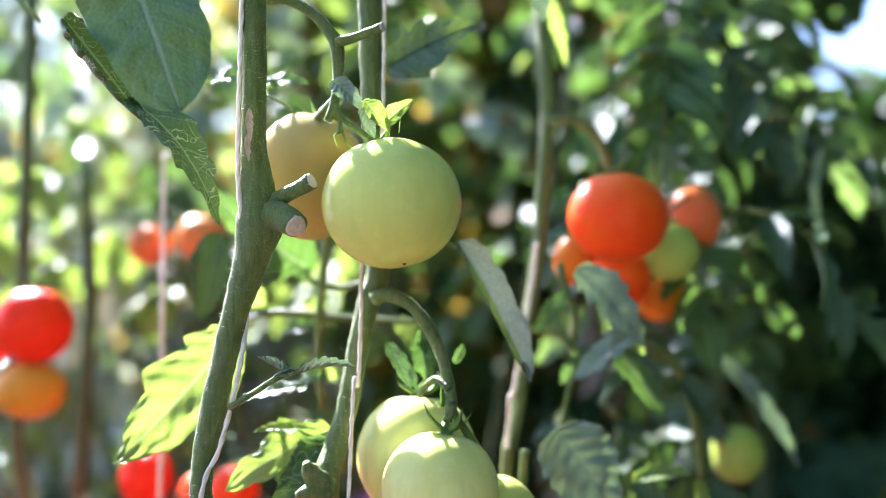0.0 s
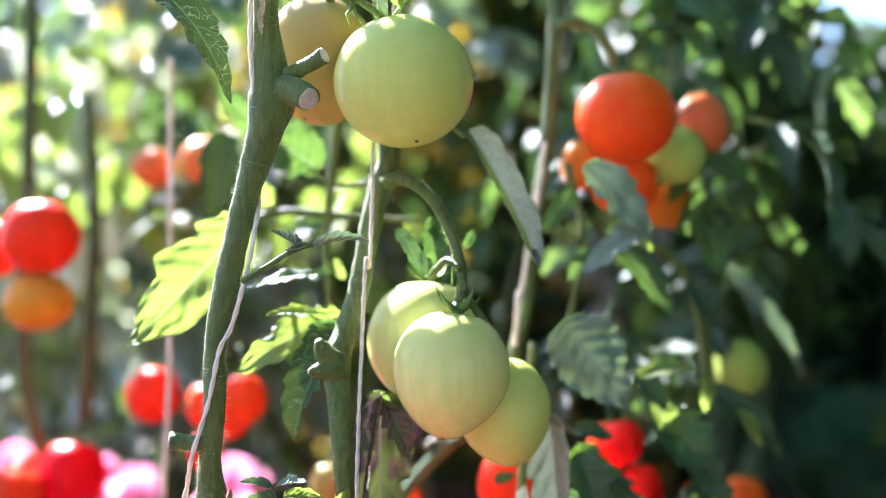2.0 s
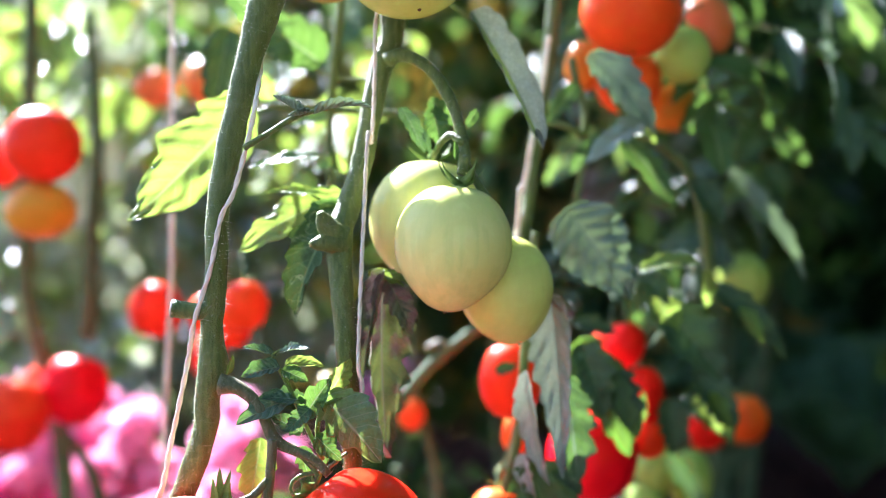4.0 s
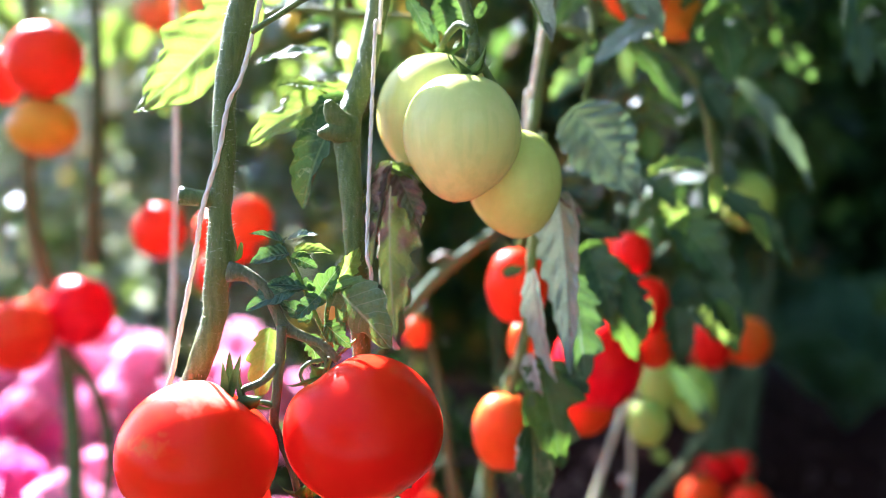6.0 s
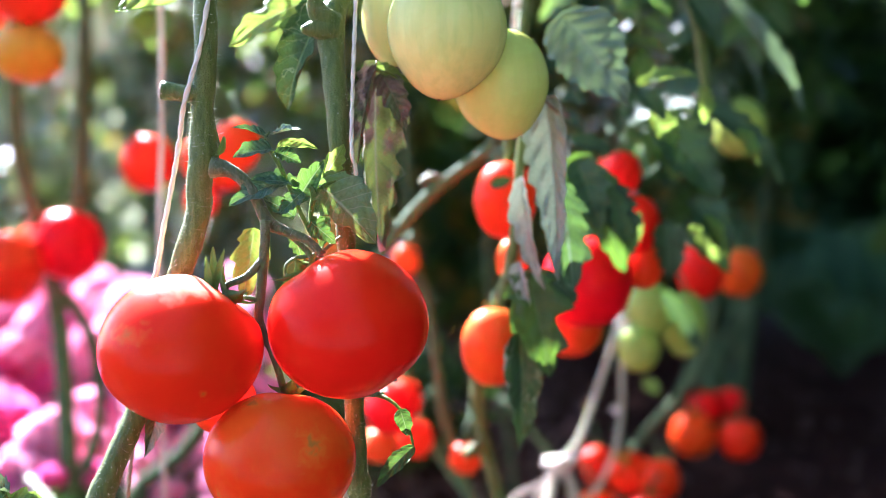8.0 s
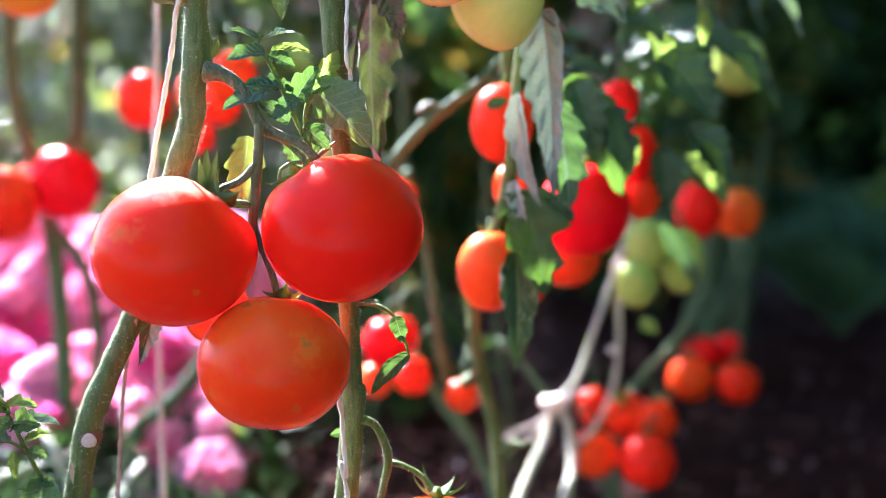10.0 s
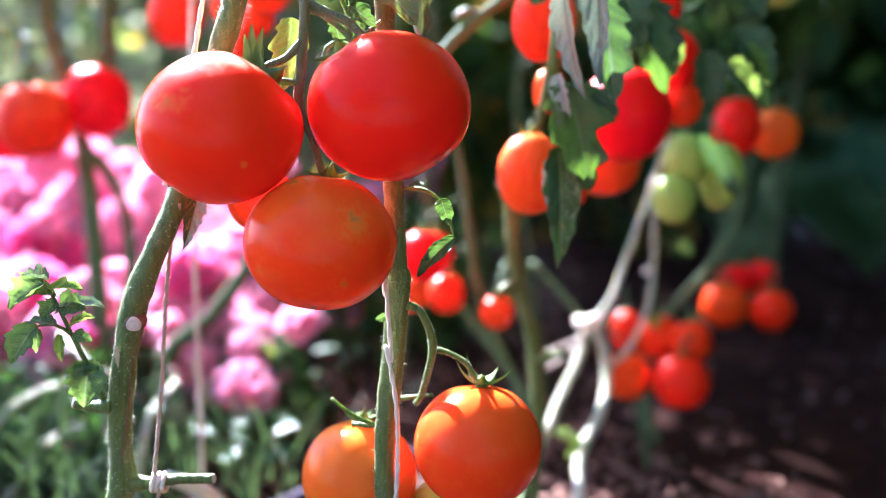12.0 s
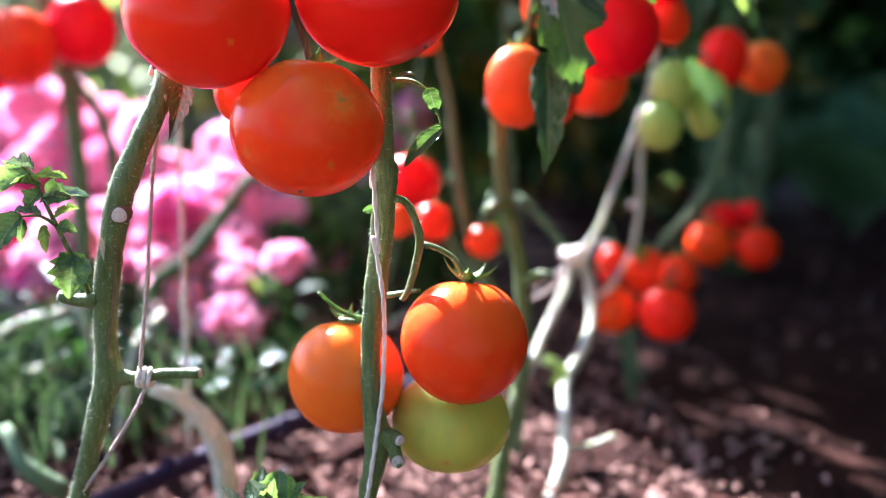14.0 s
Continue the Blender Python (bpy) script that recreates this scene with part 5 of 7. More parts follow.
tomato((-0.0125, 0.612, 0.127, 0.0384, 0.0328), "olive", "unripe olive-green tomato at the bottom of its truss", (0.0, 0.2, 0.97), lobe=0.012, group="orange truss")
TW = [(-0.0502, 0.585, 0.3438, 0.0013), (-0.0384, 0.58, 0.3439, 0.0013), (-0.0283, 0.575, 0.3376, 0.0009), (-0.0226, 0.57, 0.3255, 0.0009), (-0.0205, 0.565, 0.3185, 0.0006)]
tube("side_shoot", TW, STEM, plant_b, "thin twig with small leaves", 8, 0.004)
for k, (b, fc) in enumerate(((((-0.028, 0.567, 0.3394), (-0.0237, 0.563, 0.3256), 0.0106), (0.2, -1, 0.3)), (((-0.0205, 0.566, 0.3182), (-0.0415, 0.56, 0.2963), 0.0112), (-0.3, -0.8, 0.5)), (((-0.0462, 0.575, 0.3459), (-0.0362, 0.57, 0.3479), 0.005), (0, -0.6, 0.8)), (((-0.0587, 0.57, 0.2715), (-0.0657, 0.568, 0.2695), 0.0056), (0, -1, 0.2)))):
    leaflet(plant_b, b, LEAF, "leaflet", "", face=fc, fold=0.3, bend=0.08, seed=130 + k, tooth=0.1)
compound_leaf(plant_b, (-0.0879, 0.57, 0.0631), (-0.1359, 0.555, 0.1099), 3, 0.030, LEAF_YOUNG, 0.05, (0, -0.6, 0.8), 77)

for k, b in enumerate((((-0.1052, 0.56, 0.0881), (-0.109, 0.55, 0.1166), 0.0134), ((-0.1238, 0.56, 0.0898), (-0.1316, 0.55, 0.1121), 0.0134), ((-0.1132, 0.557, 0.0913), (-0.0968, 0.55, 0.1118), 0.0104), ((-0.1409, 0.56, 0.0877), (-0.1477, 0.55, 0.1077), 0.011), ((-0.1197, 0.556, 0.0935), (-0.1163, 0.548, 0.1146), 0.0103))):
    leaflet(plant_b, b, LEAF_SILVER if k % 2 else LEAF_YOUNG, "leaflet", "", face=(0.1, -0.5, 0.8), fold=0.25, bend=0.08, seed=600 + k, tooth=0.3, teeth=4)

# strings
twine([(-0.1122, 0.579, 0.8916), (-0.1135, 0.579, 0.8406), (-0.1148, 0.579, 0.7928), (-0.1157, 0.579, 0.7450), (-0.1135, 0.579, 0.7131), (-0.1147, 0.592, 0.6905), (-0.1134, 0.592, 0.6612), (-0.1133, 0.575, 0.6370), (-0.1181, 0.575, 0.6142), (-0.1260, 0.575, 0.5863), (-0.1326, 0.573, 0.5725), (-0.1387, 0.573, 0.5437), (-0.1481, 0.573, 0.5131), (-0.1547, 0.582, 0.4858), (-0.1643, 0.582, 0.4406), (-0.1689, 0.582, 0.4177), (-0.1763, 0.582, 0.3949), (-0.1881, 0.582, 0.3452)], "pale jute twine wound round a tomato stem", TWINE, 0.00115)
twine([(-0.1808, 0.585, 0.3343), (-0.188, 0.585, 0.3041), (-0.1923, 0.585, 0.2665), (-0.1962, 0.585, 0.221), (-0.1919, 0.573, 0.232), (-0.1961, 0.573, 0.1977), (-0.1989, 0.573, 0.1732), (-0.1969, 0.573, 0.1641), (-0.1927, 0.573, 0.167), (-0.1945, 0.573, 0.1715), (-0.1987, 0.573, 0.1683), (-0.1963, 0.573, 0.1627), (-0.2031, 0.573, 0.1466), (-0.2217, 0.573, 0.1164), (-0.2403, 0.573, 0.0897), (-0.2709, 0.573, 0.0443)], "brown jute twine knotted round a pruned side shoot", TWINE_BROWN, 0.00095, 0.016)
for k, dx in enumerate((-10, 0, 10)):
    p = (-0.1969, 0.5745, 0.1664)
    a = np.linspace(0, 2 * np.pi, 15)
    r = 0.0052
    knot = [(p[0] + dx * 0.00032 + 0.0006 * math.sin(t * 2), p[1] - r * math.cos(t), p[2] + r * math.sin(t), 0.0014) for t in a]
    v, f = tube_geo(knot, 8, 0.001, 0.08, k)
    tagged(make("twine_knot", v, f, TWINE, None, at=p), "loop of jute twine tied round a stub", "twine", "support strings")
twine([(-0.0355, 0.632, 0.9126), (-0.0358, 0.632, 0.8535), (-0.0365, 0.632, 0.8117), (-0.0376, 0.632, 0.7699), (-0.0449, 0.632, 0.7212), (-0.0493, 0.622, 0.6901), (-0.0497, 0.622, 0.6592), (-0.0514, 0.622, 0.6181), (-0.053, 0.612, 0.6213), (-0.0546, 0.6052, 0.5775), (-0.0553, 0.5985, 0.5512), (-0.0559, 0.5917, 0.5221), (-0.0562, 0.585, 0.487), (-0.0539, 0.585, 0.4752), (-0.0548, 0.585, 0.4488)], "pale jute twine running down beside a stem", TWINE, 0.00095)
twine([(-0.0609, 0.575, 0.3039), (-0.0607, 0.575, 0.2835), (-0.0592, 0.56, 0.2966), (-0.0574, 0.56, 0.2704), (-0.0562, 0.56, 0.2471), (-0.0591, 0.56, 0.2562), (-0.0559, 0.56, 0.2397), (-0.0529, 0.56, 0.2164), (-0.0529, 0.566, 0.1875), (-0.0539, 0.566, 0.1631), (-0.0556, 0.566, 0.149), (-0.0614, 0.566, 0.1059), (-0.0707, 0.572, 0.0472)], "pale jute twine wound round the lower stem", TWINE, 0.00105)

# ---- second row of tomato plants ----
plant_c = thing("tomato_plant", (-0.0298, 0.95, 0.0), "tomato plant in the second row, with an orange cluster high up", "tomato plant", "tomato plants")
tube("stem", [(0.081, 0.86, 0.9799, 0.0062), (0.0822, 0.8486, 0.8874, 0.0065), (0.0853, 0.8371, 0.8203, 0.0065), (0.0814, 0.8257, 0.7641, 0.0059), (0.0767, 0.8143, 0.7094, 0.0058), (0.0703, 0.8029, 0.6695, 0.0053), (0.0628, 0.7914, 0.622, 0.0052), (0.0563, 0.78, 0.5716, 0.0052), (0.0495, 0.77, 0.5512, 0.0051), (0.047, 0.77, 0.4996, 0.0047), (0.0475, 0.77, 0.4478, 0.0042), (0.0558, 0.79, 0.4169, 0.0044), (0.0431, 0.79, 0.372, 0.0044), (0.0431, 0.83, 0.3571, 0.0055)], STEM, plant_c, "upright stem", 12, 0.008, 0.03, 3)
tube("side_branch", [(0.0849, 0.82, 0.802, 0.0045), (0.102, 0.82, 0.8043, 0.0041), (0.1201, 0.82, 0.793, 0.0041), (0.13, 0.82, 0.775, 0.0036), (0.1327, 0.82, 0.7591, 0.0032)], STEM, plant_c, "arched fruit stalk", 10, 0.008)
tube("side_branch", [(0.0603, 0.77, 0.6395, 0.0025), (0.0816, 0.77, 0.6382, 0.0025), (0.0935, 0.77, 0.631, 0.003), (0.0987, 0.77, 0.6182, 0.003), (0.0938, 0.77, 0.5905, 0.0025), (0.0884, 0.77, 0.5648, 0.0025)], STEM, plant_c, "", 10, 0.008)
tube("side_branch", [(0.0889, 0.78, 0.6889, 0.003), (0.0933, 0.78, 0.6674, 0.003), (0.0999, 0.78, 0.6502, 0.003), (0.0992, 0.78, 0.6287, 0.003)], STEM, plant_c, "", 10, 0.008)
twine([(0.0708, 0.775, 0.7047), (0.0674, 0.775, 0.6748), (0.0602, 0.775, 0.6321), (0.0529, 0.775, 0.5895), (0.05, 0.765, 0.5899), (0.0482, 0.765, 0.5516)], "pale twine beside a stem of the second row", TWINE, 0.0014, 0.012)
tomato((0.1319, 0.775, 0.7239, 0.0376, 0.0346), "orange", "glowing orange-red tomato in a mixed cluster", (-0.02, 0.25, 0.97), lobe=0.02, dent=0.09, fine=False, group="mixed cluster")
tomato((0.2103, 0.86, 0.7251, 0.0218, 0.0284), "salmon", "salmon-coloured half-ripe tomato beside a cluster", (0, 0.2, 1), fine=False, group="mixed cluster")
tomato((0.1408, 0.83, 0.6767, 0.0274, 0.0265), "orange", "orange tomato partly hidden by a leaf", (0, 0.2, 1), fine=False, group="mixed cluster")
tomato((0.1068, 0.84, 0.6912, 0.0167, 0.0213), "gold", "small amber tomato at the edge of a cluster", (0, 0.2, 1), fine=False, group="mixed cluster")
tomato((0.182, 0.82, 0.6977, 0.0217, 0.0235), "unripe", "unripe green tomato in a mixed cluster", (0, 0.2, 1), fine=False, group="mixed cluster")
tomato((0.1818, 0.86, 0.6616, 0.0218, 0.0237), "gold", "yellowish tomato low in a mixed cluster", (0, 0.2, 1), fine=False, group="mixed cluster")


def row_leaf(k, b, m, fc):
    leaflet(plant_c, b, m, "leaf", "", face=fc, fold=0.2, bend=0.08, seed=150 + k, teeth=5)


row_leaf(0, ((0.0975, 0.735, 0.685), (0.1431, 0.73, 0.6313), 0.0355), LEAF_GREY, (-0.2, -0.8, 0.7))
row_leaf(1, ((0.1395, 0.74, 0.64), (0.0919, 0.72, 0.6061), 0.0249), LEAF_GREY, (0, -0.6, 0.8))
row_leaf(2, ((0.1268, 0.76, 0.625), (0.1628, 0.75, 0.5754), 0.0249), LEAF, (0.2, -0.9, 0.4))
row_leaf(3, ((0.0753, 0.8, 0.9031), (0.096, 0.8, 0.8414), 0.0159), LEAF_YELLOW, (0.4, -1, 0.2))
row_leaf(4, ((0.0618, 0.72, 0.8907), (0.0706, 0.72, 0.859), 0.0174), LEAF_GREY, (0.2, -1, 0.3))
row_leaf(5, ((0.0904, 0.76, 0.6669), (0.0674, 0.76, 0.6376), 0.0167), LEAF, (0.2, -1, 0.3))
row_leaf(6, ((0.1001, 0.75, 0.6252), (0.0857, 0.75, 0.6003), 0.014), LEAF, (0, -1, 0.3))
row_leaf(7, ((0.1332, 0.75, 0.6336), (0.1458, 0.74, 0.6236), 0.0139), LEAF_YELLOW, (0, -0.8, 0.5))

plant_d = thing("tomato_plant", (0.0949, 0.8, 0.0), "tomato plant in the second row with drooping leaves and red fruit", "tomato plant", "tomato plants")
leaflet(plant_d, ((0.0791, 0.705, 0.5733), (0.122, 0.695, 0.5145), 0.054), LEAF_GREY, "leaf", "broad grey-green leaf seen from its veined underside", relief=0.11, face=(-0.1, -1, 0.3), fold=-0.10, bend=0.05, seed=161, point=1.0, tooth=0.10, nu=40, nv=12, teeth=7)
leaflet(plant_d, ((0.0640, 0.675, 0.5183), (0.0715, 0.655, 0.4015), 0.0250), LEAF_SILVER, "leaf", "rolled grey leaf hanging limp, underside out", relief=0.20, wave=0.08, crumple=0.12, face=(-0.35, -0.9, 0.1), fold=0.45, bend=-0.05, seed=162, curl=0.5, nu=56, nv=12, teeth=8, tooth=0.16, blunt=0.30, point=0.85)
leaflet(plant_d, ((0.0640, 0.673, 0.5165), (0.0800, 0.668, 0.5040), 0.0110), LEAF_DRY, "leaf", "brown curled lobe", face=(0, -0.8, 0.5), fold=0.6, curl=1.0, seed=171, nu=18, nv=5)
leaflet(plant_d, ((0.0746, 0.69, 0.4600), (0.0846, 0.68, 0.3900), 0.0400), LEAF_BLUE, "leaf", "bluish leaf with pale mining trails and a toothed edge", face=(0.3, -0.95, 0.15), fold=0.2, bend=0.05, seed=163, teeth=5, tooth=0.34, nu=44, nv=10)
leaflet(plant_d, ((0.0487, 0.68, 0.4666), (0.0640, 0.668, 0.3937), 0.0190), LEAF_SILVER, "leaf", "folded silvery leaf edge", face=(-0.6, -0.8, 0.1), fold=0.5, bend=0.06, seed=164, crumple=0.12, curl=0.6, tooth=0.34)
leaflet(plant_d, ((0.0480, 0.69, 0.4080), (0.0560, 0.68, 0.3800), 0.0150), LEAF_SILVER, "leaf", "", face=(-0.5, -0.7, 0.5), fold=0.5, bend=0.1, seed=165, tooth=0.3, curl=0.5)
leaflet(plant_d, ((0.0700, 0.695, 0.3980), (0.0885, 0.688, 0.3810), 0.0200), LEAF_DARK, "leaf", "", face=(0.1, -0.8, 0.5), fold=0.2, bend=0.1, seed=172, tooth=0.3)
leaflet(plant_d, ((0.0545, 0.69, 0.4000), (0.0690, 0.675, 0.3320), 0.0440), LEAF_LIT, "leaf", "jagged green leaf with sunlight through it", face=(0.25, -0.95, 0.15), fold=0.25, bend=0.05, seed=166, tooth=0.42, teeth=3.5, nu=48, nv=12, crumple=0.10, blunt=0.35)
leaflet(plant_d, ((0.0500, 0.695, 0.3580), (0.0498, 0.68, 0.2780), 0.0270), LEAF_DARK, "leaf", "long dark leaf hanging straight down", LEAF_MINED, face=(0.3, -0.9, 0.1), fold=0.45, bend=0.05, seed=167, tooth=0.2, blunt=0.4, point=0.9, crumple=0.08)
leaflet(plant_d, ((0.0455, 0.69, 0.3550), (0.0432, 0.685, 0.3190), 0.0085), LEAF_SILVER, "leaf", "", face=(-0.7, -0.6, 0.3), fold=0.5, bend=0.06, seed=173, tooth=0.2, curl=0.4)
leaflet(plant_d, ((0.0943, 0.745, 0.4790), (0.1300, 0.735, 0.3950), 0.0420), LEAF_LIT, "leaf", "drooping green leaf, partly lit through", face=(0.2, -1, 0.15), fold=0.25, bend=0.06, seed=169, tooth=0.3, crumple=0.1)
leaflet(plant_d, ((0.0783, 0.72, 0.4102), (0.0993, 0.7, 0.4138), 0.0195), LEAF, "leaf", "", face=(0.1, -0.9, 0.3), fold=0.2, bend=0.1, seed=168)
tube("stem", [(0.0573, 0.715, 0.5601, 0.0031), (0.0513, 0.715, 0.485, 0.0035), (0.048, 0.715, 0.4369, 0.0035), (0.0437, 0.715, 0.3963, 0.0035), (0.0468, 0.73, 0.4153, 0.0032), (0.0393, 0.73, 0.3703, 0.0032)], STEM, plant_d, "thin hanging branch", 10, 0.006)
tube("main_stem", [(0.116, 0.8, 0.679, 0.004), (0.1439, 0.804, 0.6369, 0.004), (0.1762, 0.808, 0.6158, 0.004), (0.1934, 0.812, 0.5898, 0.0045), (0.2033, 0.816, 0.55, 0.0049), (0.2082, 0.82, 0.5139, 0.0041)], STEM, plant_d, "", 10, 0.008)
d_low = tube("main_stem", [(0.0209, 0.83, 0.3175, 0.0045), (0.026, 0.83, 0.2968, 0.0058), (0.0276, 0.83, 0.2642, 0.0060), (0.0355, 0.83, 0.2265, 0.0062), (0.0458, 0.83, 0.1881, 0.0064), (0.0502, 0.83, 0.1489, 0.0066), (0.0507, 0.83, 0.0889, 0.0066), (0.0355, 0.8, 0.0393, 0.0066), (0.0253, 0.77, -0.02, 0.0075)], STEM, plant_d, "lower stem with a pruned top and side buds", 14, 0.006, 0.05, 21)
stub(plant_d, [(0.0245, 0.83, 0.305, 0.0052), (0.0205, 0.826, 0.3175, 0.0050), (0.0170, 0.822, 0.3215, 0.0048)])
tube("bud_knob", [(0.0311, 0.825, 0.2391, 0.005), (0.0221, 0.82, 0.2337, 0.0050), (0.0164, 0.815, 0.2325, 0.0030)], STEM, plant_d, "swollen side bud", 12, 0.002, 0.12, 4)
tube("bud_knob", [(0.0506, 0.825, 0.1722, 0.005), (0.0618, 0.82, 0.1784, 0.004), (0.073, 0.815, 0.1806, 0.0028)], STEM, plant_d, "", 12, 0.002, 0.12, 5)


def drooping_leaf(k, b, m, fc):
    leaflet(plant_d, b, m, "leaf", "", face=fc, fold=0.25, bend=0.08, seed=180 + k, teeth=5, curl=0.3)


drooping_leaf(0, ((0.14, 0.75, 0.5306), (0.1795, 0.74, 0.5371), 0.0205), LEAF_YELLOW, (0, -0.5, 0.8))
drooping_leaf(1, ((0.1421, 0.76, 0.5262), (0.1593, 0.75, 0.5058), 0.0208), LEAF_DARK, (0, -0.9, 0.4))
drooping_leaf(2, ((0.1891, 0.76, 0.5286), (0.1886, 0.755, 0.5028), 0.015), LEAF_YELLOW, (0.2, -1, 0.3))
drooping_leaf(3, ((0.1553, 0.76, 0.5032), (0.2006, 0.75, 0.4495), 0.0457), LEAF_DARK, (0.1, -1, 0.3))
drooping_leaf(4, ((0.1519, 0.755, 0.5118), (0.1621, 0.75, 0.4787), 0.0249), LEAF_YELLOW, (0.3, -1, 0.2))
drooping_leaf(5, ((0.2059, 0.8, 0.5147), (0.2634, 0.8, 0.4571), 0.0264), LEAF_DARK, (0.2, -0.9, 0.4))
drooping_leaf(6, ((0.2234, 0.79, 0.4976), (0.2403, 0.785, 0.4718), 0.0147), LEAF_YELLOW, (0.2, -0.9, 0.3))
drooping_leaf(7, ((0.094, 0.74, 0.475), (0.1099, 0.73, 0.4268), 0.0364), LEAF_DARK, (0, -1, 0.3))
drooping_leaf(8, ((0.1116, 0.745, 0.4622), (0.1368, 0.74, 0.4086), 0.0327), LEAF_DARK, (0.2, -1, 0.2))
drooping_leaf(9, ((0.1925, 0.8, 0.4432), (0.2223, 0.79, 0.4), 0.035), LEAF_DARK, (0.2, -1, 0.3))
drooping_leaf(10, ((0.2013, 0.79, 0.4312), (0.2164, 0.785, 0.4009), 0.0147), LEAF_YELLOW, (0.5, -1, 0.2))
drooping_leaf(11, ((0.1706, 0.8, 0.4251), (0.1763, 0.8, 0.3797), 0.0308), LEAF_DARK, (0.1, -1, 0.3))
drooping_leaf(12, ((0.2339, 0.87, 0.6075), (0.2988, 0.86, 0.5154), 0.021), LEAF_GREY, (0.3, -0.9, 0.3))
drooping_leaf(13, ((0.1479, 0.8, 0.6214), (0.1663, 0.79, 0.5841), 0.0219), LEAF_DARK, (0.2, -1, 0.2))
drooping_leaf(14, ((0.1879, 0.8, 0.5978), (0.211, 0.8, 0.5631), 0.0264), LEAF_DARK, (0.2, -1, 0.2))
drooping_leaf(15, ((0.1931, 0.9, 0.3537), (0.2305, 0.9, 0.2976), 0.0228), LEAF_BLUE, (0.2, -1, 0.2))
drooping_leaf(16, ((0.1967, 0.85, 0.4171), (0.2356, 0.84, 0.3804), 0.0372), LEAF_DARK, (0.2, -0.8, 0.5))
drooping_leaf(17, ((0.2012, 0.83, 0.4183), (0.2204, 0.82, 0.3916), 0.0227), LEAF_YELLOW, (0.2, -0.8, 0.5))
drooping_leaf(18, ((0.0923, 0.76, 0.4901), (0.1221, 0.76, 0.4818), 0.0167), LEAF_DARK, (0.2, -0.8, 0.5))
drooping_leaf(19, ((0.1322, 0.76, 0.4092), (0.1443, 0.76, 0.4394), 0.0151), LEAF_YELLOW, (0.4, -1, 0.2))
drooping_leaf(20, ((0.0318, 0.73, 0.4592), (0.046, 0.73, 0.4634), 0.0105), LEAF_DARK, (0.2, -1, 0.2))
for spec, col, lab in (
    ((0.0434, 0.76, 0.4468, 0.0234, 0.0301), "red", "red tomato partly behind a hanging leaf"), ((0.0359, 0.76, 0.3352, 0.0251, 0.0318), "orange", "orange tomato partly behind a hanging leaf"),
    ((0.1132, 0.81, 0.3774, 0.0357, 0.0384), "red", "large red tomato behind drooping leaves"), ((0.1042, 0.84, 0.338, 0.0287, 0.0296), "scarlet", "orange-red tomato below a larger red one"),
    ((0.052, 0.8, 0.3961, 0.0123, 0.0176), "orange", "small orange tomato behind a thin branch"), ((0.0648, 0.78, 0.3261, 0.018, 0.0215), "scarlet", "orange-red tomato behind a dark leaf"),
    ((0.1441, 0.84, 0.4627, 0.0167, 0.0194), "red", "small red tomato among leaves"), ((0.1365, 0.86, 0.455, 0.0189, 0.0218), "red", "small red tomato among leaves"),
    ((0.1593, 0.84, 0.4198, 0.0176, 0.0259), "red", "small red tomato among leaves"), ((0.1651, 0.84, 0.3857, 0.0157, 0.0194), "red", "dark red tomato among leaves"),
    ((0.2587, 1.02, 0.3572, 0.0236, 0.0303), "red", "red tomato in the back row"), ((0.3153, 1.08, 0.3474, 0.025, 0.0274), "orange", "orange tomato in the back row"),
    ((0.194, 0.95, 0.3302, 0.0209, 0.0262), "unripe", "small unripe green tomato"), ((0.23, 0.96, 0.3137, 0.0201, 0.0328), "unripe", "small unripe green tomato"),
    ((0.1825, 0.94, 0.2952, 0.0197, 0.0238), "unripe", "small unripe green tomato"), ((0.2872, 1.0, 0.5006, 0.0253, 0.0297), "unripe", "dull green tomato among leaves"),
):
    tomato(spec, col, lab, fine=False, group="back row tomatoes", lobe=0.015)

# branches of the drooping plant reaching back, with dusky leaves
for k, (p, q) in enumerate((((0.16, 0.84, 0.86), (0.40, 1.15, 0.80)), ((0.16, 0.84, 0.74), (0.36, 1.05, 0.60)), ((0.18, 0.86, 0.95), (0.46, 1.25, 0.95)))):
    mid = ((p[0] + q[0]) / 2, (p[1] + q[1]) / 2, (p[2] + q[2]) / 2 + 0.06)
    tube("side_branch", [(*p, 0.0035), (*mid, 0.003), (*q, 0.002)], STEM, plant_d, "", 8, 0.01, 0.04, k)
    s = spline([p, mid, q], 0.02)
    rng = np.random.RandomState(700 + k)
    for i in range(5):
        c = s[int(len(s) * (0.15 + 0.8 * i / 5))]
        e = c + np.array((rng.randn() * 0.09, rng.randn() * 0.06, -0.11 - 0.05 * rng.rand()))
        compound_leaf(plant_d, c, e, 3, 0.028, [LEAF, LEAF_DARK, LEAF_YOUNG][i % 3], 0.2, (rng.randn() * 0.3, -0.6, 0.7), 710 + 10 * k + i)

rng = np.random.RandomState(77)
for i in range(9):
    c = np.array((0.10 + 0.20 * rng.rand(), 0.90 + 0.14 * rng.rand(), 0.52 + 0.28 * rng.rand()))
    e = c + np.array((rng.randn() * 0.05, rng.randn() * 0.03, -0.07 - 0.04 * rng.rand()))
    compound_leaf(plant_d, c, e, 3, 0.022, [LEAF_DARK, LEAF, LEAF_DARK][i % 3], 0.2, (rng.randn() * 0.3, -0.6, 0.7), 760 + i)

# pale pruned stems with a knot, further back
plant_e = thing("tomato_plant", (0.0749, 0.82, 0.0), "bare pruned tomato vine with pale sunlit stems", "tomato plant", "tomato plants")
KN = (0.1183, 1.03, 0.1529)
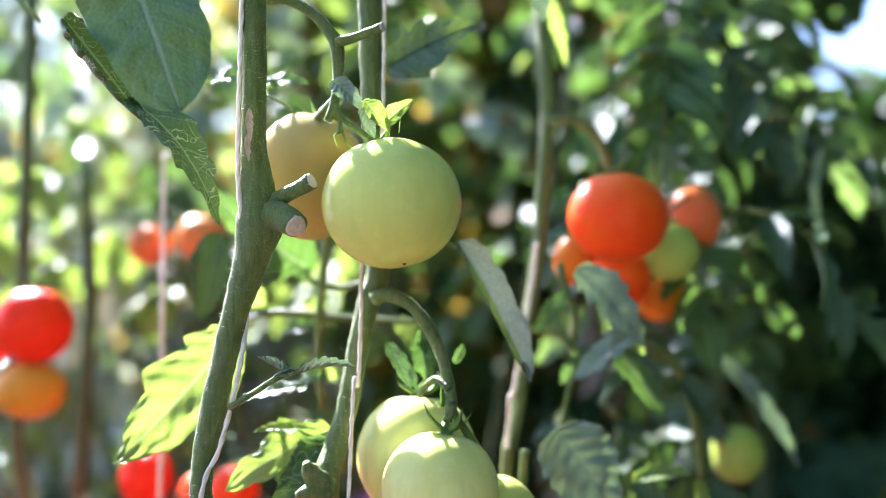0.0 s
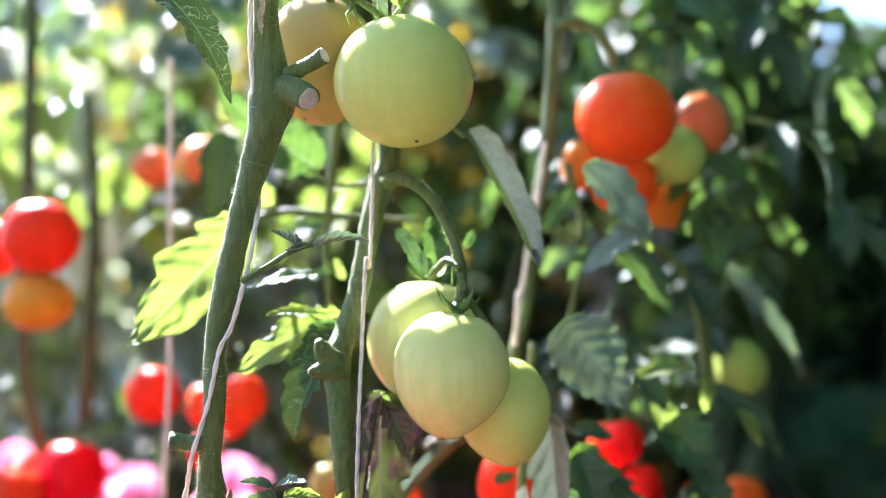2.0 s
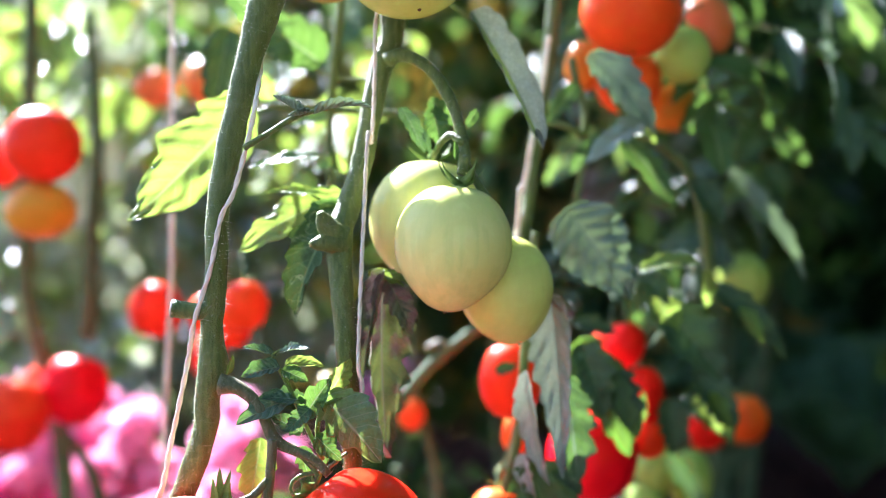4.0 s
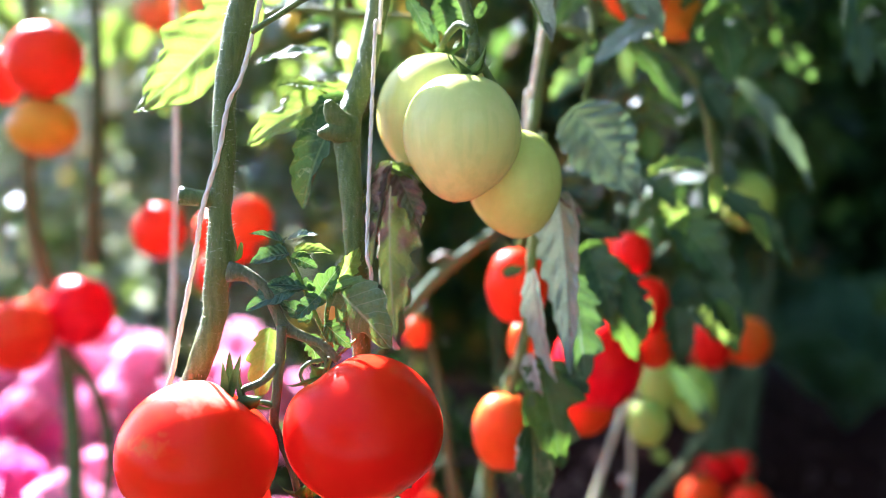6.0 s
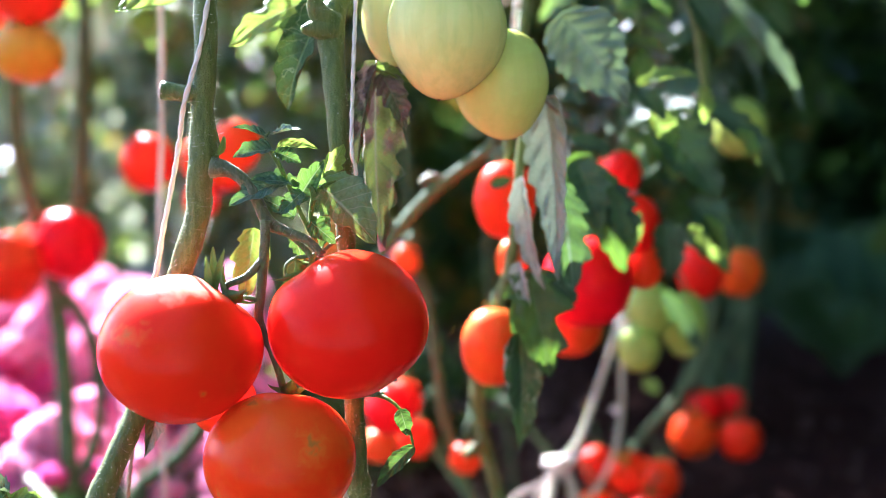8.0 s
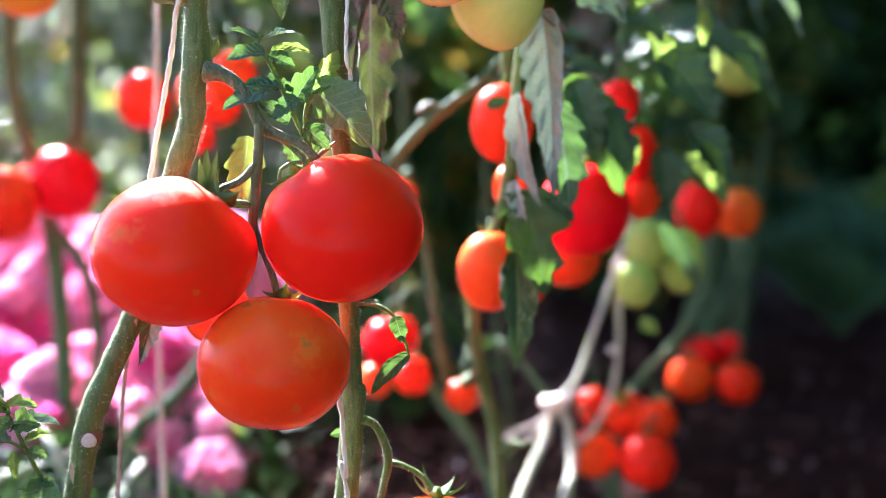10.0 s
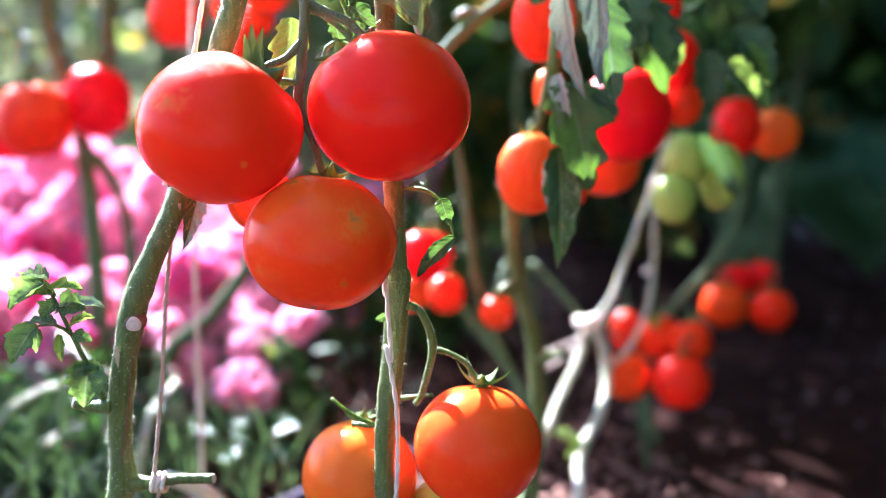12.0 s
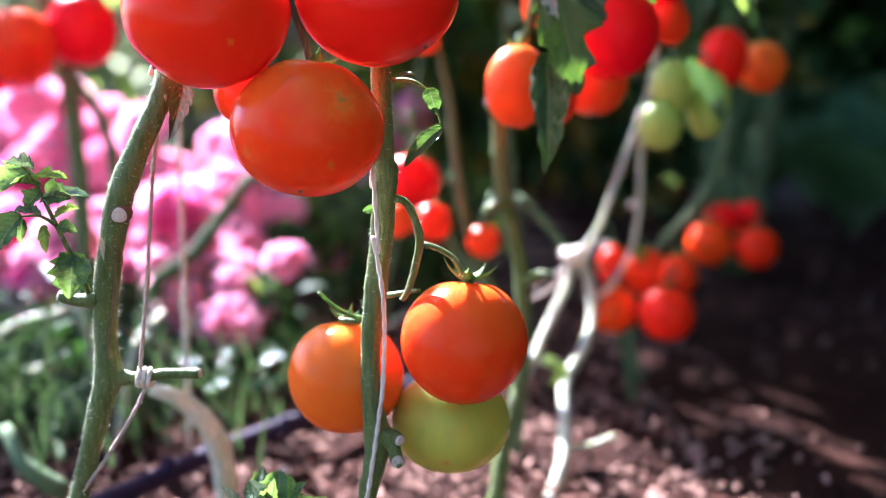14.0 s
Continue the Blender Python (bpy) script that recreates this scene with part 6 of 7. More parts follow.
tube("stem", [(0.1183, 1.03, 0.1529, 0.0055), (0.131, 1.02, 0.1361, 0.005), (0.1354, 1.0, 0.0994, 0.005), (0.1237, 0.97, 0.0724, 0.005), (0.103, 0.94, 0.0471, 0.0057), (0.0975, 0.9, 0.0218, 0.0052), (0.0926, 0.86, 0.0, 0.0054), (0.0749, 0.82, -0.0304, 0.006)], STEM_PALE, plant_e, "pale sunlit stem", 12, 0.008, 0.06, 5)
tube("stem", [(0.1183, 1.03, 0.1529, 0.005), (0.1071, 1.01, 0.1203, 0.0042), (0.0886, 0.99, 0.0897, 0.004), (0.0725, 0.96, 0.0633, 0.0038), (0.0571, 0.93, 0.0328, 0.0038), (0.0424, 0.9, -0.0213, 0.0045)], STEM_PALE, plant_e, "", 12, 0.008, 0.06, 6)
tube("stem", [(0.1183, 1.03, 0.1529, 0.0045), (0.1397, 1.03, 0.1758, 0.0034), (0.1596, 1.04, 0.2276, 0.0030), (0.1793, 1.05, 0.2824, 0.0028), (0.1914, 1.06, 0.3138, 0.0028), (0.1982, 1.06, 0.3542, 0.0028), (0.198, 1.06, 0.45, 0.0025)], STEM_PALE, plant_e, "", 12, 0.008, 0.05, 7)
tube("stem", [(0.1882, 1.06, 0.2951, 0.0026), (0.1886, 1.06, 0.2491, 0.0028), (0.1897, 1.06, 0.2011, 0.0028), (0.182, 1.05, 0.1604, 0.0028), (0.1612, 1.04, 0.1197, 0.0028), (0.1379, 1.02, 0.1091, 0.0028)], STEM_PALE, plant_e, "", 12, 0.008, 0.05, 8)
tube("stem", [(0.3207, 1.2, 0.2978, 0.0046), (0.3111, 1.2, 0.2307, 0.0050), (0.2804, 1.2, 0.1758, 0.0050), (0.2451, 1.2, 0.134, 0.0050), (0.2163, 1.18, 0.0917, 0.0050), (0.2054, 1.15, 0.0204, 0.0052), (0.2217, 1.12, -0.03, 0.0046)], STEM_DULL, plant_e, "", 12, 0.01, 0.05, 9)
tube("stem", [(0.0614, 1.09, 0.2054, 0.0042), (0.0821, 1.08, 0.1889, 0.0042), (0.1042, 1.06, 0.1655, 0.004), (0.1191, 1.04, 0.1485, 0.004)], STEM_DULL, plant_e, "", 12, 0.01, 0.05, 9)
tube("stem", [(0.1379, 1.02, 0.1091, 0.0028), (0.1695, 1.1, 0.0795, 0.004), (0.1836, 1.08, 0.0397, 0.004), (0.1939, 1.06, -0.02, 0.0045)], STEM_DULL, plant_e, "", 12, 0.01, 0.05, 19)
tube("side_branch", [(0.0940, 0.866, 0.0060, 0.0036), (0.1060, 0.873, 0.0045, 0.0028), (0.1193, 0.88, 0.0045, 0.0026), (0.1426, 0.89, 0.0087, 0.0032)], STEM_PALE, plant_e, "", 10, 0.006, 0.08)
# loose ends of string round the knot
for k, q in enumerate(([(0.1183, 1.02, 0.1509), (0.099, 1.0, 0.142), (0.078, 0.99, 0.136), (0.061, 0.99, 0.124)], [(0.1183, 1.02, 0.1529), (0.096, 1.0, 0.128), (0.070, 0.98, 0.118), (0.056, 0.97, 0.100)], [(0.1183, 1.02, 0.1529), (0.134, 1.01, 0.167), (0.152, 1.01, 0.172)])):
    tube("string_end", [(*p, 0.0012) for p in q], TWINE, plant_e, "loose string end", 7, 0.004, 0.1, k)
v, f = tube_geo([(KN[0] - 0.013, KN[1] - 0.004, KN[2] + 0.004, 0.005), (KN[0] - 0.003, KN[1] - 0.010, KN[2] + 0.002, 0.0085), (KN[0] + 0.006, KN[1] - 0.010, KN[2] + 0.004, 0.008), (KN[0] + 0.014, KN[1] - 0.004, KN[2] + 0.006, 0.005)], 14, 0.002, 0.14)
make("knot", v, f, TWINE, plant_e, "pale twine knot where the stems meet")
for p, r in (((0.1862, 1.045, 0.2958), 0.0062), ((0.1811, 1.045, 0.2042), 0.005)):
    v, f = tube_geo([(p[0] - r, p[1], p[2], r * 0.5), (p[0], p[1], p[2] + r * 0.4, r * 1.1), (p[0] + r, p[1], p[2], r * 0.5)], 10, 0.003, 0.1)
    make("knot", v, f, TWINE, plant_e, "bright twine tie")
for spec, lab in (((0.2955, 1.17, 0.1412, 0.0270, 0.0272), "small"), ((0.3477, 1.16, 0.139, 0.0250, 0.0252), "small"), ((0.3172, 1.2, 0.1666, 0.0225, 0.020), "small"), ((0.3504, 1.21, 0.1687, 0.0180, 0.019), "small"),
                  ((0.2136, 1.01, 0.0975, 0.0295, 0.0297), "round"), ((0.2291, 1.045, 0.1296, 0.0225, 0.0245), "round"), ((0.2004, 1.075, 0.1277, 0.0250, 0.0255), "round"), ((0.1655, 1.055, 0.089, 0.0260, 0.0260), "round"), ((0.1700, 1.09, 0.1315, 0.0190, 0.0220), "round")):
    tomato(spec, "red", lab + " red tomato in a shaded cluster low over the mulch", fine=False, group="shaded cluster")
for k, b in enumerate((((0.2113, 1.05, 0.2368), (0.226, 1.04, 0.2240), 0.0180), ((0.0788, 0.94, 0.0698), (0.1052, 0.925, 0.0590), 0.014), ((0.1000, 0.93, 0.0590), (0.0860, 0.915, 0.0500), 0.0120), ((0.2007, 1.06, 0.143), (0.181, 1.05, 0.1574), 0.0150))):
    leaflet(plant_e, b, LEAF_YELLOW, "leaf", "", face=(0, -0.8, 0.6), seed=210 + k, nu=16, nv=4)

# stems between the rows
plant_f = thing("tomato_plant", (0.0046, 0.7489, 0.0), "tomato plant between the rows with crossing stems", "tomato plant", "tomato plants")
tube("stem", [(0.0477, 0.88, 0.4962, 0.0034), (0.0305, 0.872, 0.4771, 0.0044), (0.011, 0.864, 0.4631, 0.0048), (-0.0176, 0.856, 0.4398, 0.0054), (-0.0435, 0.848, 0.4095, 0.0048), (-0.0785, 0.84, 0.3605, 0.0042)], STEM_DULL, plant_f, "slanting dull green stem", 12, 0.01, 0.06, 12)
tube("side_branch", [(-0.0034, 0.86, 0.4562, 0.0038), (-0.013, 0.86, 0.4586, 0.0038), (-0.0201, 0.86, 0.4527, 0.0033)], BARK, plant_f, "", 8, 0.01)
tube("stem", [(-0.0345, 0.98, 0.3973, 0.0042), (-0.0153, 1.0, 0.3206, 0.0042), (-0.0064, 1.0, 0.259, 0.0045), (0.0056, 1.0, 0.1902, 0.005), (0.0292, 1.0, 0.1259, 0.005), (0.051, 0.97, 0.0824, 0.005), (0.0571, 0.93, 0.0407, 0.006), (0.052, 0.90, -0.03, 0.006)], STEM_DULL, plant_f, "dull green stem", 12, 0.01, 0.06, 13)
tube("stem", [(-0.055, 1.05, 0.30, 0.0036), (-0.029, 1.05, 0.2092, 0.004), (-0.0048, 1.05, 0.1546, 0.0045), (0.0303, 1.02, 0.1141, 0.0045), (0.051, 0.98, 0.0854, 0.0045)], STEM_DULL, plant_f, "", 12, 0.01, 0.06, 14)
tube("vine", [(-0.1533, 0.775, 0.6429, 0.0021), (-0.1405, 0.775, 0.6494, 0.0026), (-0.119, 0.775, 0.6521, 0.003), (-0.0955, 0.775, 0.6497, 0.0034), (-0.0677, 0.775, 0.6474, 0.0026), (-0.0334, 0.775, 0.6459, 0.0021), (-0.0162, 0.775, 0.6439, 0.0017)], STEM, plant_f, "thin vine crossing between the plants", 10, 0.008, 0.05)
tube("vine", [(-0.0802, 0.775, 0.797, 0.003), (-0.0838, 0.775, 0.7463, 0.003), (-0.0884, 0.775, 0.6996, 0.0034), (-0.0934, 0.775, 0.6506, 0.0034), (-0.0941, 0.775, 0.6142, 0.0026), (-0.0914, 0.775, 0.5799, 0.0026)], STEM, plant_f, "", 10, 0.008, 0.05)
tube("vine", [(-0.1191, 0.775, 0.6867, 0.0017), (-0.102, 0.775, 0.6783, 0.0021), (-0.0891, 0.775, 0.672, 0.0021), (-0.0678, 0.775, 0.6721, 0.0021), (-0.055, 0.775, 0.6808, 0.0017)], STEM, plant_f, "", 10, 0.008, 0.05)


def crossing_leaf(k, b, m, fc):
    leaflet(plant_f, b, m, "leaf", "", face=fc, fold=0.2, bend=0.07, seed=230 + k, teeth=5)


crossing_leaf(0, ((-0.102, 0.775, 0.6847), (-0.1524, 0.77, 0.7155), 0.0468), LEAF, (0, -1, 0.4))
crossing_leaf(1, ((-0.1387, 0.79, 0.7053), (-0.1778, 0.78, 0.7465), 0.0259), LEAF, (0, -1, 0.2))
crossing_leaf(2, ((-0.1756, 0.8, 0.7105), (-0.1881, 0.8, 0.6445), 0.0352), LEAF_DARK, (0.3, -1, 0.2))
crossing_leaf(3, ((-0.1413, 0.78, 0.6569), (-0.1456, 0.78, 0.6762), 0.0198), LEAF_YELLOW, (0.2, -1, 0.2))
crossing_leaf(4, ((-0.0939, 0.78, 0.6444), (-0.1241, 0.78, 0.6356), 0.0172), LEAF, (0, -0.7, 0.7))
crossing_leaf(5, ((-0.0905, 0.77, 0.6057), (-0.1076, 0.77, 0.6014), 0.0127), LEAF, (0, -0.7, 0.7))
crossing_leaf(6, ((-0.0927, 0.77, 0.6143), (-0.0799, 0.77, 0.6016), 0.0127), LEAF_YELLOW, (0, -0.9, 0.5))
crossing_leaf(7, ((-0.105, 0.8, 0.6451), (-0.0874, 0.8, 0.6673), 0.0176), LEAF_YELLOW, (0, -0.9, 0.5))
crossing_leaf(8, ((-0.0336, 0.78, 0.6448), (-0.0162, 0.78, 0.6278), 0.0198), LEAF_YELLOW, (0, -0.9, 0.5))
for spec, col in (((-0.0490, 0.90, 0.2466, 0.0222, 0.0240), "red"), ((-0.0604, 0.92, 0.2067, 0.0160, 0.0170), "amber"), ((-0.0404, 0.97, 0.2356, 0.0190, 0.0230), "scarlet"), ((-0.0283, 0.98, 0.1944, 0.0180, 0.0200), "red"), ((0.0216, 0.97, 0.1783, 0.0165, 0.0168), "red"), ((-0.1124, 0.95, 0.3986, 0.0167, 0.0199), "peach"), ((-0.0372, 0.98, 0.3724, 0.014, 0.0162), "amber")):
    tomato(spec, col, {"red": "red", "scarlet": "orange-red", "amber": "amber", "peach": "pale orange"}[col] + " tomato hanging low between the rows", fine=False, group="low tomatoes", lobe=0.02)

# plants on the other side
plant_g = thing("tomato_plant", (-0.40, 1.05, 0.0), "blurred tomato plant behind the front row with red fruit", "tomato plant", "tomato plants")
tube("stem", [(-0.4465, 1.12, 1.0213, 0.0074), (-0.4527, 1.12, 0.8486, 0.0074), (-0.4588, 1.12, 0.6636, 0.008), (-0.465, 1.12, 0.4786, 0.008)] + [(-0.42, 1.1, 0.3, 0.009), (-0.40, 1.06, 0.0, 0.01)], STEM_DULL, plant_g, "", 10, 0.02, 0.04, 3)
tube("side_branch", [(-0.4234, 1.08, 0.3344, 0.0054), (-0.3939, 1.08, 0.307, 0.0059), (-0.3739, 1.08, 0.2577, 0.0059), (-0.3726, 1.08, 0.1827, 0.0059)] + [(-0.40, 1.08, 0.1, 0.008)], STEM_DULL, plant_g, "", 10, 0.02, 0.04, 4)
tube("side_branch", [(-0.2261, 1.09, 0.2251, 0.006), (-0.2517, 1.09, 0.1905, 0.0078), (-0.2874, 1.09, 0.1426, 0.0084), (-0.3293, 1.09, 0.1101, 0.0084), (-0.3461, 1.09, 0.084, 0.0084)] + [(-0.33, 1.09, 0.1, 0.01)], STEM_DULL, plant_g, "grey-green slanting stem", 10, 0.02, 0.04, 5)
tube("stem", [(-0.4189, 1.2, 0.7932, 0.0066), (-0.4123, 1.2, 0.661, 0.0073), (-0.4189, 1.2, 0.5289, 0.0093), (-0.4255, 1.2, 0.4099, 0.0093)], STEM_DULL, plant_g, "", 10, 0.02, 0.04, 6)
tube("side_branch", [(-0.4565, 1.12, 0.6809, 0.0037), (-0.4195, 1.06, 0.6499, 0.0029), (-0.394, 1.0, 0.6057, 0.0028), (-0.3899, 0.975, 0.5921, 0.0021)], STEM_DULL, plant_g, "", 8, 0.01)
# the two salmon skins put sunlit highlights of orange fruit into the colour
for spec, col in (((-0.3826, 0.96, 0.6285, 0.0359, 0.0359), "red"), ((-0.3892, 0.97, 0.5666, 0.0331, 0.0283), "gold"), ((-0.4391, 1.0, 0.6166, 0.0198, 0.0275), "red"), ((-0.3911, 1.06, 0.3774, 0.035, 0.0385), "red"), ((-0.4413, 1.02, 0.359, 0.0371, 0.0393), "scarlet"), ((-0.4435, 1.12, 0.3691, 0.0259, 0.0271), "red"), ((-0.4977, 1.1, 0.3331, 0.0303, 0.0218), "red"),
                  ((-0.3431, 1.2, 0.7048, 0.0251, 0.0238), "salmon"), ((-0.2771, 1.18, 0.7124, 0.0299, 0.0273), "salmon"), ((-0.3061, 1.06, 0.4627, 0.028, 0.0304), "red"), ((-0.1870, 0.92, 0.483, 0.0228, 0.0238), "red"), ((-0.2283, 0.96, 0.4693, 0.019, 0.0222), "scarlet"), ((-0.2075, 0.95, 0.4577, 0.022, 0.0188), "scarlet"), ((-0.2221, 0.93, 0.4332, 0.0165, 0.0190), "scarlet")):
    tomato(spec, col, {"gold": "half-ripe golden tomato", "red": "ripe red tomato", "amber": "half-ripe amber tomato", "scarlet": "orange-red tomato", "salmon": "orange tomato coloured salmon as if sunlit"}[col] + " in a cluster behind the front row", fine=False, group="left cluster")

twine([(-0.2340, 0.86, 0.78), (-0.2354, 0.86, 0.617), (-0.2355, 0.86, 0.5598), (-0.2380, 0.86, 0.4879), (-0.2436, 0.86, 0.3708), (-0.247, 0.87, 0.24), (-0.250, 0.88, 0.0)], "pale string hanging slack behind the front plants", TWINE, 0.0016, 0.02)

# curved pale stem by the hose
plant_h = thing("tomato_vine", (-0.1894, 0.7493, 0.0), "pale sunlit tomato vine curving down to the soil", "tomato plant", "tomato plants")
tube("stem", [(-0.2374, 0.72, 0.1095, 0.0048), (-0.2196, 0.724, 0.1017, 0.0064), (-0.2032, 0.728, 0.0869, 0.008), (-0.1905, 0.732, 0.0641, 0.0093), (-0.1865, 0.736, 0.0346, 0.0089), (-0.1874, 0.74, 0.0044, 0.0073)] + [(-0.1739, 0.6706, 0.0)+(0.006,)], STEM_PALE, plant_h, "", 12, 0.01, 0.05, 7)
tube("stem", [(-0.3136, 0.95, 0.0295, 0.0063), (-0.3182, 0.95, -0.0117, 0.0068), (-0.3266, 0.95, -0.0716, 0.0068)] + [(-0.2718, 0.7684, 0.0)+(0.006,)], STEM_DULL, plant_h, "", 12, 0.01, 0.05, 8)
tube("stem", [(-0.389, 0.8129, 0.04)+(0.006,), (-0.3568, 0.7767, 0.02)+(0.008,), (-0.324, 0.7725, 0.0)+(0.008,)], STEM_DULL, plant_h, "", 12, 0.01, 0.05, 8)

# hose on the soil
hose = thing("irrigation_hose", (-0.2356, 0.8108, 0.012), "black drip irrigation hose lying on the mulch", "hose")
hv, hf = tube_geo([(-0.3577, 0.6317, 0.012)+(0.0085,), (-0.2746, 0.7356, 0.014)+(0.0085,), (-0.2326, 0.7989, 0.016)+(0.0085,), (-0.1919, 0.8614, 0.014)+(0.0085,), (-0.146, 0.921, 0.014)+(0.0085,), (-0.0659, 1.0096, 0.012)+(0.0085,), (0.0604, 1.1359, 0.005)+(0.0085,)], 14, 0.01)
make("pipe", hv, hf, HOSE, hose)
for p in ((-0.2404, 0.7751, 0.022), (-0.1604, 0.8739, 0.022)):
    v, f = tube_geo([(p[0], p[1], p[2] - 0.006, 0.006), (p[0], p[1], p[2] + 0.004, 0.006), (p[0], p[1], p[2] + 0.010, 0.003)], 10, 0.003)
    make("dripper", v, f, HOSE, hose)


# white glossy beads added on the mulch in place of bright glints
for k, (p, r) in enumerate((((-0.1587, 0.8537, 0.004), 0.0050), ((-0.0423, 0.7785, 0.004), 0.0042), ((-0.2511, 1.2493, 0.006), 0.0060), ((0.0259, 1.3063, 0.006), 0.0055), ((-0.2994, 0.9983, 0.004), 0.0045))):
    rng = np.random.RandomState(k)
    bm = bmesh.new()
    bmesh.ops.create_icosphere(bm, subdivisions=2, radius=r)
    for q in bm.verts:
        q.co *= 1 + 0.25 * noise.noise(q.co * 300 + Vector((k, 0, 0)))
        q.co.z *= 0.7
    me = bpy.data.meshes.new("pebble")
    bm.to_mesh(me)
    bm.free()
    me.polygons.foreach_set("use_smooth", [True] * len(me.polygons))
    me.materials.append(GLINT_BEAD)
    glint_bead = new("pebble", me)
    glint_bead.location = (p[0], p[1], ground_height(p[0], p[1]) - 0.02 + 0.004 + r * 0.6)
    tagged(glint_bead, "small white glossy bead standing in for a bright glint", "pebble", "pebbles")


# ---- flower bed ----
def flower_head_geo(seed, r):
    """A round double bloom of many cupped petals."""
    rng = np.random.RandomState(seed)
    vs, fs = [], []
    for k in range(30):
        d = rng.randn(3)
        d[2] = abs(d[2]) * 0.9 - 0.2
        d /= np.linalg.norm(d)
        side = np.cross(d, rng.randn(3))
        side /= np.linalg.norm(side)
        upv = np.cross(side, d)
        s = r * (0.38 + 0.3 * rng.rand())
        c = d * r * (0.55 + 0.25 * rng.rand())
        o = len(vs)
        for a, b, h in ((0, 0, -0.12), (-0.6, -0.6, 0.1), (0, -0.85, 0.05), (0.65, -0.5, 0.12), (0.95, 0.1, 0.18), (0.6, 0.7, 0.14), (0, 0.95, 0.1), (-0.6, 0.65, 0.16), (-0.9, 0, 0.12)):
            vs.append(c + side * a * s + upv * b * s + d * h * s * 2)
        fs += [(o, o + 1 + j, o + 1 + (j + 1) % 8) for j in range(8)]
    return vs, fs


HEADS = []
for k in range(6):
    v, f = flower_head_geo(k, 0.030)
    me = bpy.data.meshes.new("bloom")
    me.from_pydata([tuple(q) for q in v], [], f)
    me.polygons.foreach_set("use_smooth", [True] * len(f))
    me.materials.append(MAGENTA if k == 5 else PINK)
    HEADS.append(me)


def flower_plant(x, y, height, spread, n, seed, sizes=(0.9, 1.5), magenta=0.08, leaves=90, low=0.7):
    """A low bushy plant with its blooms in one layer over the leaves."""
    rng = np.random.RandomState(seed)
    ob = leaves_cloud("flowering_plant", (x, y, height * 0.4), (spread, spread, height * 0.4), leaves, 0.030, [BUSH_DARK, BUSH_DARK, BUSH], "bushy garden plant covered in pink double flowers", "flower", seed, 0.2, 0.2, stalks=3)
    ob["group"] = "flower bed"
    for k in range(n):
        a, rr = rng.rand() * 6.28, spread * math.sqrt(rng.rand())
        q = Vector((rr * math.cos(a), rr * math.sin(a), height * (low + (1 - low) * rng.rand())))
        h = new("bloom", HEADS[5] if rng.rand() < magenta else HEADS[rng.randint(0, 5)])
        h.parent = ob
        h.location = q
        h.rotation_euler = (0.45 + rng.randn() * 0.3, rng.randn() * 0.3, rng.randn() * 0.6)
        sc = sizes[0] + (sizes[1] - sizes[0]) * rng.rand()
        h.scale = (sc, sc, sc)
    return ob


bed = np.random.RandomState(9)
for j in range(4):
    for i in range(6):
        fx = -0.99 + 0.14 * i + 0.02 * bed.randn() - 0.05 * (j % 2)
        fy = 1.15 + 0.11 * j + 0.02 * bed.randn()
        flower_plant(fx, fy, (0.13, 0.18, 0.225, 0.27)[j] + 0.015 * bed.randn(), 0.085, (19 if fx < -0.36 else 9), 400 + 10 * j + i, (0.7, 1.15), 0.07, 80, 0.40 if j == 0 else 0.62)
flower_plant(-0.20, 1.62, 0.20, 0.07, 4, 62)
flower_plant(-0.12, 1.90, 0.26, 0.09, 5, 63)
flower_plant(-0.31, 1.22, 0.12, 0.05, 4, 64)
flower_plant(-0.43, 1.08, 0.13, 0.05, 4, 61, (0.5, 0.8), 0.9, 60)

# single blooms standing at the edge of the bed
def edge_flower(base, blooms, label):
    ob = thing("flowering_plant", (base[0], base[1], 0), label, "flower", "flower bed")
    for k, (p, mesh, size) in enumerate(blooms):
        h = new("bloom", HEADS[mesh])
        h.parent = ob
        h.location = Vector(p) - ob.location
        h.rotation_euler = (0.4, 0.1 * k, 0.7 * k)
        h.scale = (size, size, size)
        tube("flower_stalk", [(base[0], base[1], -0.01, 0.003), ((base[0] + p[0]) / 2 + 0.006 * (k - 1), (base[1] + p[1]) / 2, p[2] * 0.5, 0.0026), (*p, 0.002)], STEM_DULL, ob, "", 7, 0.01, 0.04, k)
        for i in range(3):
            c = (base[0] + (p[0] - base[0]) * 0.6, base[1] + (p[1] - base[1]) * 0.6, p[2] * (0.35 + 0.15 * i))
            leaflet(ob, (c, (c[0] + 0.03 * (-1) ** i, c[1] - 0.01, c[2] + 0.008), 0.018), LEAF_YOUNG if i else LEAF, "leaf", "", face=(0, -0.5, 0.8), nu=10, nv=3, seed=k * 5 + i)


edge_flower((-0.2675, 1.0381, 0.0), (((-0.3116, 1.12, 0.0731), 0, 1.05), ((-0.2485, 1.08, 0.0587), 1, 1.15), ((-0.3239, 1.13, 0.0107), 2, 0.9), ((-0.2828, 1.1, 0.0472), 3, 0.9)), "garden plant with four pink double blooms")
edge_flower((-0.3611, 0.8618, 0.0), (((-0.4151, 1.0, 0.0188), 5, 0.6), ((-0.4107, 1.0, -0.0337), 5, 0.45), ((-0.4451, 1.01, -0.0476), 5, 0.5)), "small plant with bright magenta buds")
edge_flower((-0.1707, 1.3519, 0.0), (((-0.183, 1.45, 0.0675), 3, 0.95),), "single pink bloom on a stalk among dark leaves")


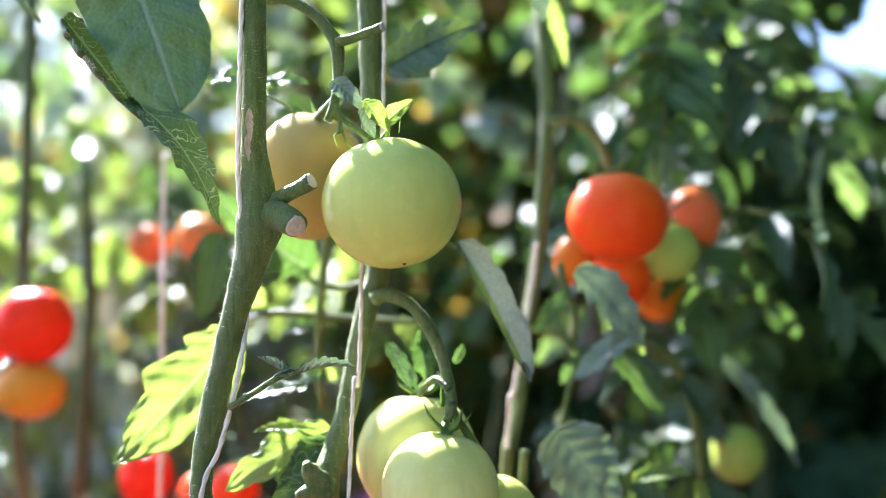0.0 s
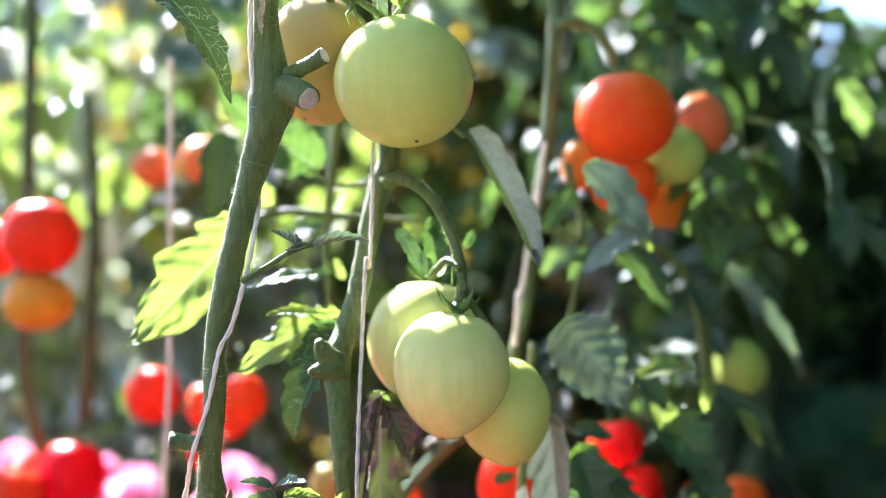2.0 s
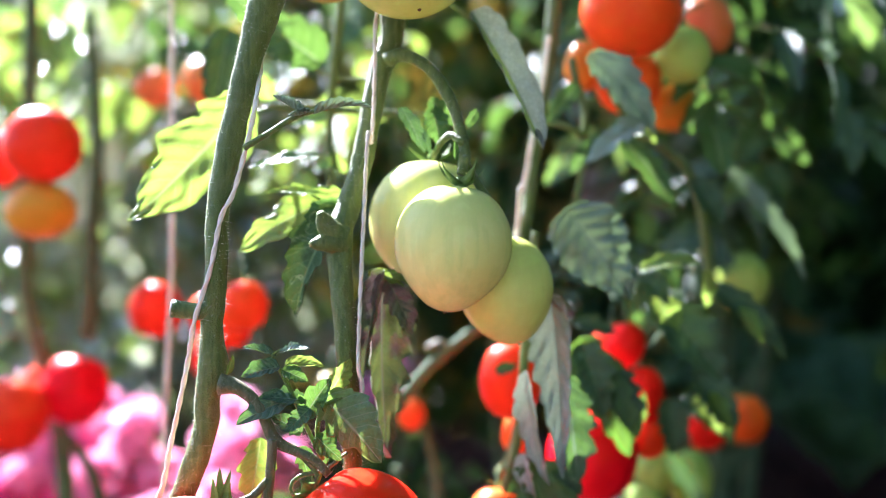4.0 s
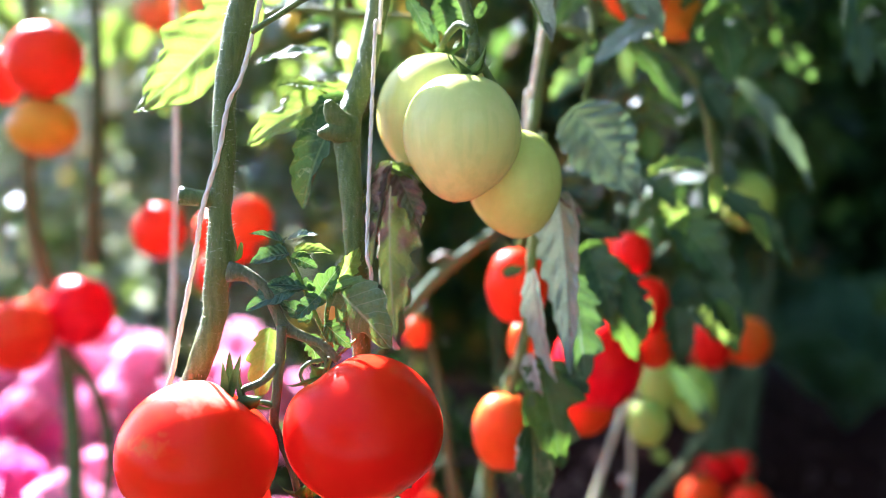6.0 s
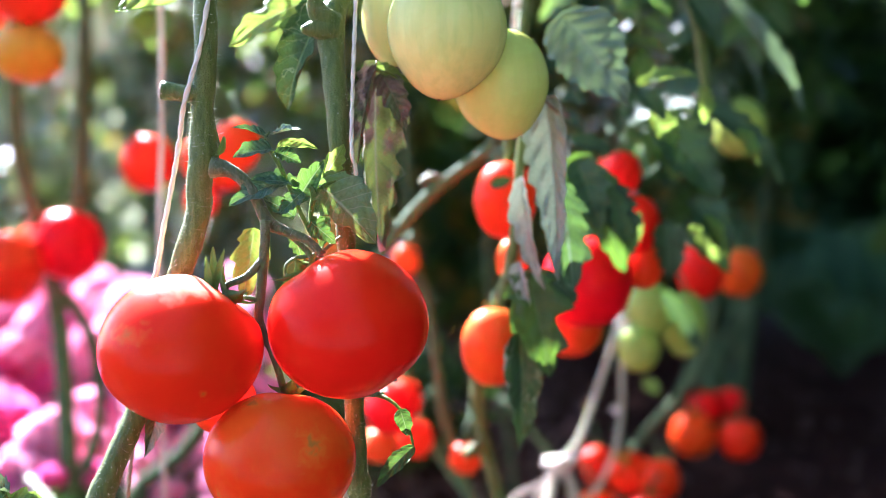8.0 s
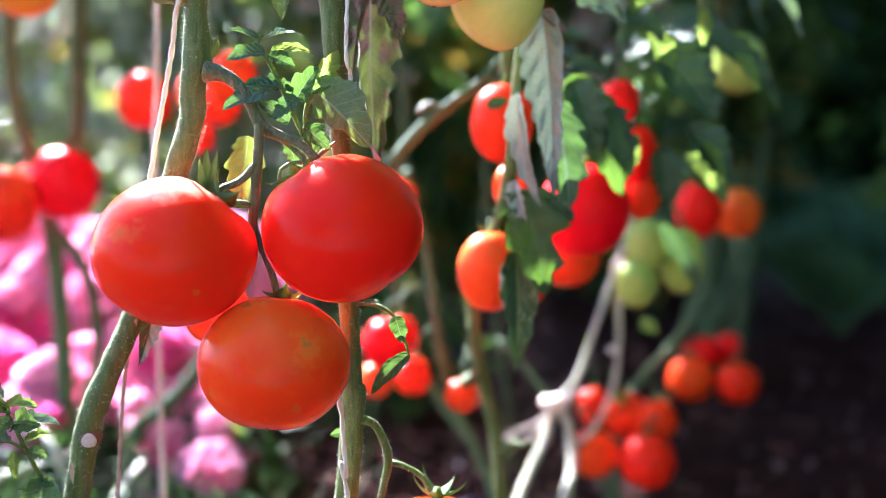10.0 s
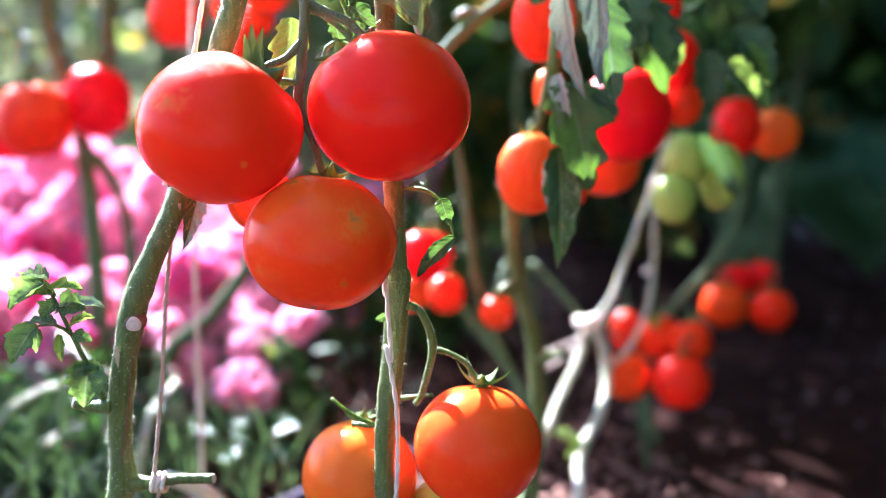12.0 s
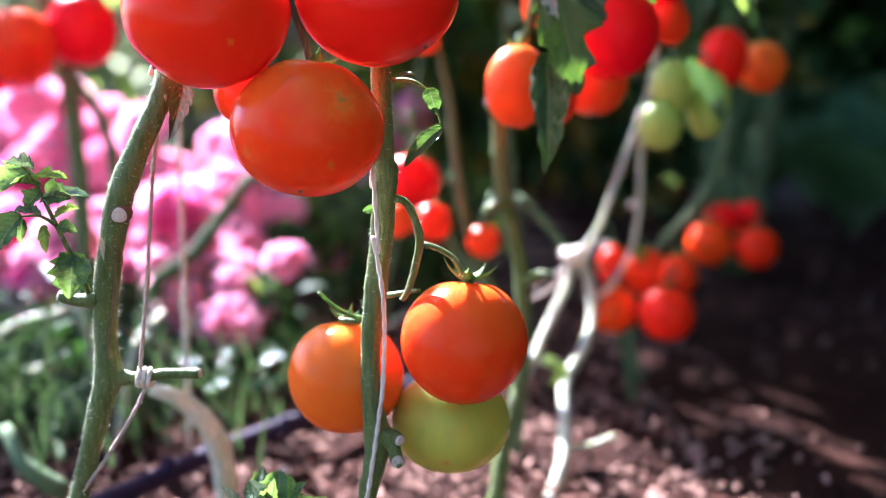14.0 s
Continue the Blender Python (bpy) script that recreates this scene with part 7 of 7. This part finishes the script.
# ---- low greenery at the edge of the bed ----
def grass(name, centre, spread, n, height, mat, label, seed):
    rng = np.random.RandomState(seed)
    vs, fs = [], []
    for k in range(n):
        b = np.array((centre[0] + rng.randn() * spread[0], centre[1] + rng.randn() * spread[1], 0.0))
        lean = rng.randn(2) * 0.35
        h = height * (0.5 + 0.7 * rng.rand())
        a = rng.rand() * 6.28
        sd = np.array((math.cos(a), math.sin(a), 0)) * 0.0022
        o = len(vs)
        for t in (0, 0.4, 0.75, 1.0):
            c = b + np.array((lean[0] * h * t * t, lean[1] * h * t * t, h * t * (1 - 0.15 * t)))
            w = sd * (1 - t * 0.85)
            vs += [c - w, c + w]
        fs += [(o, o + 1, o + 3, o + 2), (o + 2, o + 3, o + 5, o + 4), (o + 4, o + 5, o + 7, o + 6)]
    return tagged(make(name, vs, fs, mat, None), label, "grass", kind="stuff")


grass("grass", (-0.50, 0.99), (0.14, 0.08), 900, 0.115, GRASS, "tufts of thin green grass beside the flower bed", 4)
leaves_cloud("low_weed", (-0.26, 1.14, 0.05), (0.09, 0.06, 0.06), 170, 0.024, [BUSH, BUSH_DARK, BUSH_DARK], "low leafy weed growing in the mulch", "weed", 5, stalks=3)
leaves_cloud("low_weed", (-0.43, 0.98, 0.06), (0.13, 0.08, 0.07), 200, 0.018, [BUSH_DARK], "dark feathery weed growing beside the hose", "weed", 8, stalks=4)
for k, (p, q, h) in enumerate((((-0.52, 0.95), (-0.38, 1.02), 0.10), ((-0.46, 0.90), (-0.36, 1.06), 0.06), ((-0.36, 0.98), (-0.44, 1.05), 0.13), ((-0.33, 0.92), (-0.31, 1.02), 0.09))):
    tv, tf = tube_geo([(*p, -0.012, 0.0045), (p[0] * 0.6 + q[0] * 0.4, p[1] * 0.6 + q[1] * 0.4, h * 0.75, 0.0040), (*q, h, 0.0030)], 9, 0.008, 0.06, k)
    tagged(make("dry_twig", tv, tf, STEM_PALE, None, at=(*p, 0)), "pale dry stem stuck in the mulch", "twig", "dry twigs")
leaves_cloud("low_weed", (-0.10, 1.5, 0.10), (0.16, 0.12, 0.12), 420, 0.035, [BUSH, BUSH_DARK], "low dark leafy weed at the edge of the flowers", "weed", 6, stalks=3)

# small round-leaved plant beside the hose
herb = thing("round_leaved_herb", (-0.225, 0.95, 0.0), "small herb with round glossy leaves beside the hose", "herb")
for k, (tip, size) in enumerate((((-0.272, 1.0, 0.046), 0.026), ((-0.243, 1.0, 0.055), 0.024), ((-0.225, 0.985, 0.043), 0.022), ((-0.203, 1.0, 0.047), 0.024), ((-0.184, 1.0, 0.053), 0.026), ((-0.252, 0.975, 0.026), 0.022), ((-0.178, 0.98, 0.028), 0.024), ((-0.208, 0.965, 0.030), 0.020), ((-0.192, 0.99, 0.064), 0.020))):
    mid = ((tip[0] - 0.225) / 2, (tip[1] + 0.95) / 2, tip[2] * 0.6)
    tube("herb_stalk", [(-0.225, 0.95, -0.012, 0.0018), (*mid, 0.0016), (*tip, 0.0011)], BUSH_STALK, herb, "", 7, 0.006, 0.04, k)
    leaflet(herb, (tip, (tip[0] + (0.018 if k % 2 else -0.018), tip[1] - 0.012, tip[2] + 0.004), size), LEAF_GLOSS, "leaf", "", face=(0.1, -0.45, 0.9), fold=0.1, bend=0.06, tooth=0.0, blunt=0.5, point=0.45, nu=14, nv=5, seed=800 + k)
leaflet(herb, ((-0.245, 1.12, 0.078), (-0.232, 1.11, 0.108), 0.034), LEAF_YELLOW, "leaf", "bright backlit leaf", face=(0.1, -1, 0.2), fold=0.1, tooth=0.1, point=0.5, nu=18, nv=6, seed=815)
tube("herb_stalk", [(-0.225, 0.95, -0.012, 0.0018), (-0.24, 1.05, 0.04, 0.0018), (-0.245, 1.12, 0.079, 0.0012)], BUSH_STALK, herb, "", 7, 0.006, 0.04, 20)

# ---- tomato plants of the back rows ----
def back_plant(x, y, height, n, low, mats, seed, label, lean=0.05):
    rng = np.random.RandomState(seed)
    ob = thing("tomato_plant", (x, y, 0), label, "tomato plant", "tomato plants")
    pts = [(x, y, -0.02, 0.0042), (x + rng.randn() * lean, y, height * 0.35, 0.004), (x + rng.randn() * lean, y, height * 0.7, 0.0036), (x + rng.randn() * lean, y, height, 0.003)]
    tube("stem", pts, STEM_DULL, ob, "", 10, 0.02, 0.05, seed)
    s = spline(pts, 0.02)
    for k in range(n):
        z = low + (height - low) * (k + rng.rand()) / n
        c = s[min(len(s) - 1, int(len(s) * z / height))][:3]
        a = rng.rand() * 6.28
        ln = 0.13 + 0.10 * rng.rand()
        e = c + np.array((math.cos(a) * ln, math.sin(a) * ln * 0.7, -0.03 - 0.08 * rng.rand()))
        compound_leaf(ob, c, e, 2, 0.05, mats[rng.randint(0, len(mats))], 0.2, (rng.randn() * 0.3, -0.5, 0.8), seed * 100 + k)
    return ob


# silver and grey leaves here stand in for sheen on the leaf tops
for k, (x, y, h, n, low, mats, label) in enumerate((
    (-0.60, 1.22, 0.96, 12, 0.42, [LEAF, LEAF_YELLOW, LEAF_SILVER, LEAF_GREY, LEAF_YOUNG], "leafy tomato plant in the back row, brightly backlit"),
    (-0.30, 1.36, 1.14, 13, 0.64, [LEAF_YELLOW, LEAF, LEAF_SILVER, LEAF_GREY], "leafy tomato plant in the back row, brightly backlit"),
    (-0.10, 1.30, 1.12, 12, 0.64, [LEAF, LEAF_YELLOW, LEAF_GREY], "leafy tomato plant in the back row"),
    (0.10, 1.28, 1.20, 11, 0.60, [LEAF, LEAF_YELLOW, LEAF], "leafy tomato plant in the back row"),
    (0.34, 1.50, 1.15, 13, 0.58, [LEAF, LEAF, LEAF_DRY], "leafy tomato plant in the back row with a few dry leaves"),
    (-0.86, 1.50, 1.10, 13, 0.45, [LEAF, LEAF_SILVER, LEAF_GREY, LEAF_YELLOW], "leafy tomato plant at the far end of the back row"),
)):
    back_plant(x, y, h, n, low, mats, 300 + k, label)

# ---- greenery behind ----
path_v, path_f = [], []
for j in range(25):
    for i in range(25):
        px, py = -6.0 + 5.1 * i / 24 - 0.12 * math.sin(j), 2.9 + 9.0 * j / 24
        path_v.append((px, py, 0.004 + ground_height(px, py) * 0.3 + 0.012))
        if i < 24 and j < 24:
            path_f.append((j * 25 + i, j * 25 + i + 1, (j + 1) * 25 + i + 1, (j + 1) * 25 + i))
tagged(make("gravel_path", path_v, path_f, GRAVEL), "pale sunlit gravel path behind the beds", "path", kind="structure")
leaves_cloud("shrub", (-1.05, 2.65, 0.65), (0.55, 0.28, 0.55), 1500, 0.075, [BUSH, BUSH_LIGHT, BUSH_LIT_TINT, BUSH_GREY, BUSH_GOLD], "leafy shrub with sunlit leaves", "shrub", 11, gap=0.36, gap_scale=4)
leaves_cloud("shrub", (-0.51, 2.50, 0.92), (0.29, 0.24, 0.98), 2500, 0.075, [BUSH, BUSH_LIGHT, BUSH_LIT_TINT, BUSH_GOLD], "tall leafy shrub with backlit leaves", "shrub", 12, gap=0.05, gap_scale=5)
leaves_cloud("shrub", (-0.04, 2.52, 0.92), (0.36, 0.24, 0.98), 3200, 0.075, [BUSH, BUSH, BUSH_DARK, BUSH_GOLD], "tall leafy shrub with backlit leaves", "shrub", 20, gap=0.0, gap_scale=5)
leaves_cloud("shrub", (0.48, 2.45, 0.92), (0.38, 0.26, 0.96), 3600, 0.075, [BUSH, BUSH_DARK, BUSH_DARK, BUSH_GOLD], "tall leafy shrub with some yellowed leaves", "shrub", 13, gap=0.0, gap_scale=5)
leaves_cloud("shrub", (-1.15, 2.32, 0.44), (0.52, 0.16, 0.48), 900, 0.06, [BUSH_LIT_TINT, BUSH_LIGHT, BUSH_LIT_TINT, BUSH_GREY], "shrub behind the flower bed, leaves tinted pale as if sunlit", "shrub", 21, gap=0.28, gap_scale=5)
leaves_cloud("shrub", (-0.55, 2.24, 0.44), (0.42, 0.15, 0.48), 800, 0.055, [BUSH_LIT_TINT, BUSH_LIGHT, BUSH_LIT_TINT, BUSH_GREY], "shrub behind the flower bed, leaves tinted pale as if sunlit", "shrub", 22, gap=0.28, gap_scale=5)
leaves_cloud("shrub", (-1.95, 4.6, 1.1), (0.95, 0.3, 1.1), 2000, 0.11, [BUSH, BUSH_LIT_TINT, BUSH_LIGHT, BUSH_GREY], "tall shrub across the path, some leaves tinted pale as if sunlit", "shrub", 23, gap=0.25, gap_scale=3)
leaves_cloud("shrub", (0.47, 1.70, 0.85), (0.18, 0.22, 0.45), 1200, 0.07, [BUSH, BUSH_DARK, BUSH], "leafy green shrub half in shade", "shrub", 19, gap=0.1, gap_scale=4)
# mostly dark leaves here, so part of the shade is in their colour
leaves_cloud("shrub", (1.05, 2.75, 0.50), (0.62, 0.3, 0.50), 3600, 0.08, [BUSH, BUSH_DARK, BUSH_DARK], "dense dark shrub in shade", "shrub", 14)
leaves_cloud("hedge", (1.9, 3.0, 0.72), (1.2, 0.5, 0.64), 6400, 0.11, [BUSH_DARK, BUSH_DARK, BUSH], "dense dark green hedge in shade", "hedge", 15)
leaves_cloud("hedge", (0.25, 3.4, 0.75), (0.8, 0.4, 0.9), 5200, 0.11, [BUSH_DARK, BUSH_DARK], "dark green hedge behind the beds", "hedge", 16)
leaves_cloud("hedge", (-2.6, 5.6, 0.6), (2.2, 0.5, 0.8), 4200, 0.14, [BUSH, BUSH_DARK, BUSH_DARK, BUSH_GOLD], "sunlit hedge beyond the path", "hedge", 17, gap=0.25)


def tree(x, y, height, crown, n, mats, label, seed, gap=0.25, shift=(0, 0)):
    ob = thing("tree", (x, y, 0), label, "tree", "garden trees")
    rng = np.random.RandomState(seed)
    tube("trunk", [(x, y, -0.05, 0.09), (x + 0.03, y, height * 0.3, 0.075), (x - 0.04, y + 0.05, height * 0.6, 0.06), (x, y, height * 0.85, 0.035)], TRUNK, ob, "", 14, 0.1, 0.06, seed)
    for k in range(7):
        a = rng.rand() * 6.28
        z0 = height * (0.4 + 0.06 * k)
        tube("limb", [(x, y, z0, 0.03), (x + shift[0] * 0.5 + math.cos(a) * crown[0] * 0.4, y + shift[1] * 0.5 + math.sin(a) * crown[1] * 0.4, z0 + 0.3, 0.02), (x + shift[0] + math.cos(a) * crown[0] * 0.8, y + shift[1] + math.sin(a) * crown[1] * 0.8, z0 + 0.5, 0.008)], TRUNK, ob, "", 8, 0.1, 0.05, k)
    cl = leaves_cloud("crown", (x + shift[0], y + shift[1], height * 0.8), crown, n, 0.13, mats, "", "", seed, gap=gap, gap_scale=1.6, stalks=0)
    fol = cl.children[0]
    fol.parent = ob
    fol.name = "crown"
    fol.location = (shift[0], shift[1], 0)
    bpy.data.objects.remove(cl)
    return ob


tree(-3.0, 6.6, 2.6, (1.7, 1.0, 1.4), 4600, [BUSH, BUSH_DARK, BUSH_DARK, BUSH_LIGHT], "garden tree with a loose sunlit crown", 31, 0.25)
tree(-0.3, 6.4, 2.8, (1.6, 1.0, 1.5), 5600, [BUSH, BUSH_DARK, BUSH_DARK, BUSH_GOLD], "garden tree with a leafy crown", 32, 0.2)
tree(1.05, 5.0, 2.3, (0.75, 0.6, 1.0), 3200, [BUSH_DARK, BUSH], "dense garden tree behind the hedge", 35, 0.05)
tree(4.6, 6.4, 1.6, (1.2, 1.0, 0.7), 3600, [BUSH_DARK, BUSH], "shaded garden tree at the end of the bed", 33)
# tree added above the view, placed along the sun's rays to cast shade
tree(1.45, 3.1, 2.75, (1.0, 0.95, 0.55), 5200, [BUSH_DARK, BUSH], "leaning garden tree, unseen, added to shade the back row", 38, 0.0, (-0.55, -0.5))
bough = next(o for o in bpy.data.objects if o.get("label", "").startswith("leaning garden tree"))
# added bough and leaf clump that dapple the sun on the front plants
tube("limb", [(1.45, 3.1, 1.5, 0.035), (0.5, 2.9, 2.15, 0.026), (-0.3, 2.6, 2.28, 0.018), (-1.05, 2.42, 2.28, 0.008)], TRUNK, bough, "unseen bough added to carry the shading leaves", 10, 0.08, 0.06, 9)
clump = leaves_cloud("crown", (-0.86, 2.44, 2.28), (0.30, 0.30, 0.20), 190, 0.065, [BUSH_DARK, BUSH], "", "", 61, hollow=0.0, gap=0.28, gap_scale=9, stalks=0)
tuft = clump.children[0]
tuft.parent, tuft.name, tuft.location = bough, "leaf_clump", (-0.86 - 1.45, 2.44 - 3.1, 0)
bpy.data.objects.remove(clump)
# out-of-view tree, added overhead to darken the right half of the bed
tree(1.75, 1.0, 2.35, (1.45, 1.9, 0.5), 9600, [BUSH_DARK, BUSH], "unseen broad tree added so its crown shades the bed", 34, 0.0, (-0.2, -0.1))


# ---- fern ----
def fern(x, y, n, length, seed, label):
    rng = np.random.RandomState(seed)
    ob = thing("fern", (x, y, 0), label, "fern")
    for k in range(n):
        a = rng.rand() * 6.28
        d = np.array((math.cos(a), math.sin(a) * 0.8, 0))
        ln = length * (0.7 + 0.5 * rng.rand())
        h = ln * (0.55 + 0.35 * rng.rand())
        pts = [(x, y, 0.02, 0.004), *[(x + d[0] * ln * s, y + d[1] * ln * s, h * (2.1 * s - 1.35 * s * s) + 0.02, 0.003 * (1 - 0.7 * s)) for s in (0.3, 0.6, 0.85, 1.0)]]
        rv, rf = tube_geo(pts, 6, 0.03)
        frond = make("frond", rv, rf, FERN, ob)
        s = spline([q[:3] for q in pts], 0.012)
        t, nn, b = frames_along(s)
        side = np.cross(t, np.array((0, 0, 1.0)))
        side /= np.linalg.norm(side, axis=1)[:, None] + 1e-9
        vs, fs = [], []
        for i in range(6, len(s)):
            w = 0.16 * ln * math.sin(math.pi * (i / len(s)) ** 0.7) + 0.01
            for sd in (-1, 1):
                o = len(vs)
                e = s[i] + side[i] * sd * w + t[i] * w * 0.4 - np.array((0, 0, w * 0.25))
                m = (s[i] + e) / 2 + np.array((0, 0, w * 0.06))
                vs += [s[i], m + t[i] * 0.005, e, m - t[i] * 0.005]
                fs.append((o, o + 1, o + 2, o + 3))
        make("pinnae", vs, fs, FERN, frond, kind="stuff")
    return ob


fern(0.78, 1.95, 14, 0.42, 3, "dark green fern with arching fronds in the shade")
fern(1.05, 2.1, 14, 0.5, 5, "large dark green fern in the shade")
fern(0.62, 2.35, 11, 0.45, 7, "dark green fern at the back of the bed")

# ---- behind the camera ----
# unseen gravel strip, added to bounce fill light onto the fruit fronts
back_v, back_f = [], []
for j in range(13):
    for i in range(31):
        px, py = -4.0 + 5.2 * i / 30, -2.7 + 2.3 * j / 12 + 0.1 * math.sin(i * 0.9)
        back_v.append((px, py, 0.006 + ground_height(px, py) * 0.3))
        if i < 30 and j < 12:
            back_f.append((j * 31 + i, j * 31 + i + 1, (j + 1) * 31 + i + 1, (j + 1) * 31 + i))
tagged(make("gravel_path", back_v, back_f, BOUNCE_GRAVEL), "unseen gravel path added to bounce light onto the fruit", "path", kind="structure")
# hedges added out of view, which limit the light from behind
leaves_cloud("hedge", (-1.5, -3.2, 0.6), (1.4, 0.5, 0.6), 2200, 0.14, [BUSH, BUSH_LIGHT], "unseen low hedge added behind the camera", "hedge", 51)
leaves_cloud("hedge", (1.8, -3.4, 0.6), (1.4, 0.5, 0.6), 2200, 0.14, [BUSH, BUSH_LIGHT], "unseen low hedge added behind the camera", "hedge", 52)
# out-of-view shrub and hedge, added to keep skylight off the right-hand mulch
leaves_cloud("shrub", (0.86, 0.88, 0.60), (0.28, 0.62, 0.72), 6500, 0.07, [BUSH_DARK, BUSH], "unseen dense shrub added to darken the right end of the bed", "shrub", 54)
leaves_cloud("hedge", (1.2, 0.35, 0.75), (0.36, 1.25, 0.85), 6000, 0.12, [BUSH_DARK, BUSH], "unseen tall hedge added to block skylight from the right", "hedge", 53)
# trees added out of view, which limit the light from behind
tree(2.2, -3.0, 3.2, (1.9, 1.0, 1.7), 4200, [BUSH_DARK, BUSH], "unseen dense tree added to cut light from behind right", 36, 0.0)
tree(-3.4, -4.2, 3.0, (1.9, 1.0, 1.5), 3200, [BUSH, BUSH_DARK], "unseen leafy tree added behind the camera", 41, 0.1)
tree(-0.5, -4.8, 3.0, (1.9, 1.0, 1.5), 3200, [BUSH, BUSH_DARK], "unseen leafy tree added behind the camera", 42, 0.1)
